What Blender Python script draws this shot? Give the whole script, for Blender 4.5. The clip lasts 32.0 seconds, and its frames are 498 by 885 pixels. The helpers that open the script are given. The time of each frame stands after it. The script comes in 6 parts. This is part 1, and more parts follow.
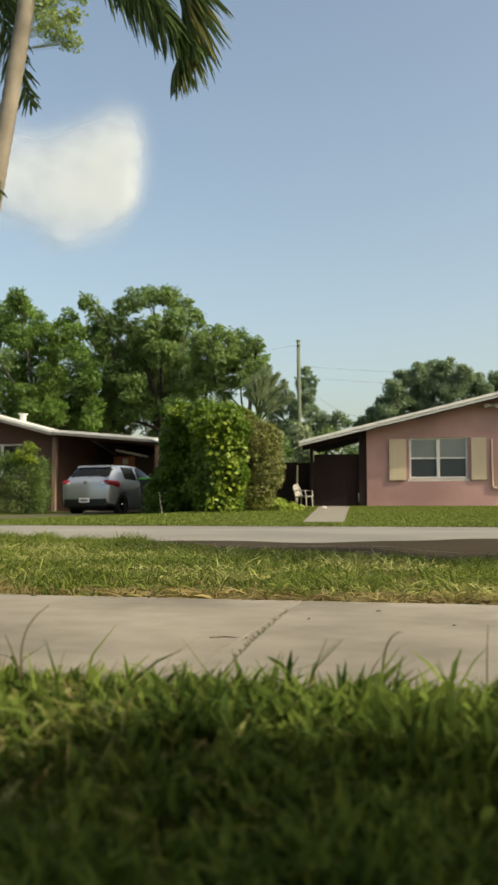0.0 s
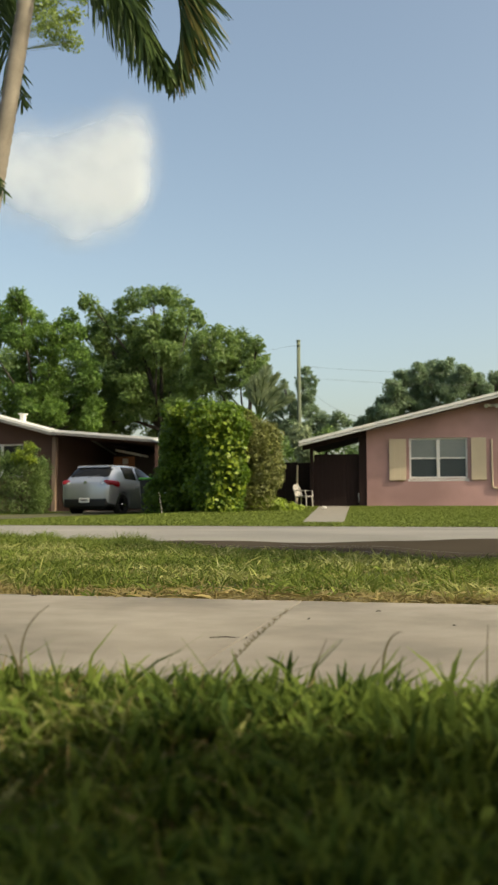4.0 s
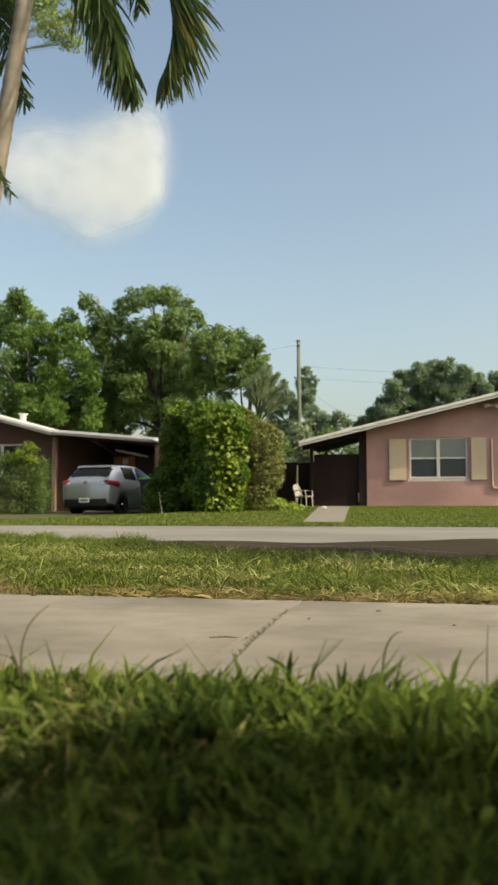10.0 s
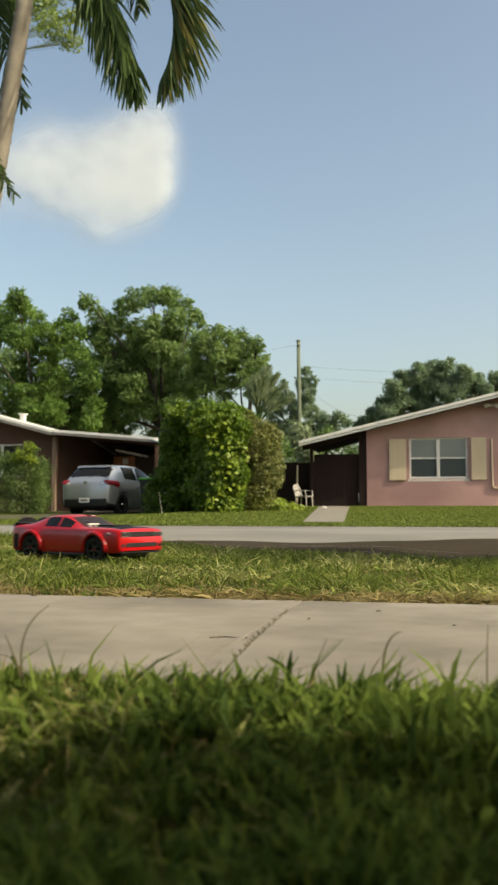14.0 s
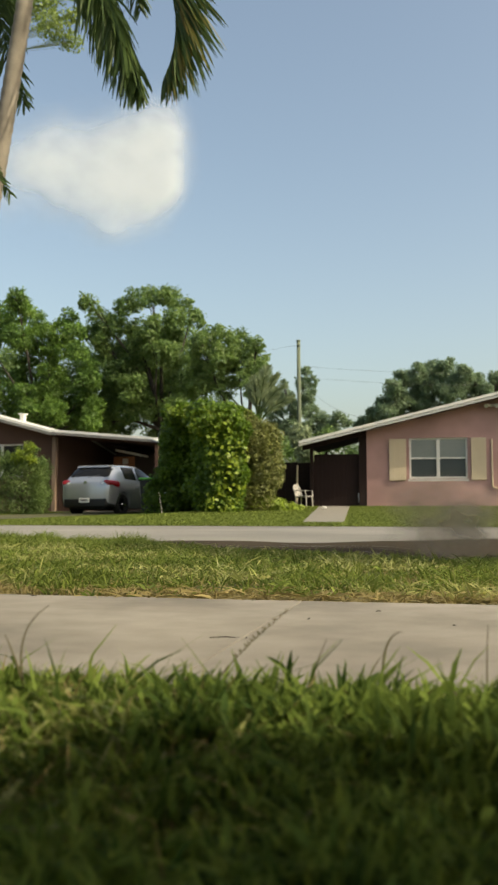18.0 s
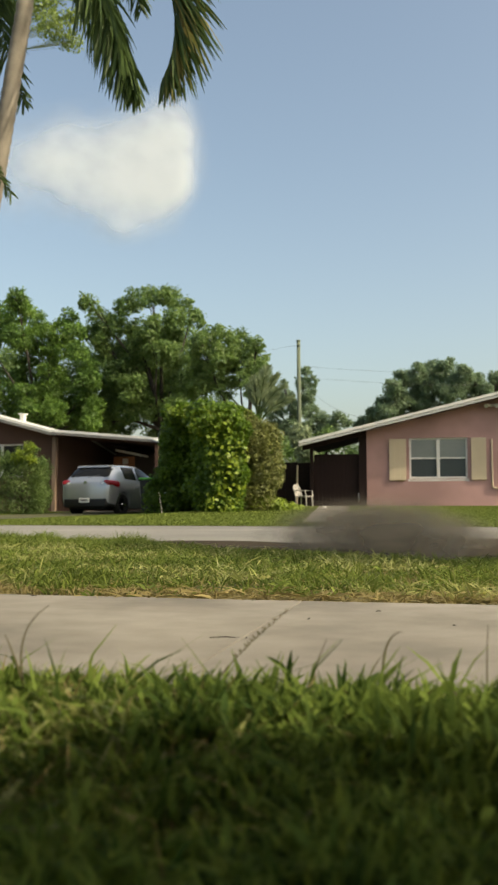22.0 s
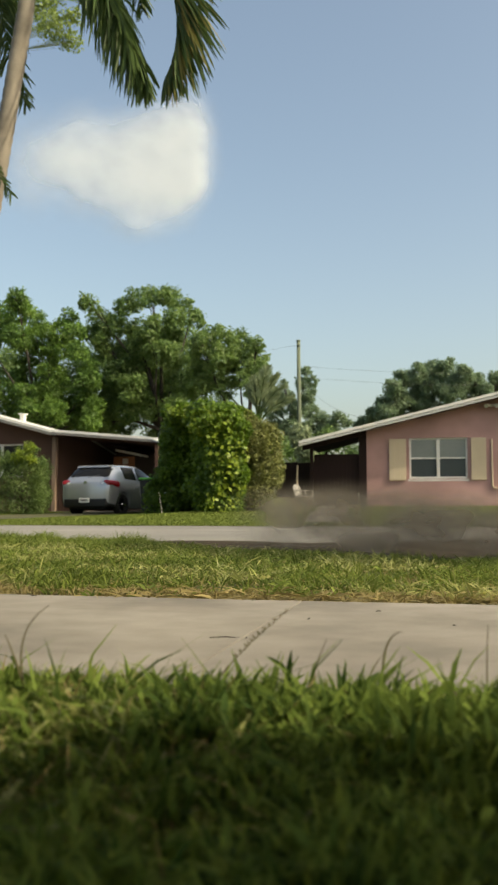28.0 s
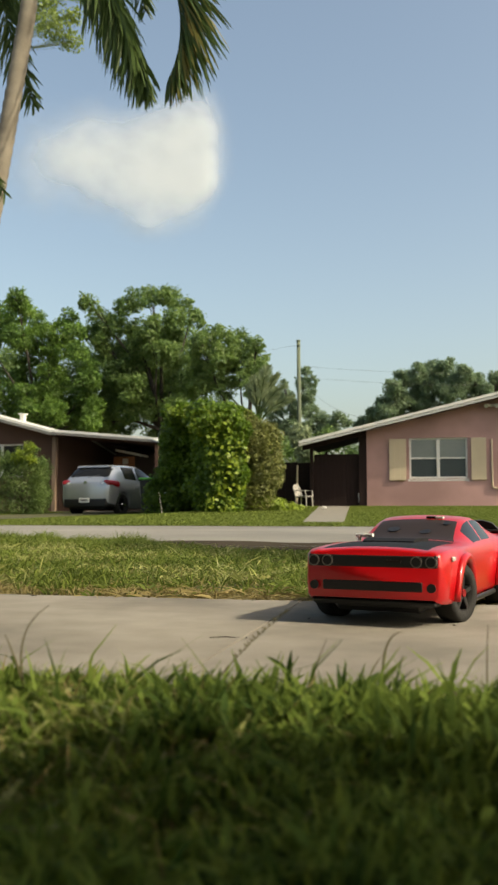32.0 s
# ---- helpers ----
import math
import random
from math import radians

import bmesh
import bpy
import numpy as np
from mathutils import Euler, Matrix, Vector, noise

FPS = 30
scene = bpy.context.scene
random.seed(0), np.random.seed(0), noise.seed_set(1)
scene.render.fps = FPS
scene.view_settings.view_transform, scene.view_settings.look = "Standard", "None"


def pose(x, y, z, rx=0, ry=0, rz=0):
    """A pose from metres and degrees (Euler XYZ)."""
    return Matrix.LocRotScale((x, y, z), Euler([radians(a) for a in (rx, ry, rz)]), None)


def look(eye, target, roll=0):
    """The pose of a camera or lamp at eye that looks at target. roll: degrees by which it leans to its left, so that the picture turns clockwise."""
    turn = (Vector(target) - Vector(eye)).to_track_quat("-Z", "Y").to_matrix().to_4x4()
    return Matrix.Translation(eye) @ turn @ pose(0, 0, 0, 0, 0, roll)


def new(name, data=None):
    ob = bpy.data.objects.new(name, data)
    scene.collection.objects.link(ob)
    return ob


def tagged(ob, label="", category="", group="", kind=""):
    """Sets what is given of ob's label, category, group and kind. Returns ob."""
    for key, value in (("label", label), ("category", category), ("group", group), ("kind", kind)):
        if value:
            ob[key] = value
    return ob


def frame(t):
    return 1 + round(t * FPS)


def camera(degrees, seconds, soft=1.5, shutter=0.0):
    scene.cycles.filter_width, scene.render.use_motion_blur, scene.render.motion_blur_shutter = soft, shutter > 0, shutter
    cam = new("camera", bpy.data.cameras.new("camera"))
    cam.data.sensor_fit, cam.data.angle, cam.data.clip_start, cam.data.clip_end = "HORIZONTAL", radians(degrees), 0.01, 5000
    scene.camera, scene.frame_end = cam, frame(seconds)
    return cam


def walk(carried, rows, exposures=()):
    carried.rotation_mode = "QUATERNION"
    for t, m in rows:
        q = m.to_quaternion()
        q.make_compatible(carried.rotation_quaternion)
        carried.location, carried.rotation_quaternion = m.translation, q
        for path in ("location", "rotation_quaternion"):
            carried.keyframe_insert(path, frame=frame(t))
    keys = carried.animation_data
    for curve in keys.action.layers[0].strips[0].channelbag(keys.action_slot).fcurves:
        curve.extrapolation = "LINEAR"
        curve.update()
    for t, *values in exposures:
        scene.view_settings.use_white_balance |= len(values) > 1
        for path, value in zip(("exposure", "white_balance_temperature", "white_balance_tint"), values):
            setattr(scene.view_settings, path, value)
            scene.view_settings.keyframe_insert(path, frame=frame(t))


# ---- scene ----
cam = camera(30.82, 32.0, soft=2.2, shutter=0.5)
cam.data.dof.use_dof, cam.data.dof.focus_distance, cam.data.dof.aperture_fstop = True, 2.7, 12.0
STAND = pose(0, 0, 0.22, 94.25, 0, 12.5)
walk(cam, [(0, STAND), (32, STAND)], exposures=[(0, 0.63, 7900, 4), (32, 0.63, 7900, 4)])

# ---- world, sun, exposure ----
SUN_EL, SUN_AZ = 40.0, -14.0
world = bpy.data.worlds.new("sky")
scene.world = world
world.use_nodes = True
wn = world.node_tree.nodes
sky = wn.new("ShaderNodeTexSky")
sky.sky_type, sky.sun_disc = "NISHITA", False
sky.sun_elevation, sky.sun_rotation = radians(SUN_EL), radians(90 - SUN_AZ)
sky.air_density, sky.dust_density, sky.ozone_density = 1.0, 3.8, 1.35
world.node_tree.links.new(sky.outputs[0], wn["Background"].inputs[0])
wn["Background"].inputs[1].default_value = 0.15
to_sun = Vector((math.cos(radians(SUN_EL)) * math.cos(radians(SUN_AZ)), math.cos(radians(SUN_EL)) * math.sin(radians(SUN_AZ)), math.sin(radians(SUN_EL))))
sun = new("sun", bpy.data.lights.new("sun", "SUN"))
sun.data.energy, sun.data.angle, sun.data.color = 2.7, radians(0.6), (1.0, 0.94, 0.84)
sun.matrix_world = look(to_sun * 60, (0, 0, 0))
scene.cycles.transparent_max_bounces = 48


# ---- materials ----
def mat(name, color, color2=None, rough=0.7, metal=0.0, scale=8.0, fine=90.0, bump=0.2, amount=0.5, spec=0.4, coat=0.0, island=0.0, wide=0.0):
    """A surface with two scales of variation, and a hue shift per island where asked."""
    m = bpy.data.materials.new(name)
    m.use_nodes = True
    n, l = m.node_tree.nodes, m.node_tree.links
    b = n["Principled BSDF"]
    b.inputs["Roughness"].default_value, b.inputs["Metallic"].default_value = rough, metal
    b.inputs["Specular IOR Level"].default_value = spec
    b.inputs["Coat Weight"].default_value = coat
    b.inputs["Coat Roughness"].default_value = 0.08
    c2 = color2 or tuple(v * 0.72 for v in color)
    co = n.new("ShaderNodeTexCoord")
    n1, n2 = n.new("ShaderNodeTexNoise"), n.new("ShaderNodeTexNoise")
    n1.inputs["Scale"].default_value, n1.inputs["Detail"].default_value = scale, 5
    n2.inputs["Scale"].default_value, n2.inputs["Detail"].default_value = fine, 3
    for q in (n1, n2):
        l.new(co.outputs["Object"], q.inputs["Vector"])
    add = n.new("ShaderNodeMath")
    add.operation = "MULTIPLY_ADD"
    add.inputs[1].default_value = 0.5
    l.new(n2.outputs["Fac"], add.inputs[0])
    half = n.new("ShaderNodeMath")
    half.operation = "MULTIPLY"
    half.inputs[1].default_value = 0.75
    l.new(n1.outputs["Fac"], half.inputs[0])
    l.new(half.outputs[0], add.inputs[2])
    ramp = n.new("ShaderNodeMapRange")
    ramp.inputs["From Min"].default_value, ramp.inputs["From Max"].default_value = 0.62 - 0.28, 0.62 + 0.28
    ramp.inputs["To Min"].default_value, ramp.inputs["To Max"].default_value = 0.5 - amount / 2, 0.5 + amount / 2
    l.new(add.outputs[0], ramp.inputs["Value"])
    fac = ramp.outputs[0]
    if island:
        g = n.new("ShaderNodeNewGeometry")
        mx = n.new("ShaderNodeMath")
        mx.operation = "MULTIPLY_ADD"
        mx.inputs[1].default_value = island
        l.new(g.outputs["Random Per Island"], mx.inputs[0])
        sh = n.new("ShaderNodeMath")
        sh.operation = "SUBTRACT"
        sh.inputs[1].default_value = island / 2
        l.new(fac, sh.inputs[0])
        l.new(sh.outputs[0], mx.inputs[2])
        fac = mx.outputs[0]
    mix = n.new("ShaderNodeMix")
    mix.data_type = "RGBA"
    mix.inputs["A"].default_value, mix.inputs["B"].default_value = (*c2, 1), (*color, 1)
    l.new(fac, mix.inputs["Factor"])
    out = mix.outputs["Result"]
    if wide:
        n3 = n.new("ShaderNodeTexNoise")
        n3.inputs["Scale"].default_value, n3.inputs["Detail"].default_value = wide, 4
        l.new(co.outputs["Object"], n3.inputs["Vector"])
        r3 = n.new("ShaderNodeMapRange")
        r3.inputs["From Min"].default_value, r3.inputs["From Max"].default_value = 0.35, 0.65
        r3.inputs["To Min"].default_value, r3.inputs["To Max"].default_value = 0.72, 1.12
        l.new(n3.outputs["Fac"], r3.inputs["Value"])
        m3 = n.new("ShaderNodeMix")
        m3.data_type, m3.blend_type = "RGBA", "MULTIPLY"
        m3.inputs["Factor"].default_value = 1
        l.new(out, m3.inputs["A"])
        l.new(r3.outputs[0], m3.inputs["B"])
        out = m3.outputs["Result"]
    l.new(out, b.inputs["Base Color"])
    if bump:
        bp = n.new("ShaderNodeBump")
        bp.inputs["Strength"].default_value, bp.inputs["Distance"].default_value = bump, 0.01
        l.new(add.outputs[0], bp.inputs["Height"])
        l.new(bp.outputs[0], b.inputs["Normal"])
    return m


def leaf_mat(name, color, color2, through_light=0.35, rough=0.45, scale=0.6, spec=0.35, island=0.7, amount=0.7):
    """Leaves: a reflecting and a translucent part, each leaf of its own hue."""
    m = mat(name, color, color2, rough=rough, scale=scale, fine=6, bump=0, amount=amount, spec=spec, island=island)
    n, l = m.node_tree.nodes, m.node_tree.links
    b, out = n["Principled BSDF"], n["Material Output"]
    t = n.new("ShaderNodeBsdfTranslucent")
    l.new(b.inputs["Base Color"].links[0].from_socket, t.inputs["Color"])
    mx = n.new("ShaderNodeMixShader")
    mx.inputs[0].default_value = through_light
    l.new(b.outputs[0], mx.inputs[1])
    l.new(t.outputs[0], mx.inputs[2])
    l.new(mx.outputs[0], out.inputs["Surface"])
    return m


def puff_mat(name, color, density, noise_scale, seed, threshold=0.25, floor=0.0):
    """A soft lump of vapour: dense round its own axis, thinning out to its rim, broken by wisps."""
    m = bpy.data.materials.new(name)
    m.use_nodes = True
    n, l = m.node_tree.nodes, m.node_tree.links
    n.remove(n["Principled BSDF"])
    co = n.new("ShaderNodeTexCoord")
    sp = n.new("ShaderNodeSeparateXYZ")
    l.new(co.outputs["Object"], sp.inputs[0])
    xz = n.new("ShaderNodeCombineXYZ")
    l.new(sp.outputs["X"], xz.inputs["X"])
    l.new(sp.outputs["Z"], xz.inputs["Z"])
    ln = n.new("ShaderNodeVectorMath")
    ln.operation = "LENGTH"
    l.new(xz.outputs[0], ln.inputs[0])
    fall = n.new("ShaderNodeMapRange")
    fall.interpolation_type = "SMOOTHERSTEP"
    fall.inputs["From Min"].default_value, fall.inputs["From Max"].default_value = 0.97, 0.0
    l.new(ln.outputs["Value"], fall.inputs["Value"])
    no = n.new("ShaderNodeTexNoise")
    no.noise_dimensions = "4D"
    no.inputs["Scale"].default_value, no.inputs["Detail"].default_value = noise_scale, 2
    no.inputs["W"].default_value = seed
    l.new(co.outputs["Object"], no.inputs["Vector"])
    wr = n.new("ShaderNodeMapRange")
    wr.inputs["From Min"].default_value, wr.inputs["From Max"].default_value = threshold, 0.68
    wr.inputs["To Min"].default_value = floor
    l.new(no.outputs["Fac"], wr.inputs["Value"])
    mu = n.new("ShaderNodeMath")
    mu.operation = "MULTIPLY"
    l.new(fall.outputs[0], mu.inputs[0])
    l.new(wr.outputs[0], mu.inputs[1])
    de = n.new("ShaderNodeMath")
    de.operation = "MULTIPLY"
    de.inputs[1].default_value = density
    l.new(mu.outputs[0], de.inputs[0])
    df, tl, tr = n.new("ShaderNodeBsdfDiffuse"), n.new("ShaderNodeBsdfTranslucent"), n.new("ShaderNodeBsdfTransparent")
    df.inputs["Color"].default_value = tl.inputs["Color"].default_value = (*color, 1)
    body, mx = n.new("ShaderNodeMixShader"), n.new("ShaderNodeMixShader")
    body.inputs[0].default_value = 0.45
    l.new(df.outputs[0], body.inputs[1])
    l.new(tl.outputs[0], body.inputs[2])
    l.new(de.outputs[0], mx.inputs[0])
    l.new(tr.outputs[0], mx.inputs[1])
    l.new(body.outputs[0], mx.inputs[2])
    l.new(mx.outputs[0], n["Material Output"].inputs["Surface"])
    return m


def vapour_mat(name, color):
    """Cloud: as thick as the body says, its edges frayed by two scales of wisps."""
    m = bpy.data.materials.new(name)
    m.use_nodes = True
    n, l = m.node_tree.nodes, m.node_tree.links
    n.remove(n["Principled BSDF"])
    co, at = n.new("ShaderNodeTexCoord"), n.new("ShaderNodeAttribute")
    at.attribute_name = "thickness"
    total = at.outputs["Fac"]
    for scale, amount in ((0.013, 0.7), (0.045, 0.4)):
        no = n.new("ShaderNodeTexNoise")
        no.inputs["Scale"].default_value, no.inputs["Detail"].default_value, no.inputs["Roughness"].default_value = scale, 3, 0.5
        l.new(co.outputs["Object"], no.inputs["Vector"])
        w = n.new("ShaderNodeMath")
        w.operation = "MULTIPLY_ADD"
        w.inputs[1].default_value, w.inputs[2].default_value = amount, -0.5 * amount
        l.new(no.outputs["Fac"], w.inputs[0])
        ad = n.new("ShaderNodeMath")
        l.new(total, ad.inputs[0])
        l.new(w.outputs[0], ad.inputs[1])
        total = ad.outputs[0]
    fall = n.new("ShaderNodeMapRange")
    fall.interpolation_type = "SMOOTHSTEP"
    fall.inputs["From Min"].default_value, fall.inputs["From Max"].default_value = -0.15, 2.5
    fall.inputs["To Max"].default_value = 0.88
    l.new(total, fall.inputs["Value"])
    df, tl, tr = n.new("ShaderNodeBsdfDiffuse"), n.new("ShaderNodeBsdfTranslucent"), n.new("ShaderNodeBsdfTransparent")
    df.inputs["Color"].default_value = tl.inputs["Color"].default_value = (*color, 1)
    body, mx = n.new("ShaderNodeMixShader"), n.new("ShaderNodeMixShader")
    body.inputs[0].default_value = 0.25
    l.new(df.outputs[0], body.inputs[1])
    l.new(tl.outputs[0], body.inputs[2])
    l.new(fall.outputs[0], mx.inputs[0])
    l.new(tr.outputs[0], mx.inputs[1])
    l.new(body.outputs[0], mx.inputs[2])
    l.new(mx.outputs[0], n["Material Output"].inputs["Surface"])
    return m


M_GRASS = leaf_mat("grass_blades", (0.215, 0.27, 0.055), (0.08, 0.115, 0.026), 0.42, rough=0.6, spec=0.12, amount=0.9)
M_LUSH = leaf_mat("lush_grass_blades", (0.35, 0.455, 0.10), (0.048, 0.092, 0.022), 0.5, rough=0.6, spec=0.05, amount=0.9)
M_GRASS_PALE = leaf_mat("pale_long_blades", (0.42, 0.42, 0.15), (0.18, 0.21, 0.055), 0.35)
M_GRASS_DRY = leaf_mat("dry_grass", (0.40, 0.33, 0.145), (0.19, 0.155, 0.065), 0.3, spec=0.1)
M_LAWN = leaf_mat("lawn_blades", (0.165, 0.21, 0.045), (0.135, 0.175, 0.038), 0.35, rough=0.6, spec=0.1, island=0.14)
M_SOIL = mat("soil_and_thatch", (0.10, 0.092, 0.038), (0.046, 0.05, 0.018), rough=0.95, scale=5, fine=120, bump=0.6, wide=0.4)
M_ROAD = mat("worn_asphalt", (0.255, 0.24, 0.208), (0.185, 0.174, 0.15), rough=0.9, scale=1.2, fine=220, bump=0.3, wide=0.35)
# asphalt colour darkened to carry the tree shade on the near lane
M_ROAD_SHADE = mat("shade_toned_asphalt", (0.070, 0.058, 0.043), (0.046, 0.039, 0.03), rough=1.0, scale=1.2, fine=220, bump=0.3, wide=0.35, spec=0.0)
M_SHADE_ARCS = mat("shade_deepening_arcs", (0.085, 0.078, 0.068), (0.05, 0.046, 0.04), rough=0.85, scale=6, fine=160, bump=0.1)
M_CONC = mat("weathered_concrete", (0.325, 0.298, 0.258), (0.215, 0.197, 0.17), rough=0.92, scale=13, fine=260, bump=0.22, amount=0.75, wide=2.6, spec=0.2)
M_PATH = mat("path_concrete", (0.235, 0.215, 0.175), (0.165, 0.15, 0.12), rough=0.9, scale=2, fine=60, bump=0.3)
M_PINK = mat("pink_stucco", (0.49, 0.30, 0.28), (0.42, 0.25, 0.235), rough=0.92, scale=1.3, fine=60, bump=0.5, amount=0.5, wide=0.5)
M_CREAM = mat("cream_board", (0.62, 0.52, 0.37), (0.50, 0.41, 0.29), rough=0.7, scale=3, fine=50, bump=0.2)
M_WHITE = mat("white_paint", (0.78, 0.77, 0.73), (0.62, 0.61, 0.57), rough=0.55, scale=3, fine=60, bump=0.1)
M_GREY = mat("grey_board", (0.30, 0.28, 0.26), (0.22, 0.205, 0.19), rough=0.8, scale=3, fine=60)
M_ROOF = mat("grey_white_roofing", (0.62, 0.61, 0.58), (0.42, 0.41, 0.39), rough=0.85, scale=1.5, fine=40, bump=0.4)
M_DARKWOOD = mat("dark_red_brown_board", (0.024, 0.013, 0.012), (0.015, 0.009, 0.008), rough=0.8, scale=3, fine=50, spec=0.2)
M_BROWN = mat("brown_stucco", (0.115, 0.062, 0.045), (0.085, 0.045, 0.034), rough=0.9, scale=2, fine=60, bump=0.4)
M_TAN = mat("tan_post_paint", (0.24, 0.165, 0.115), (0.17, 0.115, 0.08), rough=0.8, scale=3, fine=60)
M_BRICK = mat("orange_brown_wall", (0.36, 0.16, 0.08), (0.26, 0.11, 0.06), rough=0.9, scale=4, fine=60)
# near-black wall colour that holds the shade deep under the carport
M_SHADE = mat("shade_toned_inner_wall", (0.05, 0.035, 0.03), (0.03, 0.022, 0.02), rough=0.95, scale=2, fine=40)
M_BARK = mat("grey_brown_bark", (0.062, 0.052, 0.042), (0.035, 0.03, 0.024), rough=0.95, scale=3, fine=30, bump=0.7)
M_PALMBARK = mat("pale_palm_trunk", (0.32, 0.285, 0.23), (0.17, 0.145, 0.11), rough=0.9, scale=2.5, fine=35, bump=0.6, wide=1.2)
M_TREE = leaf_mat("tree_leaves", (0.24, 0.345, 0.095), (0.08, 0.155, 0.062), 0.5, scale=0.55, island=0.4, amount=1.0)
M_TREE_LIGHT = leaf_mat("light_green_tree_leaves", (0.215, 0.355, 0.065), (0.05, 0.11, 0.036), 0.46, scale=0.45, island=0.4, amount=1.0)
# leaf colour paled and greyed to paint in the haze of distance
M_TREE_HAZE = leaf_mat("haze_paled_tree_leaves", (0.235, 0.325, 0.185), (0.165, 0.24, 0.145), 0.55, scale=0.12, island=0.35)
M_HEDGE = leaf_mat("hedge_leaves", (0.165, 0.265, 0.026), (0.05, 0.105, 0.016), 0.42, scale=0.7)
M_BUSH = leaf_mat("dusty_bush_leaves", (0.16, 0.235, 0.06), (0.08, 0.13, 0.038), 0.4, scale=0.8)
M_HEDGE_OLD = leaf_mat("olive_hedge_leaves", (0.22, 0.235, 0.07), (0.10, 0.12, 0.035), 0.35, scale=0.7)
M_LIME = leaf_mat("lime_yellow_leaves", (0.30, 0.38, 0.045), (0.14, 0.215, 0.028), 0.4)
M_PALM = leaf_mat("palm_leaflets", (0.085, 0.13, 0.035), (0.032, 0.06, 0.018), 0.3, rough=0.5, spec=0.2)
M_PALM_TIP = leaf_mat("yellowed_palm_leaflets", (0.24, 0.20, 0.065), (0.10, 0.12, 0.03), 0.3, spec=0.15)
M_FROND_PALE = leaf_mat("grey_green_frond", (0.33, 0.39, 0.22), (0.15, 0.2, 0.10), 0.3)
M_STALK = mat("dry_stalk", (0.16, 0.14, 0.07), (0.09, 0.085, 0.04), rough=0.8, scale=30, fine=200)
M_GREENTWIG = mat("pale_green_twig", (0.30, 0.34, 0.14), (0.2, 0.24, 0.09), rough=0.8, scale=6, fine=60)
M_FEATHER = leaf_mat("pale_feathery_leaves", (0.28, 0.36, 0.10), (0.17, 0.25, 0.06), 0.45)
M_RED = mat("glossy_red_shell", (0.50, 0.006, 0.012), (0.44, 0.005, 0.010), rough=0.28, scale=6, fine=40, bump=0.0, amount=0.3, spec=0.35, coat=0.35)
M_BLACK = mat("satin_black_plastic", (0.018, 0.018, 0.02), (0.010, 0.010, 0.011), rough=0.4, scale=20, fine=120, bump=0.05)
M_HOOD = mat("matt_black_paint", (0.014, 0.014, 0.015), (0.008, 0.008, 0.009), rough=0.65, scale=20, fine=120, bump=0.05, spec=0.2)
M_RUBBER = mat("black_rubber", (0.02, 0.019, 0.018), (0.012, 0.012, 0.011), rough=0.85, scale=30, fine=200, bump=0.3)
M_SILVER = mat("silver_car_paint", (0.47, 0.49, 0.515), (0.42, 0.44, 0.465), rough=0.25, metal=0.6, scale=2, fine=30, bump=0, amount=0.3, coat=0.7)
M_TINT = mat("dark_tinted_glass", (0.016, 0.016, 0.016), (0.01, 0.010, 0.010), rough=0.15, scale=4, fine=30, bump=0, spec=0.18)
M_SMOKEGLASS = mat("clouded_clear_shell", (0.05, 0.036, 0.034), (0.02, 0.016, 0.016), rough=0.4, scale=12, fine=60, bump=0, spec=0.12)
M_PANE = mat("window_glass_over_blind", (0.29, 0.31, 0.30), (0.22, 0.24, 0.235), rough=0.12, scale=2, fine=20, bump=0, spec=0.6)
M_PANE_LOW = mat("window_glass_over_screen", (0.07, 0.085, 0.088), (0.05, 0.062, 0.066), rough=0.2, scale=2, fine=20, bump=0, spec=0.5)
M_REDLAMP = mat("red_lamp_lens", (0.24, 0.010, 0.016), (0.18, 0.008, 0.012), rough=0.2, scale=8, fine=60, bump=0)
M_LENS = mat("pale_lamp_lens", (0.55, 0.53, 0.50), (0.42, 0.41, 0.39), rough=0.2, scale=8, fine=60, bump=0)
M_RING = mat("dull_grey_ring", (0.22, 0.205, 0.195), (0.15, 0.14, 0.135), rough=0.35, scale=8, fine=60, bump=0)
M_CHROME = mat("chrome", (0.75, 0.75, 0.76), rough=0.15, metal=1, scale=9, fine=60, bump=0)
M_PLASTIC = mat("white_plastic", (0.48, 0.455, 0.42), (0.36, 0.345, 0.32), rough=0.5, scale=6, fine=60, bump=0)
M_LIMEBIN = mat("lime_green_plastic", (0.12, 0.50, 0.06), (0.09, 0.40, 0.05), rough=0.5, scale=6, fine=60, bump=0)
M_POLE = mat("pole_wood", (0.145, 0.175, 0.115), (0.095, 0.115, 0.08), rough=0.9, scale=2, fine=40)
M_CABLE = mat("cable_sheath", (0.12, 0.12, 0.12), rough=0.7)


# ---- mesh helpers ----
def link(name, bm, material, parent=None, label="", smooth=False):
    """One mesh object out of a bmesh."""
    me = bpy.data.meshes.new(name)
    bmesh.ops.recalc_face_normals(bm, faces=bm.faces)
    bm.to_mesh(me)
    bm.free()
    me.materials.append(material)
    if smooth:
        for f in me.polygons:
            f.use_smooth = True
    ob = new(name, me)
    if parent:
        ob.parent = parent
    if label:
        ob["label"] = label
    return ob


def part(name, bm, material, parent, label="", smooth=False):
    return link(name, bm, material, parent, label, smooth)


def raw(name, verts, faces, material, parent=None, label="", smooth=False):
    me = bpy.data.meshes.new(name)
    me.from_pydata(verts, [], faces)
    me.materials.append(material)
    if smooth:
        for f in me.polygons:
            f.use_smooth = True
    ob = new(name, me)
    if parent:
        ob.parent = parent
    if label:
        ob["label"] = label
    return ob


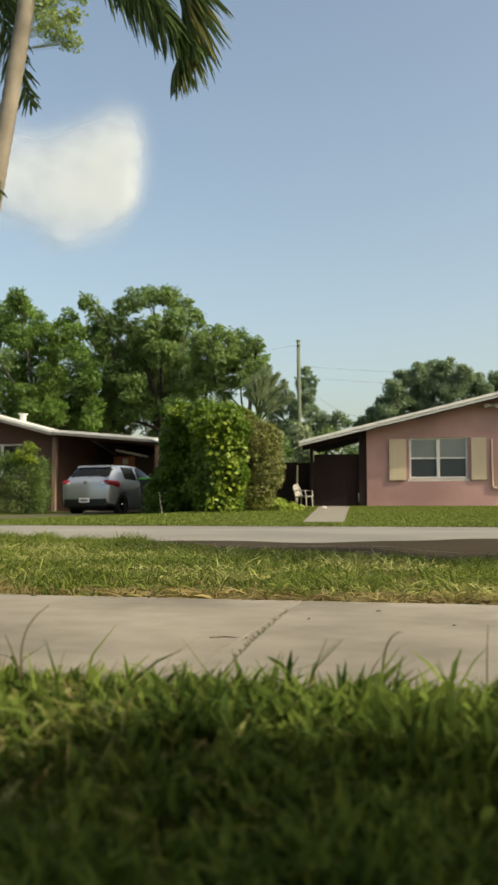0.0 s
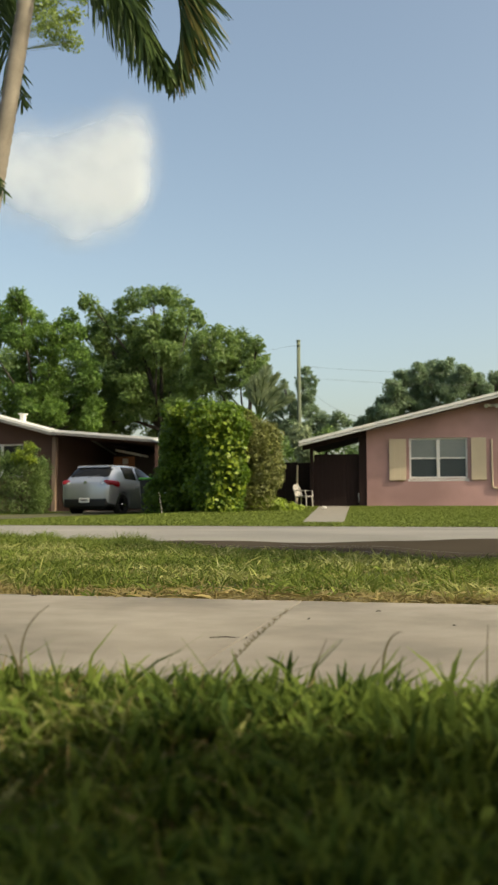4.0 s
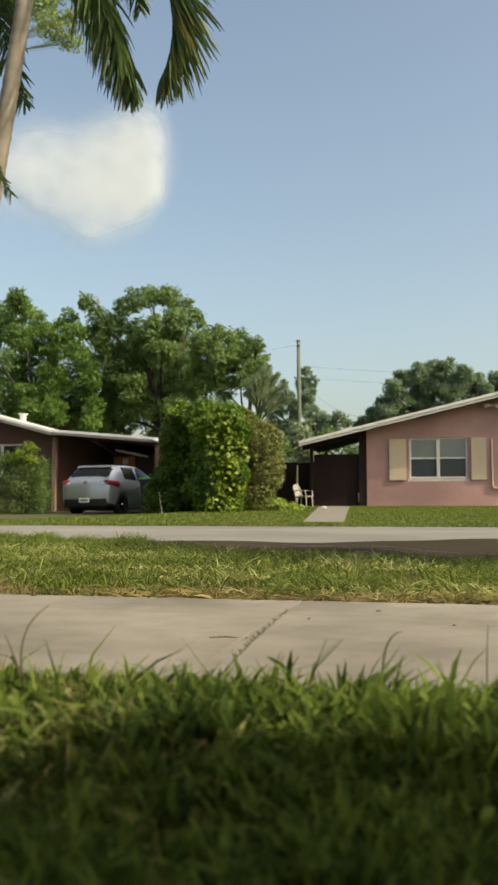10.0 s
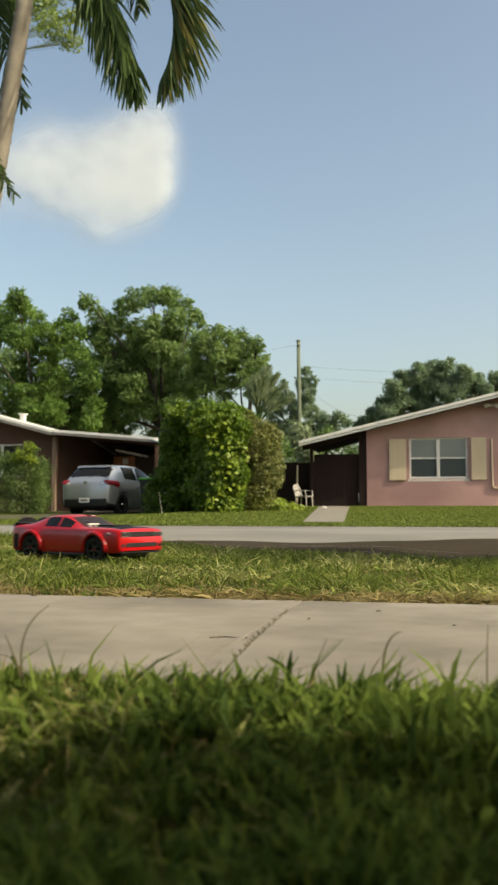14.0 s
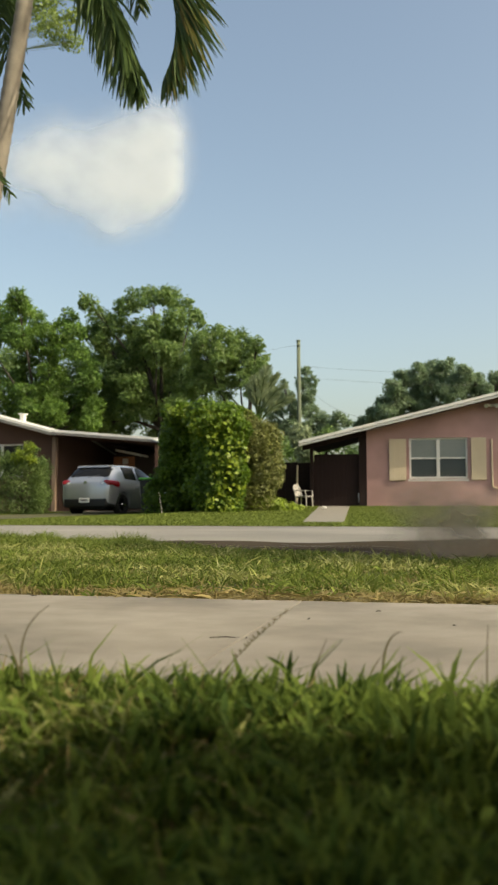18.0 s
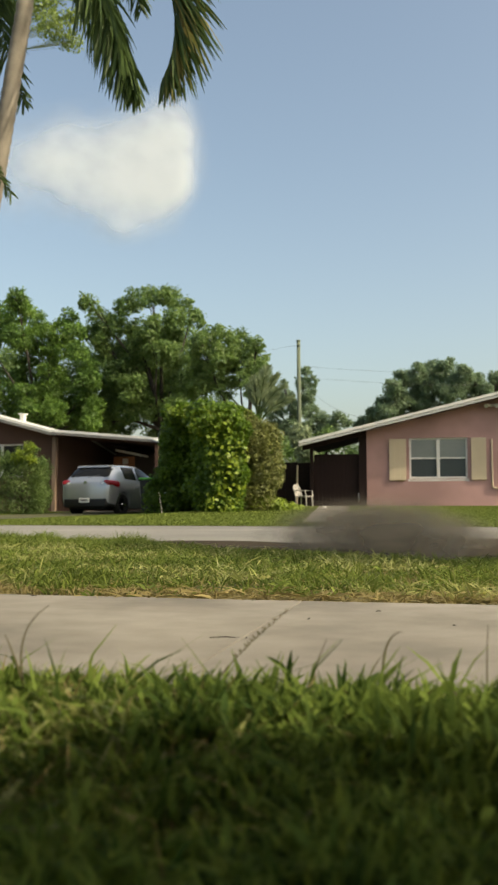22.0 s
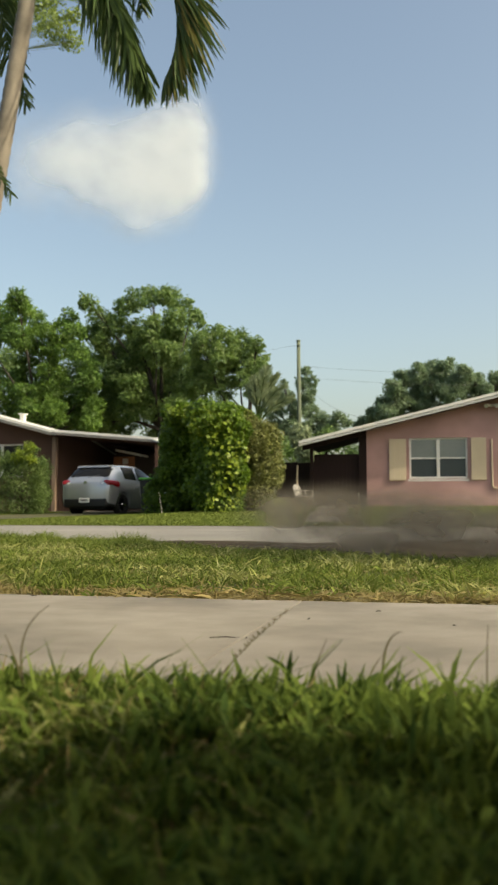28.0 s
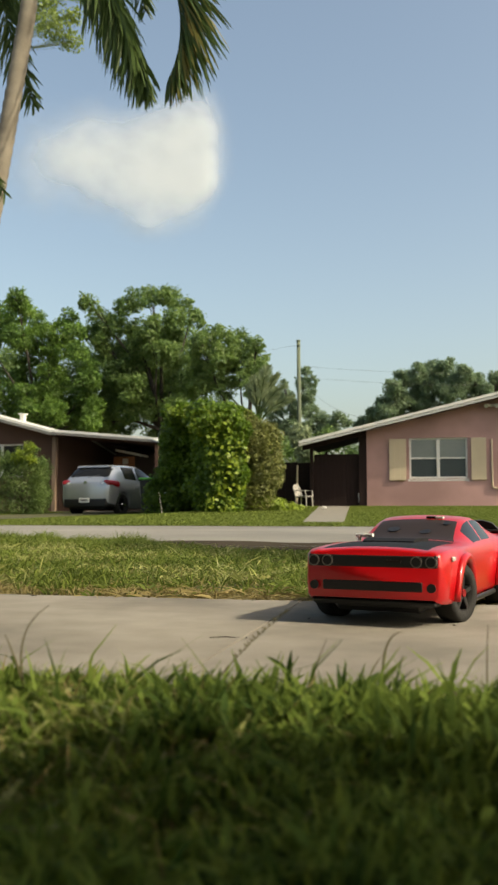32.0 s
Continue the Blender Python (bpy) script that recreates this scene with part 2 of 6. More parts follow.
def thing(name, label, category, group="", at=(0, 0, 0), turn=0):
    ob = new(name)
    ob.matrix_world = pose(*at, 0, 0, turn)
    return tagged(ob, label, category, group)


def add_box(bm, x0, x1, y0, y1, z0, z1, bevel=0.0, m=None):
    """A box with softened edges, added to bm."""
    r = bmesh.ops.create_cube(bm, size=1)["verts"]
    bmesh.ops.transform(bm, verts=r, matrix=Matrix.LocRotScale(((x0 + x1) / 2, (y0 + y1) / 2, (z0 + z1) / 2), None, (abs(x1 - x0), abs(y1 - y0), abs(z1 - z0))))
    if bevel:
        e = list({q for v in r for q in v.link_edges})
        out = bmesh.ops.bevel(bm, geom=e, offset=bevel, segments=1, affect="EDGES", profile=0.5)
        r = list({v for f in out["faces"] for v in f.verts} | {v for v in r if v.is_valid})
    if m is not None:
        bmesh.ops.transform(bm, verts=r, matrix=m)
    return bm


def box(x0, x1, y0, y1, z0, z1, bevel=0.0, m=None):
    return add_box(bmesh.new(), x0, x1, y0, y1, z0, z1, bevel, m)


def add_tube(bm, points, radii, sides=8, cap=True):
    """A tube of changing radius along a run of points."""
    pts = [Vector(p) for p in points]
    rings = []
    for i, p in enumerate(pts):
        d = (pts[min(i + 1, len(pts) - 1)] - pts[max(i - 1, 0)]).normalized()
        u = d.cross(Vector((0, 1, 0.13))).normalized()
        v = d.cross(u)
        r = radii[i] if hasattr(radii, "__len__") else radii
        rings.append([bm.verts.new(p + (u * math.cos(a) + v * math.sin(a)) * r) for a in (2 * math.pi * k / sides for k in range(sides))])
    for a, b in zip(rings, rings[1:]):
        for k in range(sides):
            bm.faces.new((a[k], a[(k + 1) % sides], b[(k + 1) % sides], b[k]))
    if cap:
        bm.faces.new(rings[0][::-1])
        bm.faces.new(rings[-1])
    return bm


def tube(points, radii, sides=8, cap=True):
    return add_tube(bmesh.new(), points, radii, sides, cap)


def prism(outline, depth, m):
    """A flat outline in (x, z), given thickness along y and placed by m."""
    bm = bmesh.new()
    a = [bm.verts.new((x, -depth / 2, z)) for x, z in outline]
    b = [bm.verts.new((x, depth / 2, z)) for x, z in outline]
    bm.faces.new(a)
    bm.faces.new(b[::-1])
    for i in range(len(a)):
        j = (i + 1) % len(a)
        bm.faces.new((a[i], b[i], b[j], a[j]))
    bmesh.ops.transform(bm, verts=bm.verts, matrix=m)
    return bm


def smooth_step(a, b, v):
    t = min(1, max(0, (v - a) / (b - a)))
    return t * t * (3 - 2 * t)


# ---- the lie of the land ----
WALK_NEAR, WALK_FAR, KERB_FAR = 0.96, 2.185, 13.45


def kerb_near(x):
    """The ragged grass edge of the street on the near side, which swings away from the sidewalk."""
    return 4.12 + 0.9 * smooth_step(0.1, -1.1, x) + 1.2 * smooth_step(-1.0, -2.4, x) + 0.05 * math.sin(x * 7.3) + 0.03 * math.sin(x * 19.0)


def road_z(x, y):
    """The street: nearly level, with a shallow worn dip."""
    s = smooth_step(-0.6, 0.0, x)
    return -0.032 - 0.022 * s * smooth_step(8.5, 7.0, y) - 0.10 * s * math.exp(-((y - 6.75) / 1.3) ** 2) - 0.05 * (1 - s) * math.exp(-((y - 7.0) / 1.2) ** 2)


def lawn_z(x, y):
    top = 0.14 + 0.18 * smooth_step(-8.5, -5.5, x)
    k = min(1, max(0, (y - KERB_FAR) / 14.5))
    return -0.03 + (top + 0.03) * k


def ground_z(x, y):
    if y <= WALK_NEAR:
        return -0.012 + 0.02 * smooth_step(0.55, 0.85, y)
    if y < WALK_FAR:
        return -0.03
    if y < kerb_near(x):
        k = (y - WALK_FAR) / (kerb_near(x) - WALK_FAR)
        mound = (0.024 - 0.014 * smooth_step(0.3, -0.6, x)) * smooth_step(0.3, 0.85, k) * smooth_step(-2.6, -1.4, x) + 0.03 * smooth_step(-1.6, -2.8, x) * smooth_step(0.6, 0.95, k)
        z = -0.006 - 0.032 * k + mound
        return z + (min(z, road_z(x, y) + 0.012) - z) * smooth_step(3.9, 4.5, y) * smooth_step(-3.4, -1.1, x)
    if y < KERB_FAR:
        return road_z(x, y) - 0.05
    return lawn_z(x, y)


# ---- ground, road, pavement ----
def build_ground():
    xs = [-2500, -400, -90, -45] + [-30 + 1.5 * i for i in range(14)] + [-9 + 0.5 * i for i in range(15)] + [-1.75 + 0.25 * i for i in range(16)] + [2.5, 3.5, 5, 8, 12, 18, 30, 60, 300, 2500]
    near = [-2500, -300, -40, -10, -4, -2, -1, 0, 0.5, 0.65, 0.75, 0.85, WALK_NEAR - 0.001, WALK_NEAR + 0.004, WALK_FAR - 0.004, WALK_FAR + 0.001]
    far = [KERB_FAR - 0.004, KERB_FAR + 0.001] + [14 + i for i in range(16)] + [32, 40, 60, 120, 400, 2500]
    xs = sorted(set(xs))
    cols = []
    for x in xs:
        e = kerb_near(x)
        cols.append(near + [WALK_FAR + (e - WALK_FAR) * k / 7 for k in range(1, 7)] + [e - 0.001, e + 0.004] + [e + (KERB_FAR - e) * k / 16 for k in range(1, 16)] + far)
    verts = [(x, c[j], ground_z(x, c[j])) for j in range(len(cols[0])) for x, c in zip(xs, cols)]
    w = len(xs)
    faces = [(j * w + i, j * w + i + 1, (j + 1) * w + i + 1, (j + 1) * w + i) for j in range(len(cols[0]) - 1) for i in range(w - 1)]
    tagged(raw("ground", verts, faces, M_SOIL, smooth=True), "brown soil and thatch under mown green grass", "ground", kind="structure")
    xs = [-400, -60, -20, -10, -7, -5] + [-4 + 0.2 * i for i in range(26)] + [2, 4, 8, 20, 60, 400]
    random.seed(11)
    n = 25
    verts = []
    for j in range(n):
        for x in xs:
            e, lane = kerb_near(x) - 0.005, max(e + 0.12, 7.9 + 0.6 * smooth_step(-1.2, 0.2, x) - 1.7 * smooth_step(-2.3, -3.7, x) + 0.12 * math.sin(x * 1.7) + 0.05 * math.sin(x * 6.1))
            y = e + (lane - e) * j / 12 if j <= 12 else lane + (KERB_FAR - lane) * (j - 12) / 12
            y += random.uniform(-0.03, 0.03) if j in (0, n - 1) else 0
            verts.append((x, y, road_z(x, y)))
    w = len(xs)
    faces = [(j * w + i, j * w + i + 1, (j + 1) * w + i + 1, (j + 1) * w + i) for j in range(n - 1) for i in range(w - 1)]
    verts += [(x, y, z - 0.06) for x, y, z in verts[:w]] + [(x, y, z - 0.06) for x, y, z in verts[(n - 1) * w:n * w]]
    faces += [(n * w + i, n * w + i + 1, i + 1, i) for i in range(w - 1)]
    faces += [((n - 1) * w + i, (n - 1) * w + i + 1, (n + 1) * w + i + 1, (n + 1) * w + i) for i in range(w - 1)]
    road = tagged(raw("road", verts, faces, M_ROAD, smooth=True), "sun-bleached grey asphalt street, tree shade coloured into its near lane", "road", kind="structure")
    # the near lane's shade is painted by this darker second material
    road.data.materials.append(M_ROAD_SHADE)
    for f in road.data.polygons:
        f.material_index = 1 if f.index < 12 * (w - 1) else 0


build_ground()


# ---- houses ----
def front_wall(x0, x1, y0, thick, z0, top, hole, peaks=()):
    hx0, hx1, hz0, hz1 = hole
    bm = bmesh.new()
    y1 = y0 + thick
    cuts = sorted({a for a in peaks if x0 < a < hx0} | {x0, hx0}), sorted({a for a in peaks if hx1 < a < x1} | {hx1, x1})
    pieces = [[(hx0, z0), (hx1, z0), (hx1, hz0), (hx0, hz0)], [(hx0, hz1), (hx1, hz1), (hx1, top(hx1)), (hx0, top(hx0))]]
    for run in cuts:
        pieces += [[(a, z0), (b, z0), (b, top(b)), (a, top(a))] for a, b in zip(run, run[1:])]
    for p in pieces:
        f = [bm.verts.new((x, y0, z)) for x, z in p]
        g = [bm.verts.new((x, y1, z)) for x, z in p]
        bm.faces.new(f)
        bm.faces.new(g[::-1])
        for i in range(4):
            j = (i + 1) % 4
            bm.faces.new((f[i], g[i], g[j], f[j]))
    bmesh.ops.remove_doubles(bm, verts=bm.verts, dist=0.0005)
    return bm


def sash_window(house, x0, x1, z0, z1, y, upper=None, lower=None):
    """A white pair of sash windows set back in the wall."""
    win = part("window", box(x0 - 0.05, x1 + 0.05, y - 0.05, y + 0.06, z0 - 0.09, z0 - 0.005, 0.01), M_WHITE, house, "white window sill")
    fr = 0.055
    part("window_frame", box(x0, x0 + fr, y, y + 0.07, z0, z1, 0.006), M_WHITE, win)
    part("window_frame", box(x1 - fr, x1, y, y + 0.07, z0, z1, 0.006), M_WHITE, win)
    part("window_frame", box(x0 + fr, x1 - fr, y, y + 0.07, z1 - fr, z1, 0.006), M_WHITE, win)
    part("window_frame", box(x0 + fr, x1 - fr, y, y + 0.07, z0, z0 + fr, 0.006), M_WHITE, win)
    mid, zc = (x0 + x1) / 2, (z0 + z1) / 2
    part("mullion", box(mid - 0.05, mid + 0.05, y - 0.012, y + 0.075, z0 + fr, z1 - fr, 0.006), M_WHITE, win)
    for a, b in ((x0 + fr, mid - 0.05), (mid + 0.05, x1 - fr)):
        part("meeting_rail", box(a, b, y + 0.008, y + 0.06, zc - 0.022, zc + 0.022, 0.004), M_WHITE, win)
        part("pane", box(a, b, y + 0.03, y + 0.042, zc + 0.022, z1 - fr), upper or M_PANE, win, "dark glass" if upper else "grey-green glass over a lowered blind")
        part("pane", box(a, b, y + 0.045, y + 0.057, z0 + fr, zc - 0.022), lower or M_PANE_LOW, win, "dark glass behind an insect screen")
        for k in range(0 if upper else 9):
            z = zc + 0.06 + k * (z1 - fr - zc - 0.06) / 9
            part("blind_slat", box(a + 0.01, b - 0.01, y + 0.022, y + 0.028, z, z + 0.012), M_PANE, win)
    return win


def build_pink_house():
    Y, G = 28.2, 0.30
    h = thing("house", "single-storey pink stucco house with low white gabled roof", "house", "houses across the street")
    ridge_x, ridge_z, slope = 1.45, 3.70, 0.2290

    def under(x):
        return ridge_z - 0.12 - slope * abs(x - ridge_x)
    x0, x1 = -2.5, 5.4
    part("wall", front_wall(x0, x1, Y, 0.2, G - 0.1, under, (-1.2, 0.55, 1.17, 2.42), (ridge_x,)), M_PINK, h, "pink stucco front wall")
    part("wall", prism([(0, G - 0.1), (9.5, G - 0.1), (9.5, under(x0)), (0, under(x0))], 0.2, pose(x0 + 0.1, Y + 0.2, 0, 0, 0, 90)), M_PINK, h)
    part("wall", prism([(0, G - 0.1), (9.5, G - 0.1), (9.5, under(x1)), (0, under(x1))], 0.2, pose(x1 - 0.1, Y + 0.2, 0, 0, 0, 90)), M_PINK, h)
    part("wall", box(x0, x1, Y + 9.7, Y + 9.9, G - 0.1, under(x0)), M_PINK, h)
    part("room_floor", box(x0 + 0.2, x1 - 0.2, Y + 0.2, Y + 9.7, G, G + 0.05), M_PATH, h)
    # roof slopes with overhang, fascia and drip edge
    ends = ((-4.54, -2.5, 4.4), (-2.5, ridge_x, 11.2), (ridge_x, 7.6, 11.2))
    for a, b, deep in ends:
        mid_y = Y - 0.6 + deep / 2
        za, zb = ridge_z - slope * abs(a - ridge_x), ridge_z - slope * abs(b - ridge_x)
        part("roof", prism([(a, za - 0.06), (b, zb - 0.06), (b, zb), (a, za)], deep, pose(0, mid_y, 0)), M_ROOF, h, "pale grey rolled roofing")
        part("fascia", prism([(a, za - 0.15), (b, zb - 0.15), (b, zb - 0.085), (a, za - 0.085)], 0.035, pose(0, Y - 0.585, 0)), M_WHITE, h, "white fascia board")
        part("drip_edge", prism([(a, za - 0.07), (b, zb - 0.07), (b, zb + 0.012), (a, za + 0.012)], 0.05, pose(0, Y - 0.605, 0)), M_WHITE, h)
        part("soffit", prism([(a, za - 0.085), (b, zb - 0.085), (b, zb - 0.066), (a, za - 0.066)], deep - 0.2, pose(0, mid_y, 0)), M_DARKWOOD, h)
    sash_window(h, -1.2, 0.55, 1.17, 2.42, Y + 0.05)
    for a, b in ((-1.80, -1.29), (0.66, 1.10)):
        sh = part("shutter", box(a, b, Y - 0.045, Y - 0.004, 1.11, 2.40, 0.008), M_CREAM, h, "plain cream board shutter")
        n = 3
        for k in range(n):
            w = (b - a) / n
            part("shutter_board", box(a + k * w + 0.001, a + (k + 1) * w - 0.001, Y - 0.06, Y - 0.045, 1.13, 2.38, 0.0015), M_CREAM, sh)
    # floodlight under the gable
    lamp = part("floodlight", tube([(1.27, Y - 0.05, 3.36), (1.27, Y - 0.12, 3.36)], 0.05, 12), M_WHITE, h, "white twin floodlight")
    for s in (-1, 1):
        part("lamp_head", tube([(1.27 + 0.03 * s, Y - 0.1, 3.36), (1.27 + 0.10 * s, Y - 0.18, 3.37), (1.27 + 0.16 * s, Y - 0.28, 3.33)], [0.025, 0.04, 0.065], 12), M_WHITE, lamp)
    # pale conduit that drops down the wall and runs off
    part("downpipe", tube([(1.27, Y - 0.04, 2.35), (1.27, Y - 0.04, 0.95), (1.31, Y - 0.04, 0.88), (1.40, Y - 0.04, 0.86), (2.4, Y - 0.04, 0.86)], 0.028, 8), M_CREAM, h, "pale pipe along the wall", True)
    part("door", box(1.55, 2.45, Y - 0.012, Y + 0.03, G, 2.38, 0.01), M_WHITE, h, "white front door")
    # carport under the long eave
    part("carport_post", box(-4.28, -4.18, Y - 0.05, Y + 0.05, G - 0.1, under(-4.23) - 0.01, 0.008), M_DARKWOOD, h, "dark red-brown carport post")
    part("carport_post", box(-2.75, -2.506, Y + 0.02, Y + 0.14, G - 0.1, under(-2.68) - 0.01, 0.008), M_DARKWOOD, h)
    part("carport_beam", prism([(-4.5, under(-4.5) - 0.14), (-2.5, under(-2.5) - 0.14), (-2.5, under(-2.5) - 0.005), (-4.5, under(-4.5) - 0.005)], 0.08, pose(0, Y - 0.1, 0)), M_DARKWOOD, h)
    part("carport_post", box(-4.28, -4.18, Y + 3.5, Y + 3.6, G - 0.1, under(-4.23) - 0.01, 0.008), M_DARKWOOD, h)
    part("carport_floor", box(-4.6, -2.5, Y - 0.1, Y + 3.6, G - 0.12, G + 0.015), M_PATH, h)
    # dark board gate between the posts
    g = thing("gate", "dark red-brown board gate closing the carport", "gate")
    n = 11
    for k in range(n):
        a = -4.16 + k * 1.40 / n
        part("board", box(a, a + 1.40 / n - 0.004, Y + 0.12, Y + 0.145, G + 0.03, 1.96, 0.003), M_DARKWOOD, g)
    part("backing", box(-4.17, -2.75, Y + 0.1455, Y + 0.165, G + 0.03, 1.95), M_DARKWOOD, g)
    part("rail", box(-4.16, -2.76, Y + 0.166, Y + 0.19, 0.7, 0.79), M_DARKWOOD, g)
    part("rail", box(-4.16, -2.76, Y + 0.166, Y + 0.19, 1.6, 1.69), M_DARKWOOD, g)
    part("latch", box(-2.78, -2.745, Y + 0.08, Y + 0.115, 0.45, 0.75, 0.004), M_WHITE, g, "pale latch post")
    # low brown fence from the carport to the hedge
    f = thing("fence", "dark brown board fence beside the carport", "fence")
    for k in range(8):
        a = -5.85 + k * 0.205
        part("board", box(a, a + 0.204, Y + 0.9, Y + 0.925, G - 0.08, 1.75 + 0.02 * math.sin(k * 2.1), 0.003), M_DARKWOOD, f)


def build_brown_house():
    Y, G = 28.9, 0.16
    h = thing("house", "brown stucco house with white-edged low roof and open carport", "house", "houses across the street")
    cx = -13.15

    def main_top(x):
        return 2.83 + 0.262 * (cx - x)
    x0 = -21.0
    peak = -19.0
    top = lambda x: main_top(max(x, peak)) - (0.262 * (peak - x) if x < peak else 0) - 0.1
    part("wall", front_wall(x0, cx, Y, 0.2, G - 0.15, lambda x: main_top(max(x, peak)) - 0.1 - (0.262 * (peak - x) if x < peak else 0), (-16.1, -14.45, 1.35, 2.5), (peak,)), M_BROWN, h, "brown stucco front wall")
    part("wall", box(cx - 0.2, cx, Y + 0.2, Y + 7.2, G - 0.15, 2.83), M_BROWN, h)
    part("wall", box(x0, x0 + 0.2, Y + 0.2, Y + 6.3, G - 0.15, 2.83), M_BROWN, h)
    part("wall", box(x0, cx, Y + 6.3, Y + 6.5, G - 0.15, 2.2), M_BROWN, h)
    sash_window(h, -16.1, -14.45, 1.35, 2.5, Y + 0.05, M_TINT, M_TINT)
    for a, b in ((x0 - 0.6, peak), (peak, cx + 0.02)):
        za, zb = main_top(max(a, peak)) - (0.262 * (peak - a) if a < peak else 0), main_top(b)
        part("roof", prism([(a, za), (b, zb), (b, zb + 0.07), (a, za + 0.07)], 3.4, pose(0, Y + 1.1, 0)), M_ROOF, h, "pale grey rolled roofing")
        part("roof", prism([(a, za), (b, zb), (b, zb + 0.07), (a, za + 0.07)], 4.2, pose(0, Y + 2.8, 3.0, -9) @ Matrix.Translation((0, 2.1, -3.0))), M_ROOF, h)
        part("fascia", prism([(a, za + 0.0), (b, zb + 0.0), (b, zb + 0.085), (a, za + 0.085)], 0.06, pose(0, Y - 0.635, 0)), M_WHITE, h, "white fascia board")
        part("barge_board", prism([(a, za - 0.09), (b, zb - 0.09), (b, zb - 0.004), (a, za - 0.004)], 0.04, pose(0, Y - 0.63, 0)), M_GREY, h, "grey board under the fascia")
    # carport roof, falling away from the house
    a, b, za, zb = cx + 0.025, -9.33, 2.84, 2.50
    part("carport_roof", prism([(a, za), (b, zb), (b, zb + 0.07), (a, za + 0.07)], 8.2, pose(0, Y + 3.5, 0)), M_ROOF, h, "pale grey flat carport roof")
    part("fascia", prism([(a, za + 0.0), (b, zb + 0.0), (b, zb + 0.085), (a, za + 0.085)], 0.06, pose(0, Y - 0.635, 0)), M_WHITE, h)
    part("barge_board", prism([(a, za - 0.075), (b, zb - 0.075), (b, zb - 0.004), (a, za - 0.004)], 0.04, pose(0, Y - 0.63, 0)), M_GREY, h)
    part("soffit", prism([(a, za - 0.03), (b, zb - 0.03), (b, zb - 0.005), (a, za - 0.005)], 8.1, pose(0, Y + 3.5, 0)), M_BROWN, h)
    part("carport_post", box(cx - 0.085, cx + 0.055, Y - 0.3, Y - 0.16, G - 0.1, 2.7, 0.01), M_TAN, h, "tan carport post")
    part("carport_post", box(-9.55, -9.43, Y - 0.3, Y - 0.18, G - 0.1, 2.4, 0.01), M_BROWN, h)
    # back wall coloured as if in deep shade, and so is the side room
    part("carport_wall", prism([(cx, G - 0.1), (-7.6, G - 0.1), (-7.6, 2.36), (-9.33, 2.475), (cx, 2.82)], 0.2, pose(0, Y + 7.1, 0)), M_SHADE, h, "wall at the back of the carport, shade put into its colour")
    part("carport_floor", box(cx, -9.2, Y - 0.4, Y + 7.0, G - 0.12, G + 0.01), M_PATH, h)
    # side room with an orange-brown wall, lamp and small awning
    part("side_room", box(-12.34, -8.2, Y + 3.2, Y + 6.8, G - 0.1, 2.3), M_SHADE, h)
    part("side_panel", box(-12.33, -11.5, Y + 3.16, Y + 3.195, 1.0, 2.2, 0.005), M_BRICK, h, "orange-brown panel")
    aw = part("awning", prism([(-11.95, 2.36), (-10.95, 2.15), (-10.95, 2.23), (-11.95, 2.44)], 0.8, pose(0, Y + 2.74, 0)), M_WHITE, h, "small white sheet awning")
    part("wall_lamp", box(-11.94, -11.74, Y + 3.06, Y + 3.155, 1.92, 2.13, 0.02), M_WHITE, h, "white wall lamp")
    # roof vent
    v = part("roof_vent", box(-15.62, -15.44, Y + 2.0, Y + 2.2, 3.3, 3.76, 0.02), M_WHITE, h, "small white roof vent")
    part("vent_cap", box(-15.67, -15.39, Y + 1.95, Y + 2.25, 3.76, 3.80, 0.01), M_WHITE, v)
    # eave corner bracket with pale twist of cable
    part("gutter_end", tube([(-9.5, Y - 0.67, 2.52), (-9.33, Y - 0.70, 2.47), (-9.22, Y - 0.69, 2.42)], [0.035, 0.045, 0.03], 8), M_WHITE, h)


build_pink_house()
build_brown_house()


# ---- leaves ----
def leaf_field(blobs, count, size, seed, aspect=0.55, up=0.35, inner=0.55, droop=0.0, square=2):
    """Leaf faces scattered in the outer layers of a run of round clumps (x, y, z, rx, ry, rz)."""
    rng = np.random.default_rng(seed)
    b = np.array(blobs, float)
    area = (b[:, 3] * b[:, 5] + b[:, 3] * b[:, 4] + b[:, 4] * b[:, 5])
    pick = rng.choice(len(b), count, p=area / area.sum())
    n = rng.normal(size=(count, 3))
    n /= (np.abs(n) ** square).sum(1)[:, None] ** (1 / square)
    rad = inner + (1.04 - inner) * rng.random(count) ** 0.5
    wave = 1.0 if square == 2 else 0.3
    lump = 1 + wave * 0.16 * np.sin(5 * n[:, 0] + pick) * np.sin(6 * n[:, 2] + 2 * pick) + wave * 0.1 * np.sin(11 * n[:, 1] + 9 * n[:, 2])
    c = b[pick, :3] + n * b[pick, 3:6] * (rad * lump)[:, None]
    nn = n * 0.6 + rng.normal(size=(count, 3)) * 0.55 + np.array([0, 0, up])
    nn /= np.linalg.norm(nn, axis=1)[:, None]
    t = np.cross(nn, rng.normal(size=(count, 3)))
    t[:, 2] -= droop
    t -= nn * (t * nn).sum(1)[:, None]
    t /= np.linalg.norm(t, axis=1)[:, None]
    s = np.cross(nn, t)
    ln = size * rng.uniform(0.6, 1.35, count)[:, None]
    v = np.stack([c - t * ln * 0.5, c + s * ln * aspect * 0.5 + nn * ln * 0.08, c + t * ln * 0.5 - nn * ln * 0.1, c - s * ln * aspect * 0.5 + nn * ln * 0.08], 1)
    return v.reshape(-1, 3)


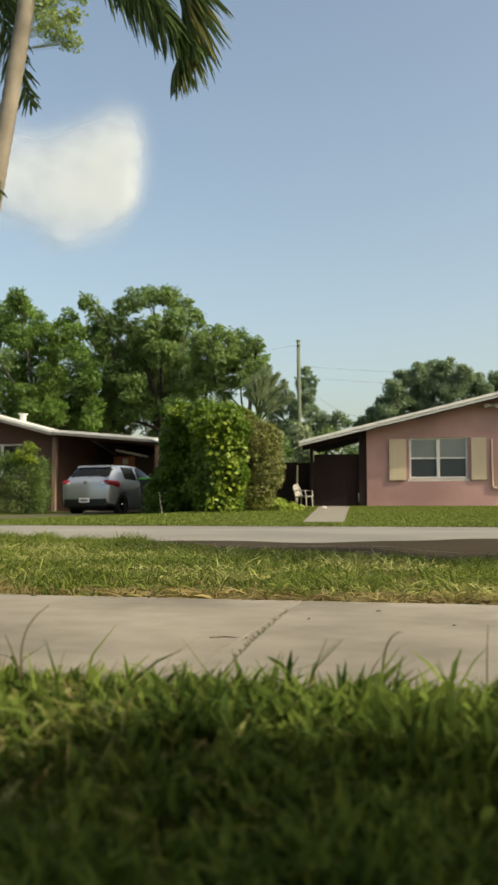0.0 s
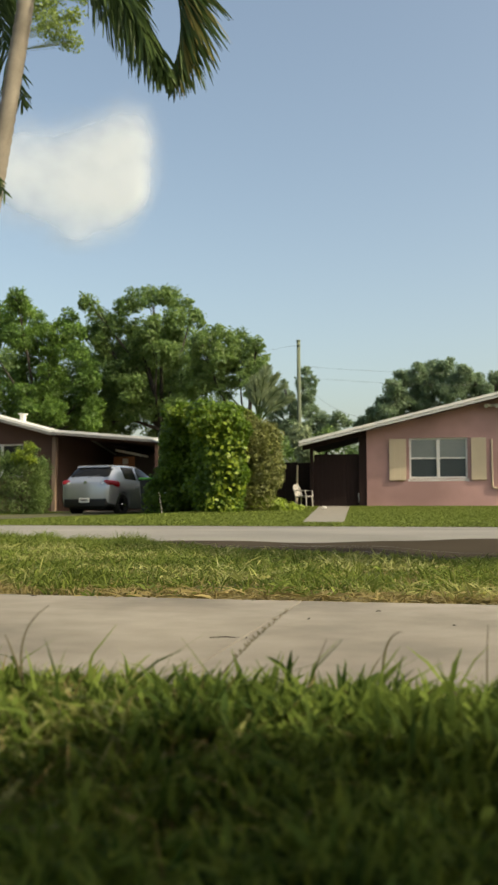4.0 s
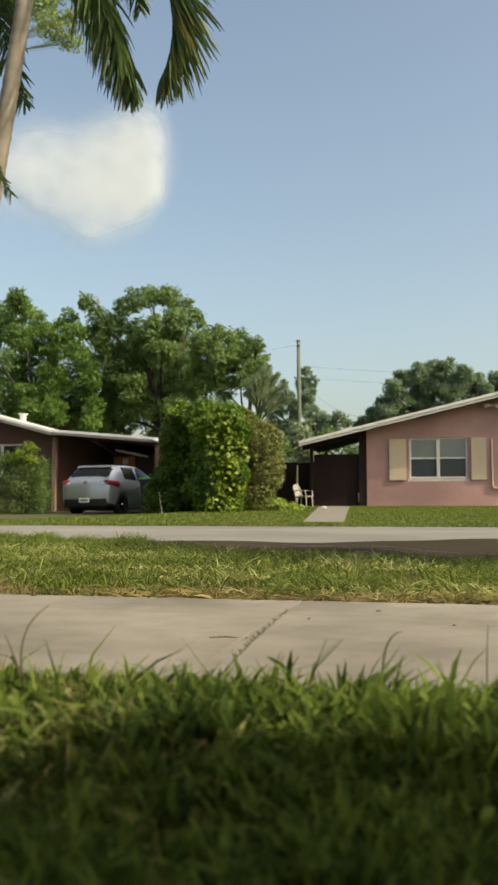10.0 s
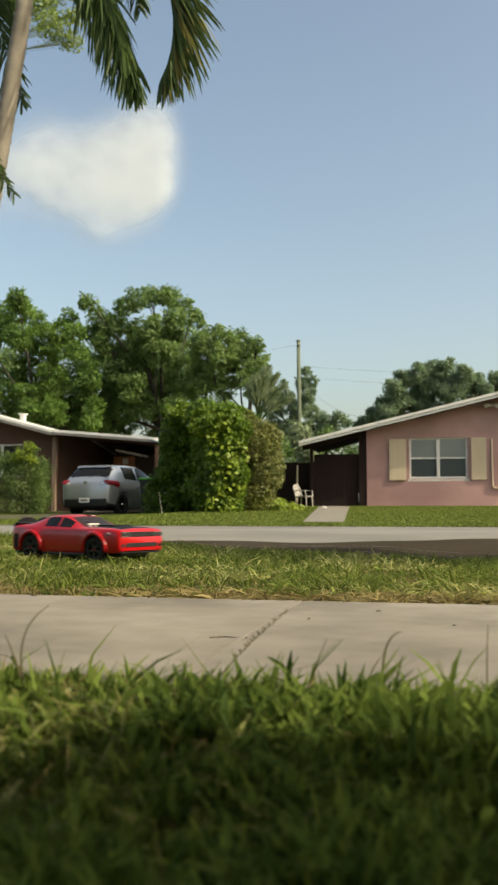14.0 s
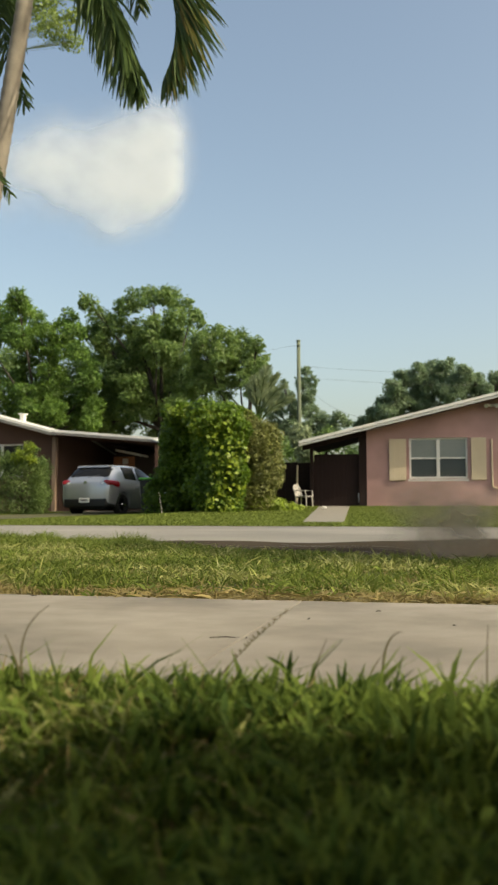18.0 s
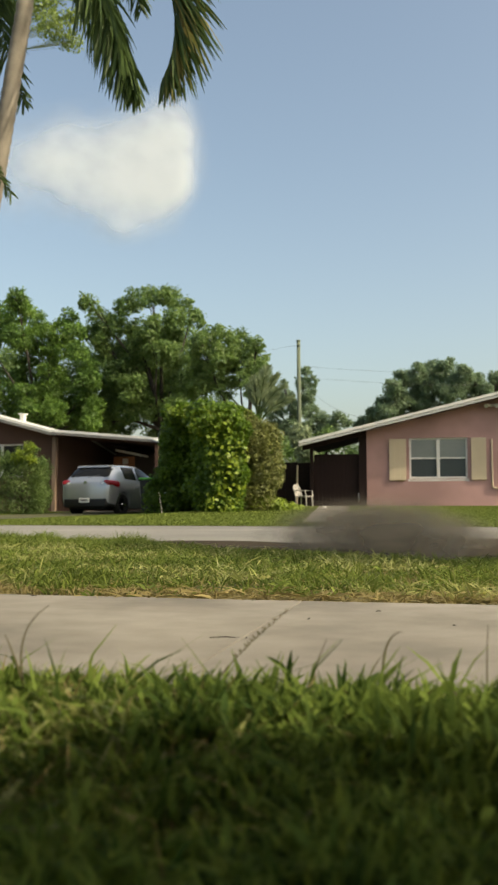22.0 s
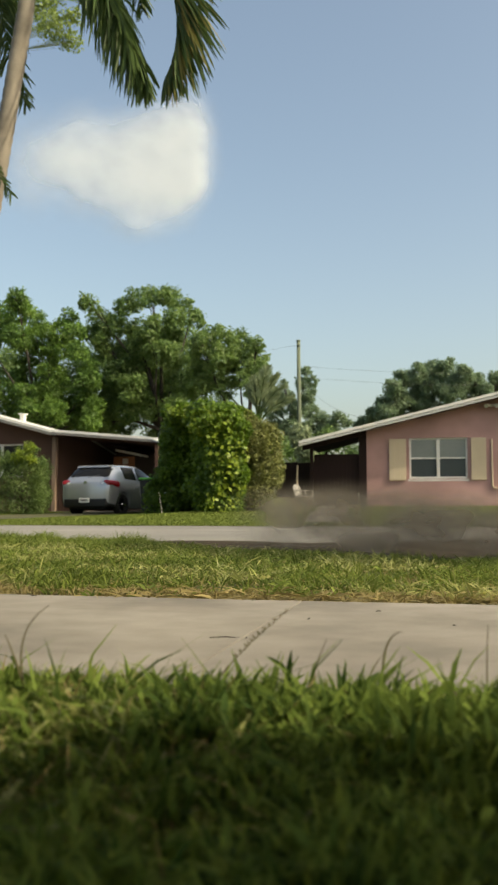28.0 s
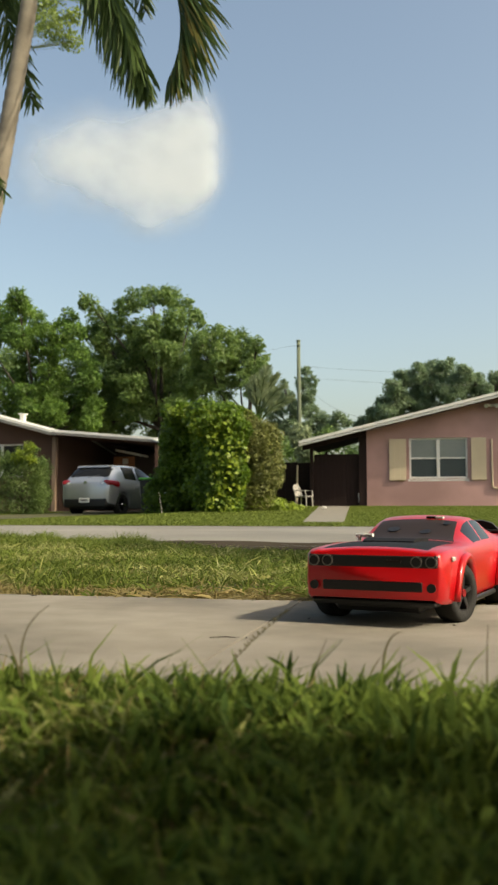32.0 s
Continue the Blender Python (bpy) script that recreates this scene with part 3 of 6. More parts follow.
def quad_mesh(name, verts, corners, material, parent=None, label=""):
    k = len(corners) // 4
    me = bpy.data.meshes.new(name)
    me.vertices.add(len(verts))
    me.vertices.foreach_set("co", np.ascontiguousarray(verts, dtype=np.float32).ravel())
    me.loops.add(4 * k)
    me.loops.foreach_set("vertex_index", np.ascontiguousarray(corners, dtype=np.int32))
    me.polygons.add(k)
    me.polygons.foreach_set("loop_start", np.arange(0, 4 * k, 4, dtype=np.int32))
    me.update(calc_edges=True)
    me.materials.append(material)
    ob = new(name, me)
    if parent:
        ob.parent = parent
    if label:
        ob["label"] = label
    return ob


def leaves(name, verts, material, parent=None, label=""):
    """Single four-cornered leaves."""
    return quad_mesh(name, verts, np.arange(len(verts)), material, parent, label)


def ribbons(name, rows, material, parent=None, label=""):
    """Bent blades: rows[blade, step, edge] are points; each blade is one strip."""
    n, k = rows.shape[:2]
    corners = (np.arange(n) * 2 * k)[:, None, None] + (np.arange(k - 1) * 2)[None, :, None] + np.array([0, 1, 3, 2])[None, None, :]
    return quad_mesh(name, rows.reshape(-1, 3), corners.reshape(-1), material, parent, label)


def clump_leaves(clumps, density, size, seed, aspect=0.5, flat=0.72, tufts=14, up=0.5, core=0.27):
    """Leaves in tufts round each clump (x, y, z, radius): lit tops and dark gaps; a share fills the clump's core."""
    rng = np.random.default_rng(seed)
    out = []
    for x, y, z, r in clumps:
        count = int(density * r * r)
        d = rng.normal(size=(tufts, 3)) + (0, 0, 0.2)
        d /= np.linalg.norm(d, axis=1)[:, None]
        centre = np.array((x, y, z)) + d * r * rng.uniform(0.5, 0.9, (tufts, 1))
        spread = r * rng.uniform(0.32, 0.58, tufts)
        pick = rng.integers(0, tufts, count)
        n = rng.normal(size=(count, 3))
        n /= np.linalg.norm(n, axis=1)[:, None]
        rad = rng.uniform(0.1, 1.0, count) ** 0.5
        c = centre[pick] + n * (rad * spread[pick])[:, None] * (1, 1, flat)
        inside = rng.random(count) < core
        c[inside] = np.array((x, y, z)) + n[inside] * (r * 0.95 * rad[inside])[:, None]
        nn = n * 0.45 + rng.normal(size=(count, 3)) * 0.5 + (0, 0, up)
        nn /= np.linalg.norm(nn, axis=1)[:, None]
        t = np.cross(nn, rng.normal(size=(count, 3)))
        t /= np.linalg.norm(t, axis=1)[:, None]
        q = np.cross(nn, t)
        ln = size * rng.uniform(0.55, 1.4, count)[:, None]
        out.append(np.stack([c - t * ln * 0.5, c + q * ln * aspect * 0.5, c + t * ln * 0.5 - nn * ln * 0.12, c - q * ln * aspect * 0.5], 1).reshape(-1, 3))
    return np.concatenate(out)


def build_tree(label, base, height, radius, blobs, count, size, material, seed, group="", r0=0.28, up=0.35, twigs=1, inner=0.55, bark=None):
    """A tapered trunk, a limb to each large clump, and a crown of single leaves."""
    bark = bark or M_BARK
    t = thing("tree", label, "tree", group)
    rng = random.Random(seed)
    bx, by, bz = base
    fork = Vector((bx + rng.uniform(-0.4, 0.4), by, bz + height))
    part("trunk", tube([(bx, by, bz - 0.1), (bx + 0.1, by, bz + height * 0.5), fork], [r0 * 1.25, r0, r0 * 0.75], 10), bark, t, smooth=True)
    balls = len(blobs[0]) == 4
    for k, blob in enumerate(blobs):
        if balls and k % 3:
            continue
        x, y, z = blob[:3]
        rx, ry, rz = blob[3:] if not balls else (blob[3],) * 3
        c = Vector((x, y, z))
        mid = fork.lerp(c, 0.5) + Vector((rng.uniform(-0.5, 0.5), rng.uniform(-0.5, 0.5), rng.uniform(-0.2, 0.7)))
        bm = tube([fork, mid, c], [r0 * 0.45, r0 * 0.24, r0 * 0.1], 7)
        for k in range(3 * twigs):
            d = Vector((rng.uniform(-1, 1), rng.uniform(-1, 1), rng.uniform(-0.5, 1))).normalized()
            add_tube(bm, [mid.lerp(c, rng.uniform(0.4, 1)), c + Vector((d.x * rx, d.y * ry, d.z * rz)) * 0.5, c + Vector((d.x * rx, d.y * ry, d.z * rz)) * 0.92], [r0 * 0.1, r0 * 0.07, r0 * 0.04], 5)
        part("limb", bm, bark, t, smooth=True)
    if balls:
        leaves("crown", clump_leaves(blobs, count, size, seed, up=up), material, t)
    else:
        leaves("crown", leaf_field(blobs, count, size, seed, up=up, inner=inner), material, t)
    return t


# clumps of the crowns: centre and radius in metres
CROWN_LEFT = [(-22.8, 44.5, 11.7, 0.51), (-24.4, 46.4, 11.3, 0.69), (-22.9, 45.2, 10.9, 0.82), (-22.8, 47.1, 10.8, 0.62), (-24.1, 45.9, 10.2, 0.68), (-22.8, 44.8, 9.6, 0.74), (-22.7, 46.6, 9.7, 0.77), (-21.4, 45.5, 10, 0.45), (-21, 47.3, 11, 0.62), (-21.1, 46.2, 10, 0.68), (-19.6, 45, 9.8, 0.59), (-20.9, 46.9, 9.3, 0.69), (-21.2, 45.7, 8.8, 0.6), (-19.2, 44.6, 8.6, 0.59), (-25.5, 46.5, 11, 0.76), (-24.9, 45.3, 9.4, 0.74), (-24, 47.2, 7.8, 0.54), (-24.1, 46, 6.7, 0.76), (-22.3, 44.9, 6.5, 0.66), (-21.5, 46.7, 7.4, 0.77), (-21.6, 45.6, 6.4, 0.9), (-21.1, 47.4, 6.6, 1.01), (-19.7, 46.3, 6.5, 0.68), (-20.9, 45.1, 5.4, 0.82)]
CROWN_LEFT_LOW = [(-20.4, 47, 5.6, 0.85), (-18.8, 45.8, 5.7, 0.6), (-22, 44.7, 5.4, 0.73), (-24, 46.6, 5.6, 0.76), (-18.7, 45.4, 4.9, 0.57), (-25.9, 47.3, 7.3, 0.78), (-25.2, 46.1, 5.8, 0.76), (-21.4, 45, 7.8, 0.41), (-19.6, 46.8, 8.2, 0.58), (-19, 45.7, 7.2, 0.68), (-23.5, 47.5, 8.7, 0.75), (-23.3, 48, 7.7, 0.85), (-23.7, 47.5, 9.7, 0.6), (-22.7, 48, 6.8, 0.8), (-22.3, 48.5, 8.1, 0.7), (-22.6, 48.5, 9.5, 0.6), (-24.4, 48, 7.2, 0.8)]
CROWN_TALL = [(-19.3, 46.2, 11.6, 0.58), (-19.5, 48.4, 11, 0.83), (-18.2, 47.1, 10.5, 0.7), (-20.4, 49.2, 10.5, 0.61), (-18, 47.9, 11.7, 0.55), (-16.7, 46.6, 11.7, 0.64), (-16.6, 48.7, 12.4, 0.64), (-15.2, 47.4, 12.1, 0.65), (-15.1, 49.6, 12.1, 0.68), (-14, 48.2, 11, 0.6), (-14.6, 46.9, 10.7, 0.65), (-13.7, 49, 10.8, 0.35), (-17.4, 47.7, 10.3, 0.78), (-15.9, 46.4, 10.1, 0.76), (-15.6, 48.5, 10.2, 0.8), (-16.7, 47.2, 9.3, 0.78), (-18.5, 49.4, 9.2, 0.94), (-19, 48, 9, 0.76), (-15.5, 46.7, 8.8, 0.89), (-15.2, 48.8, 9.7, 0.61), (-14.9, 47.5, 8.6, 0.78), (-14.7, 49.7, 8.4, 0.78), (-17.1, 48.3, 8.3, 0.95), (-18, 47, 7.7, 0.9)]
CROWN_TALL_LOW = [(-16.3, 49.2, 7.7, 0.97), (-14.5, 47.8, 7.2, 0.86), (-16.8, 46.5, 6.9, 0.84), (-18.6, 48.7, 6.6, 0.72), (-17.4, 47.3, 5.7, 0.7), (-18.3, 49.5, 5.1, 0.65), (-18.9, 48.1, 5.2, 0.63), (-13.2, 46.8, 6.8, 0.74), (-15.7, 49, 6.5, 0.8), (-16.3, 47.6, 5.9, 0.78), (-14.2, 46.3, 5.7, 0.76), (-19.5, 48.5, 7.2, 0.72), (-18.9, 47.1, 9.5, 0.62)]
INNER_LEFT = [(-21.57, 48.4, 8.39, 1.76), (-23.85, 49.6, 5.63, 1.99), (-21.16, 50.8, 5.52, 1.67), (-25.35, 49, 5.44, 1.65), (-27.18, 50.2, 9.21, 1.7)]
INNER_TALL = [(-19.26, 50.4, 8.62, 1.81), (-16.17, 51.6, 10.06, 1.67), (-18.34, 52.8, 7.57, 2.06), (-14.24, 51, 6.88, 1.8), (-21.01, 52.2, 5.83, 1.72), (-16.1, 50.4, 4.88, 1.63)]
CROWN_RIGHT = [(-12.8, 46, 9.2, 0.6), (-12.5, 47.2, 9.7, 0.62), (-11.5, 46.5, 9.2, 0.69), (-10.9, 47.7, 9.4, 0.63), (-12.9, 46.9, 8.5, 0.69), (-11.8, 46.2, 8.3, 0.76), (-11.1, 47.4, 8.4, 0.78), (-12.2, 46.7, 7.6, 0.69), (-11.5, 47.9, 7.5, 0.66), (-11.8, 47.1, 6.7, 0.62), (-10.4, 46.4, 7.5, 0.64), (-10.2, 47.6, 8.4, 0.63), (-9.8, 46.8, 7.5, 0.62), (-10, 46.1, 6.6, 0.61), (-13, 47.3, 7.7, 0.62), (-9.9, 46.5, 9, 0.38)]
CROWN_MID = [(-10.7, 59, 8.6, 0.35), (-9.4, 60.2, 9.6, 0.43), (-8.9, 59.5, 8.8, 0.46), (-9.7, 60.7, 8.7, 0.62), (-10.8, 59.9, 8, 0.68), (-9.1, 59.2, 7.7, 0.67), (-11.3, 60.4, 7.3, 0.76), (-9.9, 59.7, 6.9, 0.89), (-9.1, 60.9, 6.8, 0.77), (-11.5, 60.1, 6.3, 0.72), (-10.3, 59.4, 5.7, 0.89), (-9.3, 60.6, 5.7, 0.65), (-8, 59.8, 6.2, 0.54), (-7.1, 59.1, 6.2, 0.64), (-6.7, 60.3, 6, 0.43), (-7.7, 59.5, 5.6, 0.71), (-12.3, 60.8, 7.1, 0.55), (-8.6, 60, 5.7, 0.72), (-10.4, 59.2, 4.8, 0.8), (-11.9, 60.5, 5.2, 0.72)]
CROWN_FAR = [(-4.4, 74, 10.1, 0.93), (-3.7, 76.5, 11.2, 0.96), (-2.4, 74.9, 11.4, 0.94), (-1.2, 77.4, 11.9, 1.04), (0.1, 75.9, 11.7, 1.02), (1.3, 74.4, 11, 0.93), (2.4, 76.8, 10.7, 0.92), (-4.1, 75.3, 9.3, 1.13), (-2.6, 77.8, 10.2, 1.28), (-1.1, 76.2, 10.1, 1.32), (0.4, 74.7, 9.7, 1.23), (1.9, 77.2, 9.7, 1.04), (-5.3, 75.7, 9.2, 0.79), (-4.9, 74.1, 8.1, 1), (-3.5, 76.6, 8.3, 1.15), (-6, 75.1, 8, 0.81), (-7.2, 77.6, 7.5, 0.74), (-2, 76, 8.5, 1.14), (3, 74.5, 9.8, 0.67), (-0.2, 77, 8.5, 1.15)]
CROWN_FAR_B = [(4.1, 83, 12, 0.65), (4.6, 84.2, 11.9, 0.86), (5.3, 83.5, 12, 1), (4.4, 84.7, 11.3, 0.86), (5.6, 83.9, 11.1, 1.13)]
HEDGE_R = [(-5.74, 21.34, 2.4, 0.47, 0.47, 0.47), (-5.72, 21.7, 1.66, 0.53, 0.53, 0.53), (-5.9, 22.06, 0.76, 0.57, 0.57, 0.57), (-6.08, 21.52, 2.68, 0.25, 0.25, 0.25), (-5.47, 21.88, 2.56, 0.28, 0.28, 0.28), (-5.42, 21.34, 0.4, 0.39, 0.39, 0.39), (-5.28, 21.7, 2.01, 0.31, 0.31, 0.31), (-5.46, 22.06, 1.32, 0.34, 0.34, 0.34)]
HEDGE_OLD = [(-4.97, 22.34, 2.05, 0.51, 0.51, 0.54), (-4.68, 22.7, 1.86, 0.52, 0.52, 0.55), (-4.8, 23.06, 1.22, 0.59, 0.59, 0.62), (-4.54, 22.52, 1.12, 0.43, 0.43, 0.45), (-5.16, 22.88, 0.85, 0.56, 0.56, 0.58), (-4.75, 22.34, 0.55, 0.43, 0.43, 0.45), (-4.53, 22.7, 2.22, 0.26, 0.26, 0.27), (-5.28, 23.06, 1.45, 0.56, 0.56, 0.59), (-5.01, 22.52, 2.5, 0.23, 0.23, 0.24)]
FEATHER = [(-11.98, 25.52, 15.4, 0.65, 0.65, 0.46), (-11.62, 26.0, 15.15, 0.45, 0.45, 0.32), (-12.74, 26.48, 16.59, 0.72, 0.72, 0.5), (-11.43, 25.76, 15.84, 0.38, 0.38, 0.27), (-13.85, 26.24, 17.37, 1.07, 1.07, 0.75), (-15.08, 25.52, 17.49, 1.41, 1.41, 0.99), (-12.94, 26.0, 17.88, 1.23, 1.23, 0.86), (-11.56, 26.48, 17.02, 0.46, 0.46, 0.32)]


def frond(parent, pts, length_leaf, pairs, seed, material, tip_material=None, name="frond", keep=(1, 1), wide=0.032, spread=(0.35, 0.85), sag=0.42, start=0.14):
    """A palm frond: a curved midrib and two rows of hanging leaflets."""
    rng = np.random.default_rng(seed)
    p = [np.array(q, float) for q in pts]

    def at(u):
        a, b, c, d = p
        return (1 - u) ** 3 * a + 3 * u * (1 - u) ** 2 * b + 3 * u * u * (1 - u) * c + u ** 3 * d
    line = [at(i / 14) for i in range(15)]
    rib = part(name, tube(line, [0.045 - 0.0026 * i for i in range(15)], 6), M_PALM, parent, "", True)
    out = ([], [])
    for i in range(pairs):
        u = start + (1 - start) * (i + rng.random() * 0.6) / pairs
        o = at(u)
        d = at(min(1, u + 0.02)) - at(u - 0.02)
        d /= np.linalg.norm(d)
        side = np.cross(d, (0.0, 1.0, 0.0))
        side /= np.linalg.norm(side)
        ln = length_leaf * (0.25 + 0.85 * math.sin(math.pi * min(0.96, 0.12 + u * 0.86))) * rng.uniform(0.62, 1.15)
        for sgn in (-1, 1):
            if rng.random() > (keep[0] if sgn < 0 else keep[1]):
                continue
            w = side * sgn * rng.uniform(*spread) + d * rng.uniform(0.55, 0.95) + np.array([0, rng.normal() * 0.22, 0])
            w /= np.linalg.norm(w)
            half = np.cross(w, np.array([0.0, 1.0, 0.0]) + 0.55 * rng.normal(size=3))
            half = half / np.linalg.norm(half) * wide * rng.uniform(0.7, 1.2)
            drop = sag * rng.uniform(0.75, 1.35)
            steps = [o + w * ln * a + np.array([0, 0, -drop * a * a * ln]) for a in (0, 0.3, 0.6, 0.82, 1.0 - 0.15 * drop)]
            out[1 if tip_material and u > 0.35 and rng.random() < 0.22 else 0].append([[q - half * f, q + half * f] for q, f in zip(steps, (0.5, 1, 0.9, 0.6, 0.08))])
    ribbons("foliage", np.array(out[0]), material, rib)
    if out[1]:
        ribbons("foliage", np.array(out[1]), tip_material, rib, "yellowed leaflets")
    return rib


def build_greenery():
    behind = "trees behind the houses"
    build_tree("broad light green shade tree behind the brown house", (-22.0, 46.5, 0.1), 4.2, 0.3, [(x, y, z, r * 1.12) for x, y, z, r in CROWN_LEFT + CROWN_LEFT_LOW] + INNER_LEFT[1:3], 1750, 0.19, M_TREE_LIGHT, 3, behind, 0.24)
    build_tree("dense dark green tree farther behind the brown house", (-23.0, 51.0, 0.1), 3.6, 0.3, [(x, y + 2.0, z, 0.85 * r) for x, y, z, r in INNER_LEFT], 1300, 0.2, M_TREE, 4, behind, 0.22)
    build_tree("tall dense green tree behind the carport", (-15.9, 48.5, 0.1), 4.6, 0.3, [(x, y, z, r * 1.12) for x, y, z, r in CROWN_TALL + CROWN_TALL_LOW] + INNER_TALL, 1750, 0.19, M_TREE, 5, behind, 0.30)
    build_tree("rounded green tree behind the hedge", (-10.4, 47.5, 0.1), 4.0, 0.3, [(x, y, z, r * 1.15) for x, y, z, r in CROWN_RIGHT], 2100, 0.18, M_TREE, 7, behind, 0.22)
    build_tree("thin green trees beside the utility pole, haze put into their colour", (-9.6, 60.5, 0.1), 3.2, 0.3, [(x, y, z, r * 0.97) for x, y, z, r in CROWN_MID], 1800, 0.2, M_TREE_HAZE, 9, "far trees", 0.25)
    build_tree("large green tree beyond the pink house, haze put into its colour", (-1.5, 78, 0.1), 5.5, 0.4, [(x, y, z, r) for x, y, z, r in CROWN_FAR], 2300, 0.22, M_TREE_HAZE, 13, "far trees", 0.4)
    build_tree("green tree far beyond the pink house, haze put into its colour", (5.0, 83.5, 0.1), 6, 0.4, [(x, y, z, r * 1.02) for x, y, z, r in CROWN_FAR_B], 2300, 0.22, M_TREE_HAZE, 15, "far trees", 0.4)
    build_tree("low dark green tree behind the carport fence", (-6.4, 36.0, 0.2), 1.4, 0.3, [(-6.9, 36, 2.6, 0.8), (-6.0, 36.4, 2.3, 0.8), (-7.6, 36.3, 2.9, 0.7), (-5.3, 36, 2.0, 0.7), (-6.6, 35.6, 1.6, 0.8), (-4.9, 37, 3.0, 0.6), (-4.2, 37.2, 2.7, 0.65), (-3.6, 37, 2.3, 0.6)], 1500, 0.15, M_TREE, 16, "", 0.12)
    # tall feathery tree whose lowest branch hangs into view
    build_tree("tall pale green feathery-leaved tree", (-20.5, 27.5, 0.1), 14.8, 0.3, FEATHER, 8200, 0.12, M_FEATHER, 21, "", 0.06, up=0.1, twigs=7, inner=0.1, bark=M_GREENTWIG)
    # tall overgrown hedge in two kinds
    h = thing("hedge", "tall overgrown bright green hedge with vine leaves", "hedge", "street hedges")
    rng = random.Random(4)
    for k in range(7):
        x = -7.2 + k * 0.27
        part("stem", tube([(x, 24.6, -0.1), (x + rng.uniform(-0.15, 0.15), 24.6, 1.2), (x + rng.uniform(-0.3, 0.3), 24.6, 2.4)], [0.04, 0.03, 0.012], 6), M_BARK, h)
    # the rear blocks, hidden from view, are added to shade the parked car
    block = [(-6.5, 27.0, 1.45, 0.9, 3.4, 1.4), (-7.3, 25.0, 1.45, 0.62, 1.3, 1.42), (-5.42, 22.6, 1.40, 0.42, 1.5, 1.38), (-6.75, 28.2, 1.7, 0.7, 2.6, 1.65), (-6.75, 25.6, 2.45, 0.75, 2.3, 0.55), (-6.9, 28.0, 2.7, 0.6, 2.3, 0.68)]
    crest = [(-7.2 + 0.33 * k, 23.0 + 0.25 * (k % 3) - 0.28 * k, 2.72 - 0.045 * k + 0.1 * (k % 2), 0.30 + 0.05 * (k % 3)) for k in range(7)] + [(-7.45 + 0.3 * (k % 3), 23.8, 0.35 + 0.3 * k, 0.38) for k in range(9)] + [(-8.0, 24.1, 0.3, 0.45), (-8.05, 24.2, 0.72, 0.36), (-7.9, 24.1, 1.15, 0.3)] + [(-5.3 + 0.16 * (k % 3), 21.3 + 0.2 * (k % 2), 0.35 + 0.36 * k, 0.33) for k in range(6)]
    leaves("foliage", np.concatenate([leaf_field(block, 84000, 0.095, 31, aspect=0.7, inner=0.85, square=5), clump_leaves(crest, 7500, 0.095, 32, aspect=0.7), leaf_field(HEDGE_R, 5000, 0.10, 34, aspect=0.7, inner=0.8)]), M_HEDGE, h)
    # lime leaves paint the sunlit right front and crest of the hedge
    patch = [(-5.75, 21.25, 2.35, 0.55, 0.4, 0.35), (-5.35, 21.2, 1.7, 0.4, 0.35, 0.55), (-5.25, 21.15, 0.95, 0.35, 0.35, 0.6), (-5.4, 21.1, 0.35, 0.42, 0.35, 0.28), (-6.7, 22.6, 2.8, 0.5, 0.4, 0.16), (-5.05, 21.3, 1.3, 0.3, 0.3, 0.9)]
    leaves("vine", leaf_field(patch, 1050, 0.11, 33, aspect=0.8, inner=0.8), M_LIME, h, "yellow-green vine leaves that colour in the hedge's sunlit side")
    o = thing("hedge", "olive-brown half-dry conifer hedge beside the lawn", "hedge", "street hedges")
    part("stem", tube([(-4.55, 23.1, -0.1), (-4.5, 23.1, 1.1), (-4.4, 23.1, 2.0)], [0.07, 0.05, 0.02], 7), M_BARK, o)
    leaves("foliage", leaf_field(HEDGE_OLD, 17000, 0.09, 35, aspect=0.4, inner=0.75, droop=0.8), M_HEDGE_OLD, o)
    b = thing("bush", "clipped green bush in front of the brown house", "bush")
    part("stem", tube([(-11.9, 23.8, -0.1), (-11.9, 23.8, 0.9)], [0.06, 0.03], 7), M_BARK, b)
    sprigs = [(-12.9 + 0.28 * k, 23.75 + 0.2 * (k % 2), 1.55 + 0.22 * ((k * 0.618) % 1), 0.27) for k in range(6)] + [(-11.55, 23.7, 1.95, 0.2), (-11.72, 23.6, 1.75, 0.24)] + [(-11.42 + 0.1 * (k % 2), 23.6, 0.25 + 0.3 * k, 0.26) for k in range(5)]
    leaves("foliage", np.concatenate([leaf_field([(-12.4, 24.1, 0.82, 0.98, 0.75, 0.80)], 22000, 0.06, 36, aspect=0.5, inner=0.85, square=6), clump_leaves(sprigs, 9500, 0.06, 37, aspect=0.45, flat=1.3)]), M_BUSH, b)
    # lighter yellow-green sprigs at the bush's top right
    for k, spot in enumerate(((-11.52, 23.45, 1.98, 0.2), (-11.7, 23.4, 1.78, 0.24), (-11.95, 23.4, 1.66, 0.16), (-11.42, 23.4, 1.62, 0.16))):
        leaves("lime_sprig", clump_leaves([spot], 5200, 0.075, 38 + 100 * k, aspect=0.45, flat=1.3), M_LIME, b, "yellow-green sprig at the top of the bush")
    # low croton with arching yellow leaves by the hedge
    c = thing("shrub", "low yellow-green shrub with arching leaves", "shrub")
    leaves("foliage", leaf_field([(-4.35, 22.6, 0.34, 0.35, 0.3, 0.22), (-4.0, 22.7, 0.22, 0.35, 0.3, 0.16), (-4.7, 22.5, 0.3, 0.3, 0.3, 0.2)], 700, 0.2, 39, aspect=0.25, inner=0.4), M_LIME, c)
    w = thing("shrub", "pale-flowered shrub behind the carport fence", "shrub")
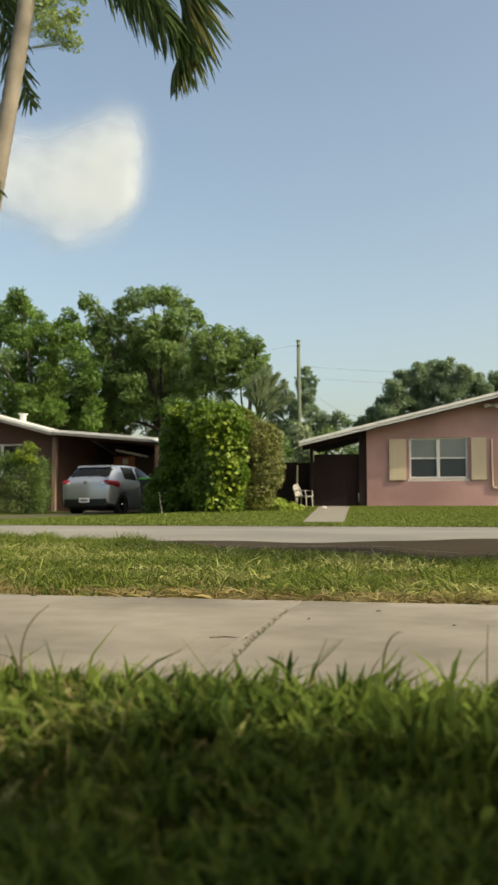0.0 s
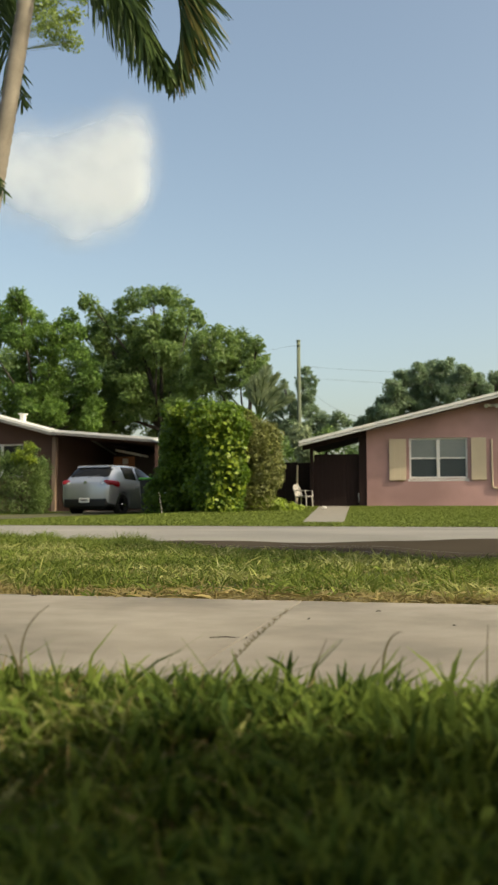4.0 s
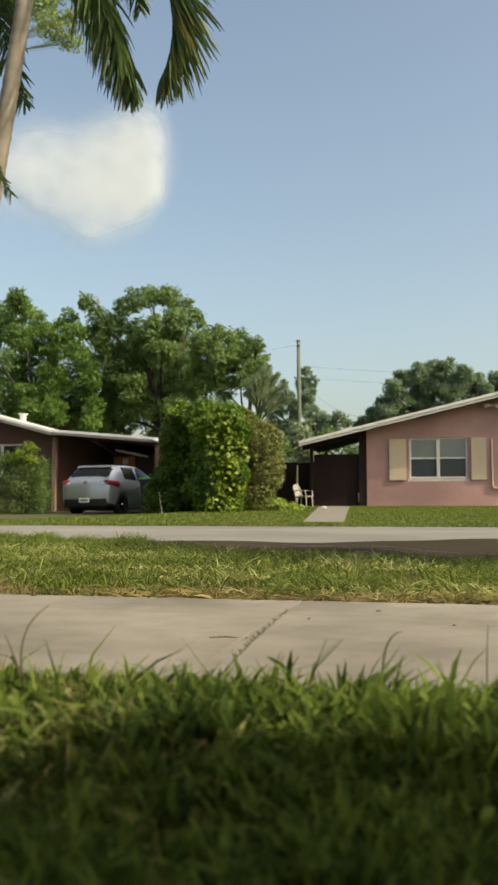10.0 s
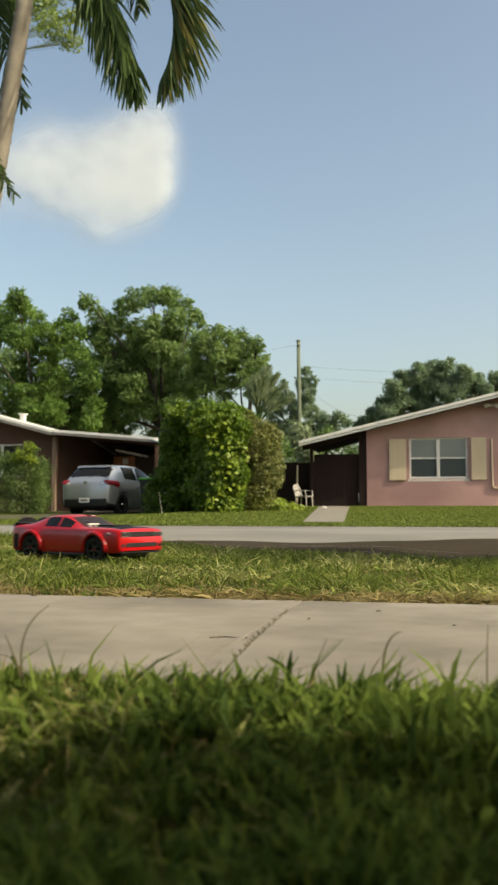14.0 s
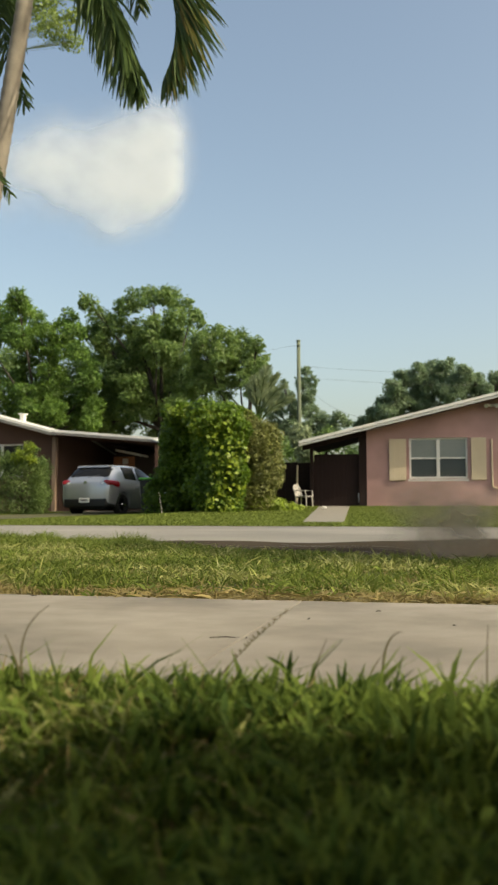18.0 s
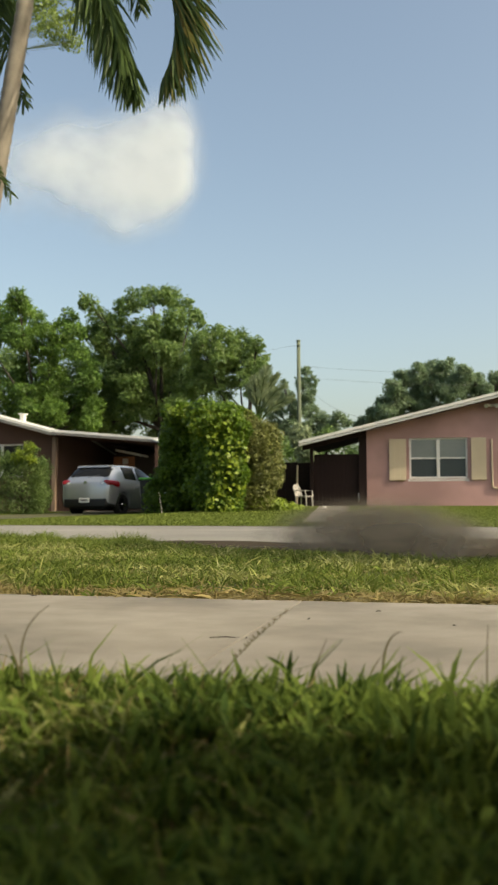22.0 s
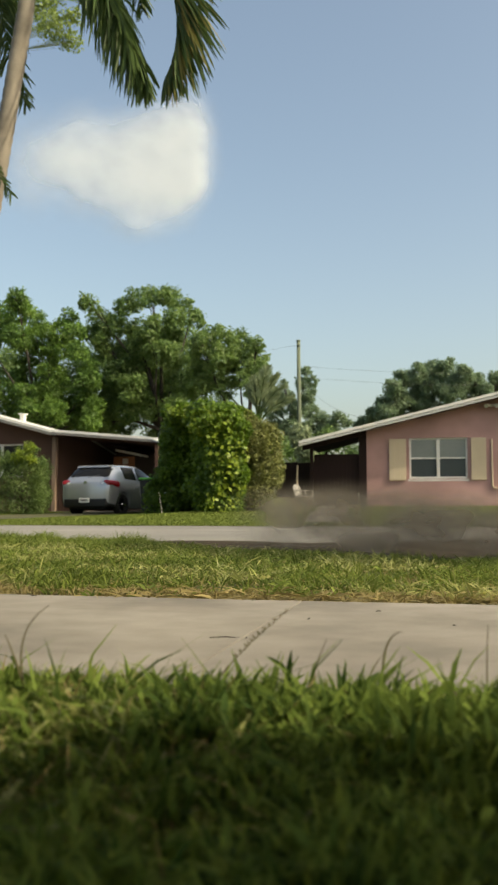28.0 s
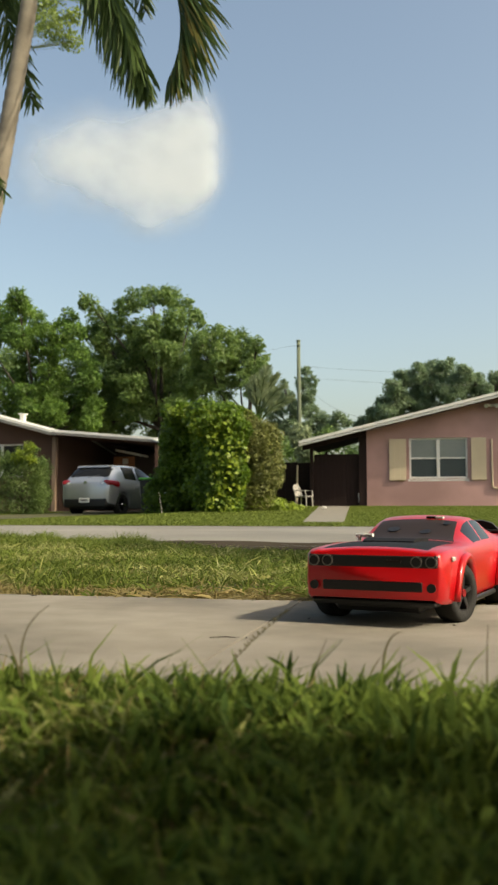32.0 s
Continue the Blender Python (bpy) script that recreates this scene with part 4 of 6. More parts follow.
    part("stem", tube([(-5.3, 33, 0.0), (-5.3, 33, 2.2)], [0.06, 0.03], 6), M_BARK, w)
    leaves("foliage", leaf_field([(-5.35, 33, 2.9, 0.45, 0.4, 0.5), (-5.1, 33, 2.3, 0.45, 0.4, 0.5)], 1500, 0.16, 71, inner=0.4), M_FROND_PALE, w)
    # unseen tree by the near kerb shades the street; low crowns added against skylight
    build_tree("broad street tree that shades the asphalt", (11.2, 2.9, -0.03), 5.0, 0.3, [(10.2, 3.1, 8.0, 2.0, 1.5, 1.2), (11.6, 2.8, 8.2, 2.0, 1.5, 1.2), (12.8, 3.0, 7.8, 2.0, 1.5, 1.1), (9.0, 3.6, 8.0, 1.3, 0.9, 0.8), (8.2, 3.9, 8.0, 0.8, 0.5, 0.5), (6.5, 3.75, 5.3, 1.8, 1.35, 0.7), (8.6, 3.65, 5.6, 2.0, 1.35, 0.8), (10.6, 3.5, 5.4, 2.0, 1.35, 0.8)], 40000, 0.34, M_TREE, 41, "", 0.2)
    # invented tree out of view, its crowns placed to darken the foreground
    build_tree("unseen low broad tree added to shade the foreground lawn", (2.8, -2.6, -0.03), 1.6, 0.3, [(0.0, -1.75, 2.3, 2.0, 1.3, 0.9), (2.0, -1.85, 2.4, 1.8, 1.35, 0.9), (-2.0, -2.0, 2.3, 1.8, 1.5, 0.9), (0.5, -3.3, 2.8, 2.2, 1.5, 1.1), (3.6, -1.8, 2.3, 1.4, 1.3, 0.85), (-0.4, -0.62, 1.45, 1.0, 0.86, 0.3), (0.9, -0.67, 1.4, 1.0, 0.86, 0.3), (2.32, -0.52, 1.5, 0.95, 0.84, 0.45), (1.62, -0.68, 1.45, 0.8, 0.68, 0.4), (0.8, -0.1, 0.75, 0.5, 0.34, 0.1), (-0.1, 0.12, 0.88, 0.6, 0.36, 0.1), (-1.6, -0.7, 1.5, 0.9, 0.9, 0.35), (-1.95, 0.5, 1.4, 0.9, 0.95, 0.55), (-0.7, 1.1, 3.7, 1.3, 1.5, 0.45), (-2.7, 1.6, 3.8, 1.6, 1.8, 0.5), (-1.0, 2.9, 4.0, 1.5, 1.3, 0.45), (-0.35, 0.3, 1.65, 1.0, 1.0, 0.34), (-0.2, 0.35, 1.25, 0.8, 0.55, 0.2)], 165000, 0.2, M_TREE, 45, "", 0.14)
    # hedge out of view, added to cast the foreground shade
    s = thing("hedge", "unseen dense green hedge added to shade the foreground lawn", "hedge")
    for k in range(6):
        part("stem", tube([(-1.6 + 0.7 * k, -0.95, -0.05), (-1.55 + 0.7 * k, -0.95, 0.9)], [0.05, 0.02], 6), M_BARK, s)
    leaves("foliage", np.concatenate([leaf_field([(0.5, -1.0, 0.75, 2.6, 0.5, 0.8)], 16000, 0.09, 43, aspect=0.7, inner=0.7, square=5),
                                      leaf_field([(1.45, -0.2, 1.2, 0.4, 0.5, 0.55), (1.45, -0.28, 0.65, 0.4, 0.45, 0.5), (1.7, -0.46, 1.65, 0.45, 0.5, 0.35), (1.5, -0.6, 1.1, 0.4, 0.4, 0.6)], 14000, 0.12, 44, aspect=0.7, inner=0.3)]), M_HEDGE, s)
    # shrub out of view on the left, added to cut skylight
    s = thing("shrub", "unseen dense green shrub added to keep skylight off the lawn", "shrub")
    part("stem", tube([(-1.9, 0.1, -0.05), (-1.85, 0.1, 0.8), (-1.8, 0.15, 1.5)], [0.05, 0.04, 0.015], 7), M_BARK, s)
    leaves("foliage", leaf_field([(-1.85, 0.1, 0.8, 0.75, 0.85, 0.85), (-1.7, 0.2, 1.6, 0.7, 0.8, 0.6), (-1.5, -0.3, 2.1, 0.7, 0.7, 0.5)], 16000, 0.11, 47, aspect=0.7, inner=0.4), M_HEDGE, s)
    # small fan of pale fronds behind the hedge
    f = thing("small_palm", "young palm with upright grey-green fronds", "palm tree")
    part("trunk", tube([(-6.38, 30.0, 0.0), (-6.33, 30.0, 3.25)], [0.1, 0.07], 8), M_PALMBARK, f)
    for k, (dx, dz) in enumerate(((-0.3, 1.35), (-0.1, 1.6), (0.12, 1.8), (0.34, 1.95), (0.56, 1.7), (0.82, 1.3), (1.0, 0.9))):
        y = 30 + 0.12 * (-1) ** k
        frond(f, [(-6.33, 30, 3.1), (-6.33 + dx * 0.2, y, 3.1 + dz * 0.45), (-6.33 + dx * 0.55, y, 3.1 + dz * 0.8), (-6.33 + dx * 1.15, y, 3.1 + dz)], 0.5, 90, 60 + k, M_FROND_PALE, wide=0.018, spread=(0.12, 0.4), sag=0.05, start=0.3)


build_greenery()


def build_palm():
    """A palm whose crown stands above the view; its parts are in the space of the crown's foot."""
    top = Vector((-8.25, 16.4, 12.0))
    palm = thing("palm_tree", "tall palm with pale ringed trunk and drooping fronds", "palm tree", at=tuple(top))
    line = [(-10.0, 16.4, -0.1), (-9.84, 16.4, 1.2), (-9.44, 16.4, 4.0), (-9.02, 16.4, 6.5), (-8.74, 16.4, 8.3), (-8.42, 16.4, 10.4), (-8.25, 16.4, 12.1)]
    pts = []
    for a, b in zip(line, line[1:]):
        for k in range(24):
            pts.append(Vector(a).lerp(Vector(b), k / 24) - top)
    pts.append(Vector(line[-1]) - top)
    part("trunk", tube(pts, [0.205 - 0.00025 * i - (0.014 if i % 3 == 0 else 0.004 * (i % 3 == 1)) for i in range(len(pts))], 14), M_PALMBARK, palm, "pale grey-tan ringed trunk", True)
    fr = {}
    fr["a"] = frond(palm, [(0, 0, 0), (1.25, -0.1, 0.15), (2.2, -0.15, -2.1), (2.85, -0.2, -3.3)], 0.98, 330, 1, M_PALM, keep=(1, 0.7), wide=0.027, spread=(0.05, 0.5), sag=0.7)
    fr["b"] = frond(palm, [(0, 0, 0.1), (2.95, 0.1, 0.55), (3.45, 0.1, -2.1), (2.82, 0.1, -3.25)], 1.22, 360, 2, M_PALM, M_PALM_TIP, keep=(0.0, 1), wide=0.027, spread=(0.15, 0.85), sag=0.5)
    fr["c"] = frond(palm, [(0, 0, 0), (-1.4, 0.3, 1.0), (-1.2, 0.4, -1.0), (-0.35, 0.5, -3.3)], 0.9, 130, 3, M_PALM, wide=0.026)
    fr["d"] = frond(palm, [(0, 0, 0), (-1.2, -0.3, 0.9), (-1.9, -0.4, -3.4), (-0.22, -0.4, -5.55)], 0.55, 150, 4, M_PALM, wide=0.024)
    fr["e"] = frond(palm, [(0, 0, 0), (-1.6, 0.6, 1.6), (-3.2, 0.8, 0.6), (-3.9, 0.9, -1.6)], 0.9, 70, 5, M_PALM)
    fr["f"] = frond(palm, [(0, 0, 0), (0.5, 1.6, 1.9), (0.9, 3.1, 1.5), (1.0, 3.8, 0.4)], 0.9, 60, 6, M_PALM)
    fr["g"] = frond(palm, [(0, 0, 0), (0.3, -1.4, 1.9), (0.4, -2.8, 1.2), (0.4, -3.6, -0.2)], 0.9, 60, 7, M_PALM)
    return palm, fr


PALM, FRONDS = build_palm()


# ---- cloud and smoke: soft lumps ----
def lump(name, at, size, material, turn=12.5, parent=None, seed=0):
    """A flattened round lump; its material thins out towards the rim."""
    bm = bmesh.new()
    bmesh.ops.create_uvsphere(bm, u_segments=24, v_segments=12, radius=1)
    bmesh.ops.delete(bm, geom=[v for v in bm.verts if v.co.y > 0.01], context="VERTS")
    me = bpy.data.meshes.new(name)
    bm.to_mesh(me)
    bm.free()
    for f in me.polygons:
        f.use_smooth = True
    me.materials.append(material)
    ob = new(name, me)
    ob.matrix_world = pose(*at, 0, 0, turn) @ Matrix.Diagonal((*size, 1))
    if parent:
        ob.parent = parent
    return ob


def build_cloud():
    """One body of vapour, swelling towards the street where its billows overlap."""
    billows = [(-352, 310, 46, 30), (-385, 318, 46, 30), (-462, 384, 44, 42), (-500, 384, 44, 40), (-478, 356, 40, 32), (-340, 380, 44, 34), (-325, 370, 40, 36), (-313, 426, 28, 24), (-290, 402, 25, 28), (-303, 378, 31, 31), (-284, 370, 17, 25), (-339, 400, 39, 27), (-372, 403, 34, 25), (-406, 402, 34, 28), (-433, 395, 34, 31), (-365, 364, 45, 28), (-405, 361, 39, 31), (-319, 348, 34, 25), (-345, 328, 37, 23), (-384, 330, 34, 23), (-312, 322, 23, 20), (-357, 303, 28, 16), (-293, 342, 17, 20), (-432, 356, 28, 28), (-292, 335, 24, 24), (-330, 308, 34, 18), (-362, 297, 32, 14)]

    def thickness(x, z):
        d = 0.0
        for bx, bz, rx, rz in billows:
            d += (0.64 if bz > 320 else 0.33) * math.exp(-0.95 * (((x - bx + 6) / (0.95 * rx)) ** 2 + ((z - bz - 3) / (1.28 * rz)) ** 2))
        p = Vector((x / 62, z / 48, 3.0))
        return d + 0.3 * noise.noise(p) * min(1.3, d) + 0.16 * noise.noise(p * 2.6) * min(1, d)
    nx, nz = 130, 90
    verts, thick = [], []
    for k in range(nz + 1):
        for i in range(nx + 1):
            x, z = -640 + 460 * i / nx, 210 + 330 * k / nz
            edge = min(1, 10 * min(i, nx - i) / nx, 10 * min(k, nz - k) / nz)
            d = thickness(x, z) * edge
            f = -720 / (0.457 * x - 0.791 * 900 + 0.407 * z) * (1 - 0.035 * (1 - math.exp(-0.6 * d)))
            verts.append((x * f, 900 * f, z * f))
            thick.append(d - 0.3 - 0.6 * (1 - edge))
    w = nx + 1
    faces = [(k * w + i, k * w + i + 1, (k + 1) * w + i + 1, (k + 1) * w + i) for k in range(nz) for i in range(nx)]
    ob = raw("cloud", verts, faces, vapour_mat("cloud_vapour", (0.445, 0.495, 0.545)), smooth=True)
    a = ob.data.attributes.new("thickness", "FLOAT", "POINT")
    a.data.foreach_set("value", thick)
    return tagged(ob, "soft white fair-weather cloud drifting across blue sky", "cloud")


CLOUD = build_cloud()
M_SMOKE = [puff_mat("tyre_smoke_%s" % "abcd"[k], (0.265, 0.235, 0.185), 0.95, 1.7, 5.7 * k + 1, threshold=0.24) for k in range(4)]


# ---- pole, cables and small things across the street ----
def build_small():
    p = thing("utility_pole", "weathered grey-green timber utility pole behind the houses", "pole")
    part("shaft", tube([(-9.48, 58, -0.1), (-9.5, 58, 6), (-9.53, 58, 11.25)], [0.16, 0.14, 0.12], 10), M_POLE, p, smooth=True)
    part("cap", tube([(-9.53, 58, 11.25), (-9.53, 58, 11.33)], [0.14, 0.13], 10), M_POLE, p)
    part("bracket", box(-9.62, -9.42, 57.8, 57.9, 10.9, 11.0, 0.01), M_POLE, p)
    part("meter_box", box(-9.63, -9.4, 57.7, 57.86, 5.0, 5.7, 0.02), M_WHITE, p, "pale box on the pole")
    for k, (a, b, sag) in enumerate((((-9.53, 58, 11.0), (-32, 59, 10.2), 0.5), ((-9.53, 58, 9.6), (16, 60, 9.3), 0.6), ((-9.53, 58, 8.9), (16, 60, 8.7), 0.7), ((-9.53, 58, 9.1), (-3.2, 33, 3.6), 0.5))):
        w = thing("cable", "thin dark overhead cable", "cable", "overhead cables")
        a, b = Vector(a), Vector(b)
        part("strand", tube([a.lerp(b, i / 10) - Vector((0, 0, sag * 4 * (i / 10) * (1 - i / 10))) for i in range(11)], 0.0055, 4), M_CABLE, w)
    # white plastic armchair by the carport post
    c = thing("garden_chair", "white moulded plastic garden armchair on the lawn", "chair", at=(-4.34, 27.3, lawn_z(-4.34, 27.3)), turn=70)
    for x, y in ((-0.24, -0.24), (0.24, -0.24), (-0.22, 0.24), (0.22, 0.24)):
        part("leg", tube([(x * 1.1, y * 1.1, 0), (x, y, 0.42)], [0.02, 0.028], 6), M_PLASTIC, c)
    part("seat", box(-0.27, 0.27, -0.26, 0.25, 0.40, 0.44, 0.015), M_PLASTIC, c)
    back = part("backrest", tube([(-0.25, 0.24, 0.44), (-0.27, 0.32, 0.74), (-0.16, 0.36, 0.88), (0.16, 0.36, 0.88), (0.27, 0.32, 0.74), (0.25, 0.24, 0.44)], 0.024, 6), M_PLASTIC, c)
    for k in range(5):
        x = -0.16 + k * 0.08
        part("slat", box(x - 0.024, x + 0.024, -0.008, 0.008, 0, 0.44, 0.004, pose(0, 0.255, 0.43, -13)), M_PLASTIC, back)
    for s in (-1, 1):
        part("armrest", tube([(s * 0.26, 0.29, 0.66), (s * 0.31, 0.05, 0.66), (s * 0.30, -0.22, 0.65), (s * 0.26, -0.26, 0.42)], 0.022, 6), M_PLASTIC, c)
    c.scale = (0.76, 0.76, 0.76)
    y = thing("stake", "thin yellow-painted stake behind the garden chair", "stake")
    part("rod", tube([(-4.72, 28.3, lawn_z(-4.7, 28.3) - 0.05), (-4.70, 28.3, 1.62)], 0.03, 6), M_CREAM, y)
    # wheelie bin with lime lid
    b = thing("wheelie_bin", "dark wheelie bin with a lime green lid", "bin", at=(-8.62, 25.6, lawn_z(-8.62, 25.6)))
    part("bin_body", prism([(-0.22, 0.06), (0.22, 0.06), (0.28, 0.98), (-0.28, 0.98)], 0.6, pose(0, 0, 0)), M_BLACK, b)
    part("lid", box(-0.31, 0.31, -0.36, 0.34, 0.985, 1.04, 0.02), M_LIMEBIN, b, "lime green lid")
    for s in (-1, 1):
        part("bin_wheel", tube([(s * 0.24 - 0.03, 0.26, 0.1), (s * 0.24 + 0.03, 0.26, 0.1)], 0.1, 12), M_RUBBER, b)
    # pale stick by the hedge
    s = thing("stake", "thin pale garden stake in front of the hedge", "stake")
    part("rod", tube([(-6.82, 21.0, lawn_z(-6.8, 21)), (-6.84, 21.0, 0.3), (-6.9, 21.02, 0.62)], [0.009, 0.008, 0.005], 6), M_GREY, s)
    r = thing("stone", "small pale stone at the edge of the path", "stone")
    bm = bmesh.new()
    bmesh.ops.create_icosphere(bm, subdivisions=2, radius=0.05)
    for v in bm.verts:
        v.co = Vector((v.co.x * 1.4, v.co.y, v.co.z * 0.7)) * (1 + 0.25 * noise.noise(v.co * 14)) + Vector((-3.35, 24.6, lawn_z(-3.3, 24.6) + 0.04))
    part("rock", bm, M_WHITE, r, smooth=True)


build_small()


# ---- vehicles ----
def spline_at(table, x):
    """Smooth run through a table of stations (x, values)."""
    xs = [r[0] for r in table]
    i = max(0, min(len(xs) - 2, next((k for k in range(len(xs) - 1) if x <= xs[k + 1]), len(xs) - 2)))
    p0, p1, p2, p3 = (table[max(0, min(len(xs) - 1, i + d))] for d in (-1, 0, 1, 2))
    h = p2[0] - p1[0]
    u = min(1, max(0, (x - p1[0]) / h))
    out = []
    for a, b, c, d in zip(p0[1:], p1[1:], p2[1:], p3[1:]):
        m1 = (c - a) / (p2[0] - p0[0]) * h
        m2 = (d - b) / (p3[0] - p1[0]) * h
        out.append((2 * u ** 3 - 3 * u * u + 1) * b + (u ** 3 - 2 * u * u + u) * m1 + (3 * u * u - 2 * u ** 3) * c + (u ** 3 - u * u) * m2)
    return out


RIBS = 12


def loft(S, spec):
    """The skin of a car as a grid: stations along it, points round each half section from sill to roof line."""
    table = spec["stations"]
    x0, x1 = table[0][0], table[-1][0]
    n = spec.get("steps", 90)
    xs, grid = [], []
    for i in range(n + 1):
        u = i / n
        x = x0 + (x1 - x0) * (0.55 * u + 0.45 * (0.5 - 0.5 * math.cos(math.pi * u)))
        w, low, belt, wr, zr = spline_at(table, x)
        wide, cut = 0.0, 0.0
        for xa in spec["axles"]:
            wide = max(wide, spec["flare"] * max(0, 1 - ((x - xa) / (spec["arch"] * 1.3)) ** 2))
            if abs(x - xa) < spec["arch"]:
                cut = max(cut, spec["wheel_r"] + math.sqrt(spec["arch"] ** 2 - (x - xa) ** 2))
        ys = w * 0.965
        sec = [(w * 0.93 + wide, low), (w * 0.985 + wide, low + 0.10 * (belt - low)), (w + wide * 0.9, low + 0.42 * (belt - low)), (w * 0.995 + wide * 0.5, low + 0.7 * (belt - low)), (w * 0.985 + wide * 0.1, belt - 0.06 * (belt - low)), (ys - 0.012, belt)]
        for k, f in ((0.12, 0.1), (0.5, 0.46), (0.86, 0.84)):
            sec.append((ys - 0.012 + (wr - ys) * f, belt + (zr - belt) * k))
        sec += [(wr * 0.93, zr - 0.012), (wr * 0.72, zr + 0.008), (wr * 0.38, zr + 0.022), (0.0, zr + 0.027)]
        for k in range(4):
            sec[k] = (sec[k][0], max(sec[k][1], min(cut + 0.012 * k, belt - 0.04 + 0.006 * k)))
        xs.append(x)
        grid.append([Vector((x, y, z)) * S for y, z in sec])
    return xs, grid


def skin(xs, grid, regions, name, sides=(1, -1)):
    """The cells of the grid that belong to one region, as one mesh."""
    bm = bmesh.new()
    seen = {}

    def vert(i, j, sgn):
        key = (i, j, sgn if j < RIBS else 1)
        if key not in seen:
            p = grid[i][j]
            seen[key] = bm.verts.new((p.x, p.y * sgn, p.z))
        return seen[key]
    for i in range(len(xs) - 1):
        for j in range(RIBS):
            if regions(0.5 * (xs[i] + xs[i + 1]), j) != name:
                continue
            for sgn in sides:
                q = [vert(i, j, sgn), vert(i + 1, j, sgn), vert(i + 1, j + 1, sgn), vert(i, j + 1, sgn)]
                bm.faces.new(q if sgn < 0 else q[::-1])
    if name == "body":
        for i in (0, len(xs) - 1):
            ring = [vert(i, j, 1) for j in range(RIBS + 1)] + [vert(i, j, -1) for j in range(RIBS - 1, -1, -1)]
            bm.faces.new(ring)
    return bm


def patch(S, corners, lift=(0, 0, 0), thick=0.012):
    """A thin plate with the given corners, set proud by lift."""
    bm = bmesh.new()
    c = [Vector(p) for p in corners]
    nrm = (c[1] - c[0]).cross(c[2] - c[1]).normalized()
    a = [bm.verts.new((p + Vector(lift)) * S) for p in c]
    b = [bm.verts.new((p + Vector(lift) + nrm * thick) * S) for p in c]
    bm.faces.new(a[::-1])
    bm.faces.new(b)
    for i in range(len(a)):
        j = (i + 1) % len(a)
        bm.faces.new((a[i], a[j], b[j], b[i]))
    return bm


def wheel(S, r, width, body, rim_m, hub_m):
    """A wheel about its own axle: tyre, five-spoke rim, hub."""
    w = new("wheel")
    w.parent = body
    prof = [(0.62 * r, -width / 2 * 0.92), (0.93 * r, -width / 2), (r, -width / 2 * 0.8), (r, width / 2 * 0.8), (0.93 * r, width / 2), (0.62 * r, width / 2 * 0.92)]
    bm = bmesh.new()
    n = 28
    rings = [[bm.verts.new(Vector((q * math.cos(2 * math.pi * k / n), y, q * math.sin(2 * math.pi * k / n))) * S) for q, y in prof] for k in range(n)]
    for k in range(n):
        a, b = rings[k], rings[(k + 1) % n]
        for i in range(len(prof)):
            j = (i + 1) % len(prof)
            bm.faces.new((a[i], a[j], b[j], b[i]))
    part("tyre", bm, M_RUBBER, w, "", True)
    bm = bmesh.new()
    for k in range(5):
        a = 2 * math.pi * k / 5
        add_box(bm, 0.1 * r * S, 0.63 * r * S, -width * 0.42 * S, width * 0.42 * S, -0.075 * r * S, 0.075 * r * S, 0, Matrix.Rotation(a, 4, "Y"))
    part("rim", bm, rim_m, w)
    bm = tube([(0, -width * 0.47 * S, 0), (0, width * 0.47 * S, 0)], 0.14 * r * S, 12)
    part("hub", bm, hub_m, w)
    return w


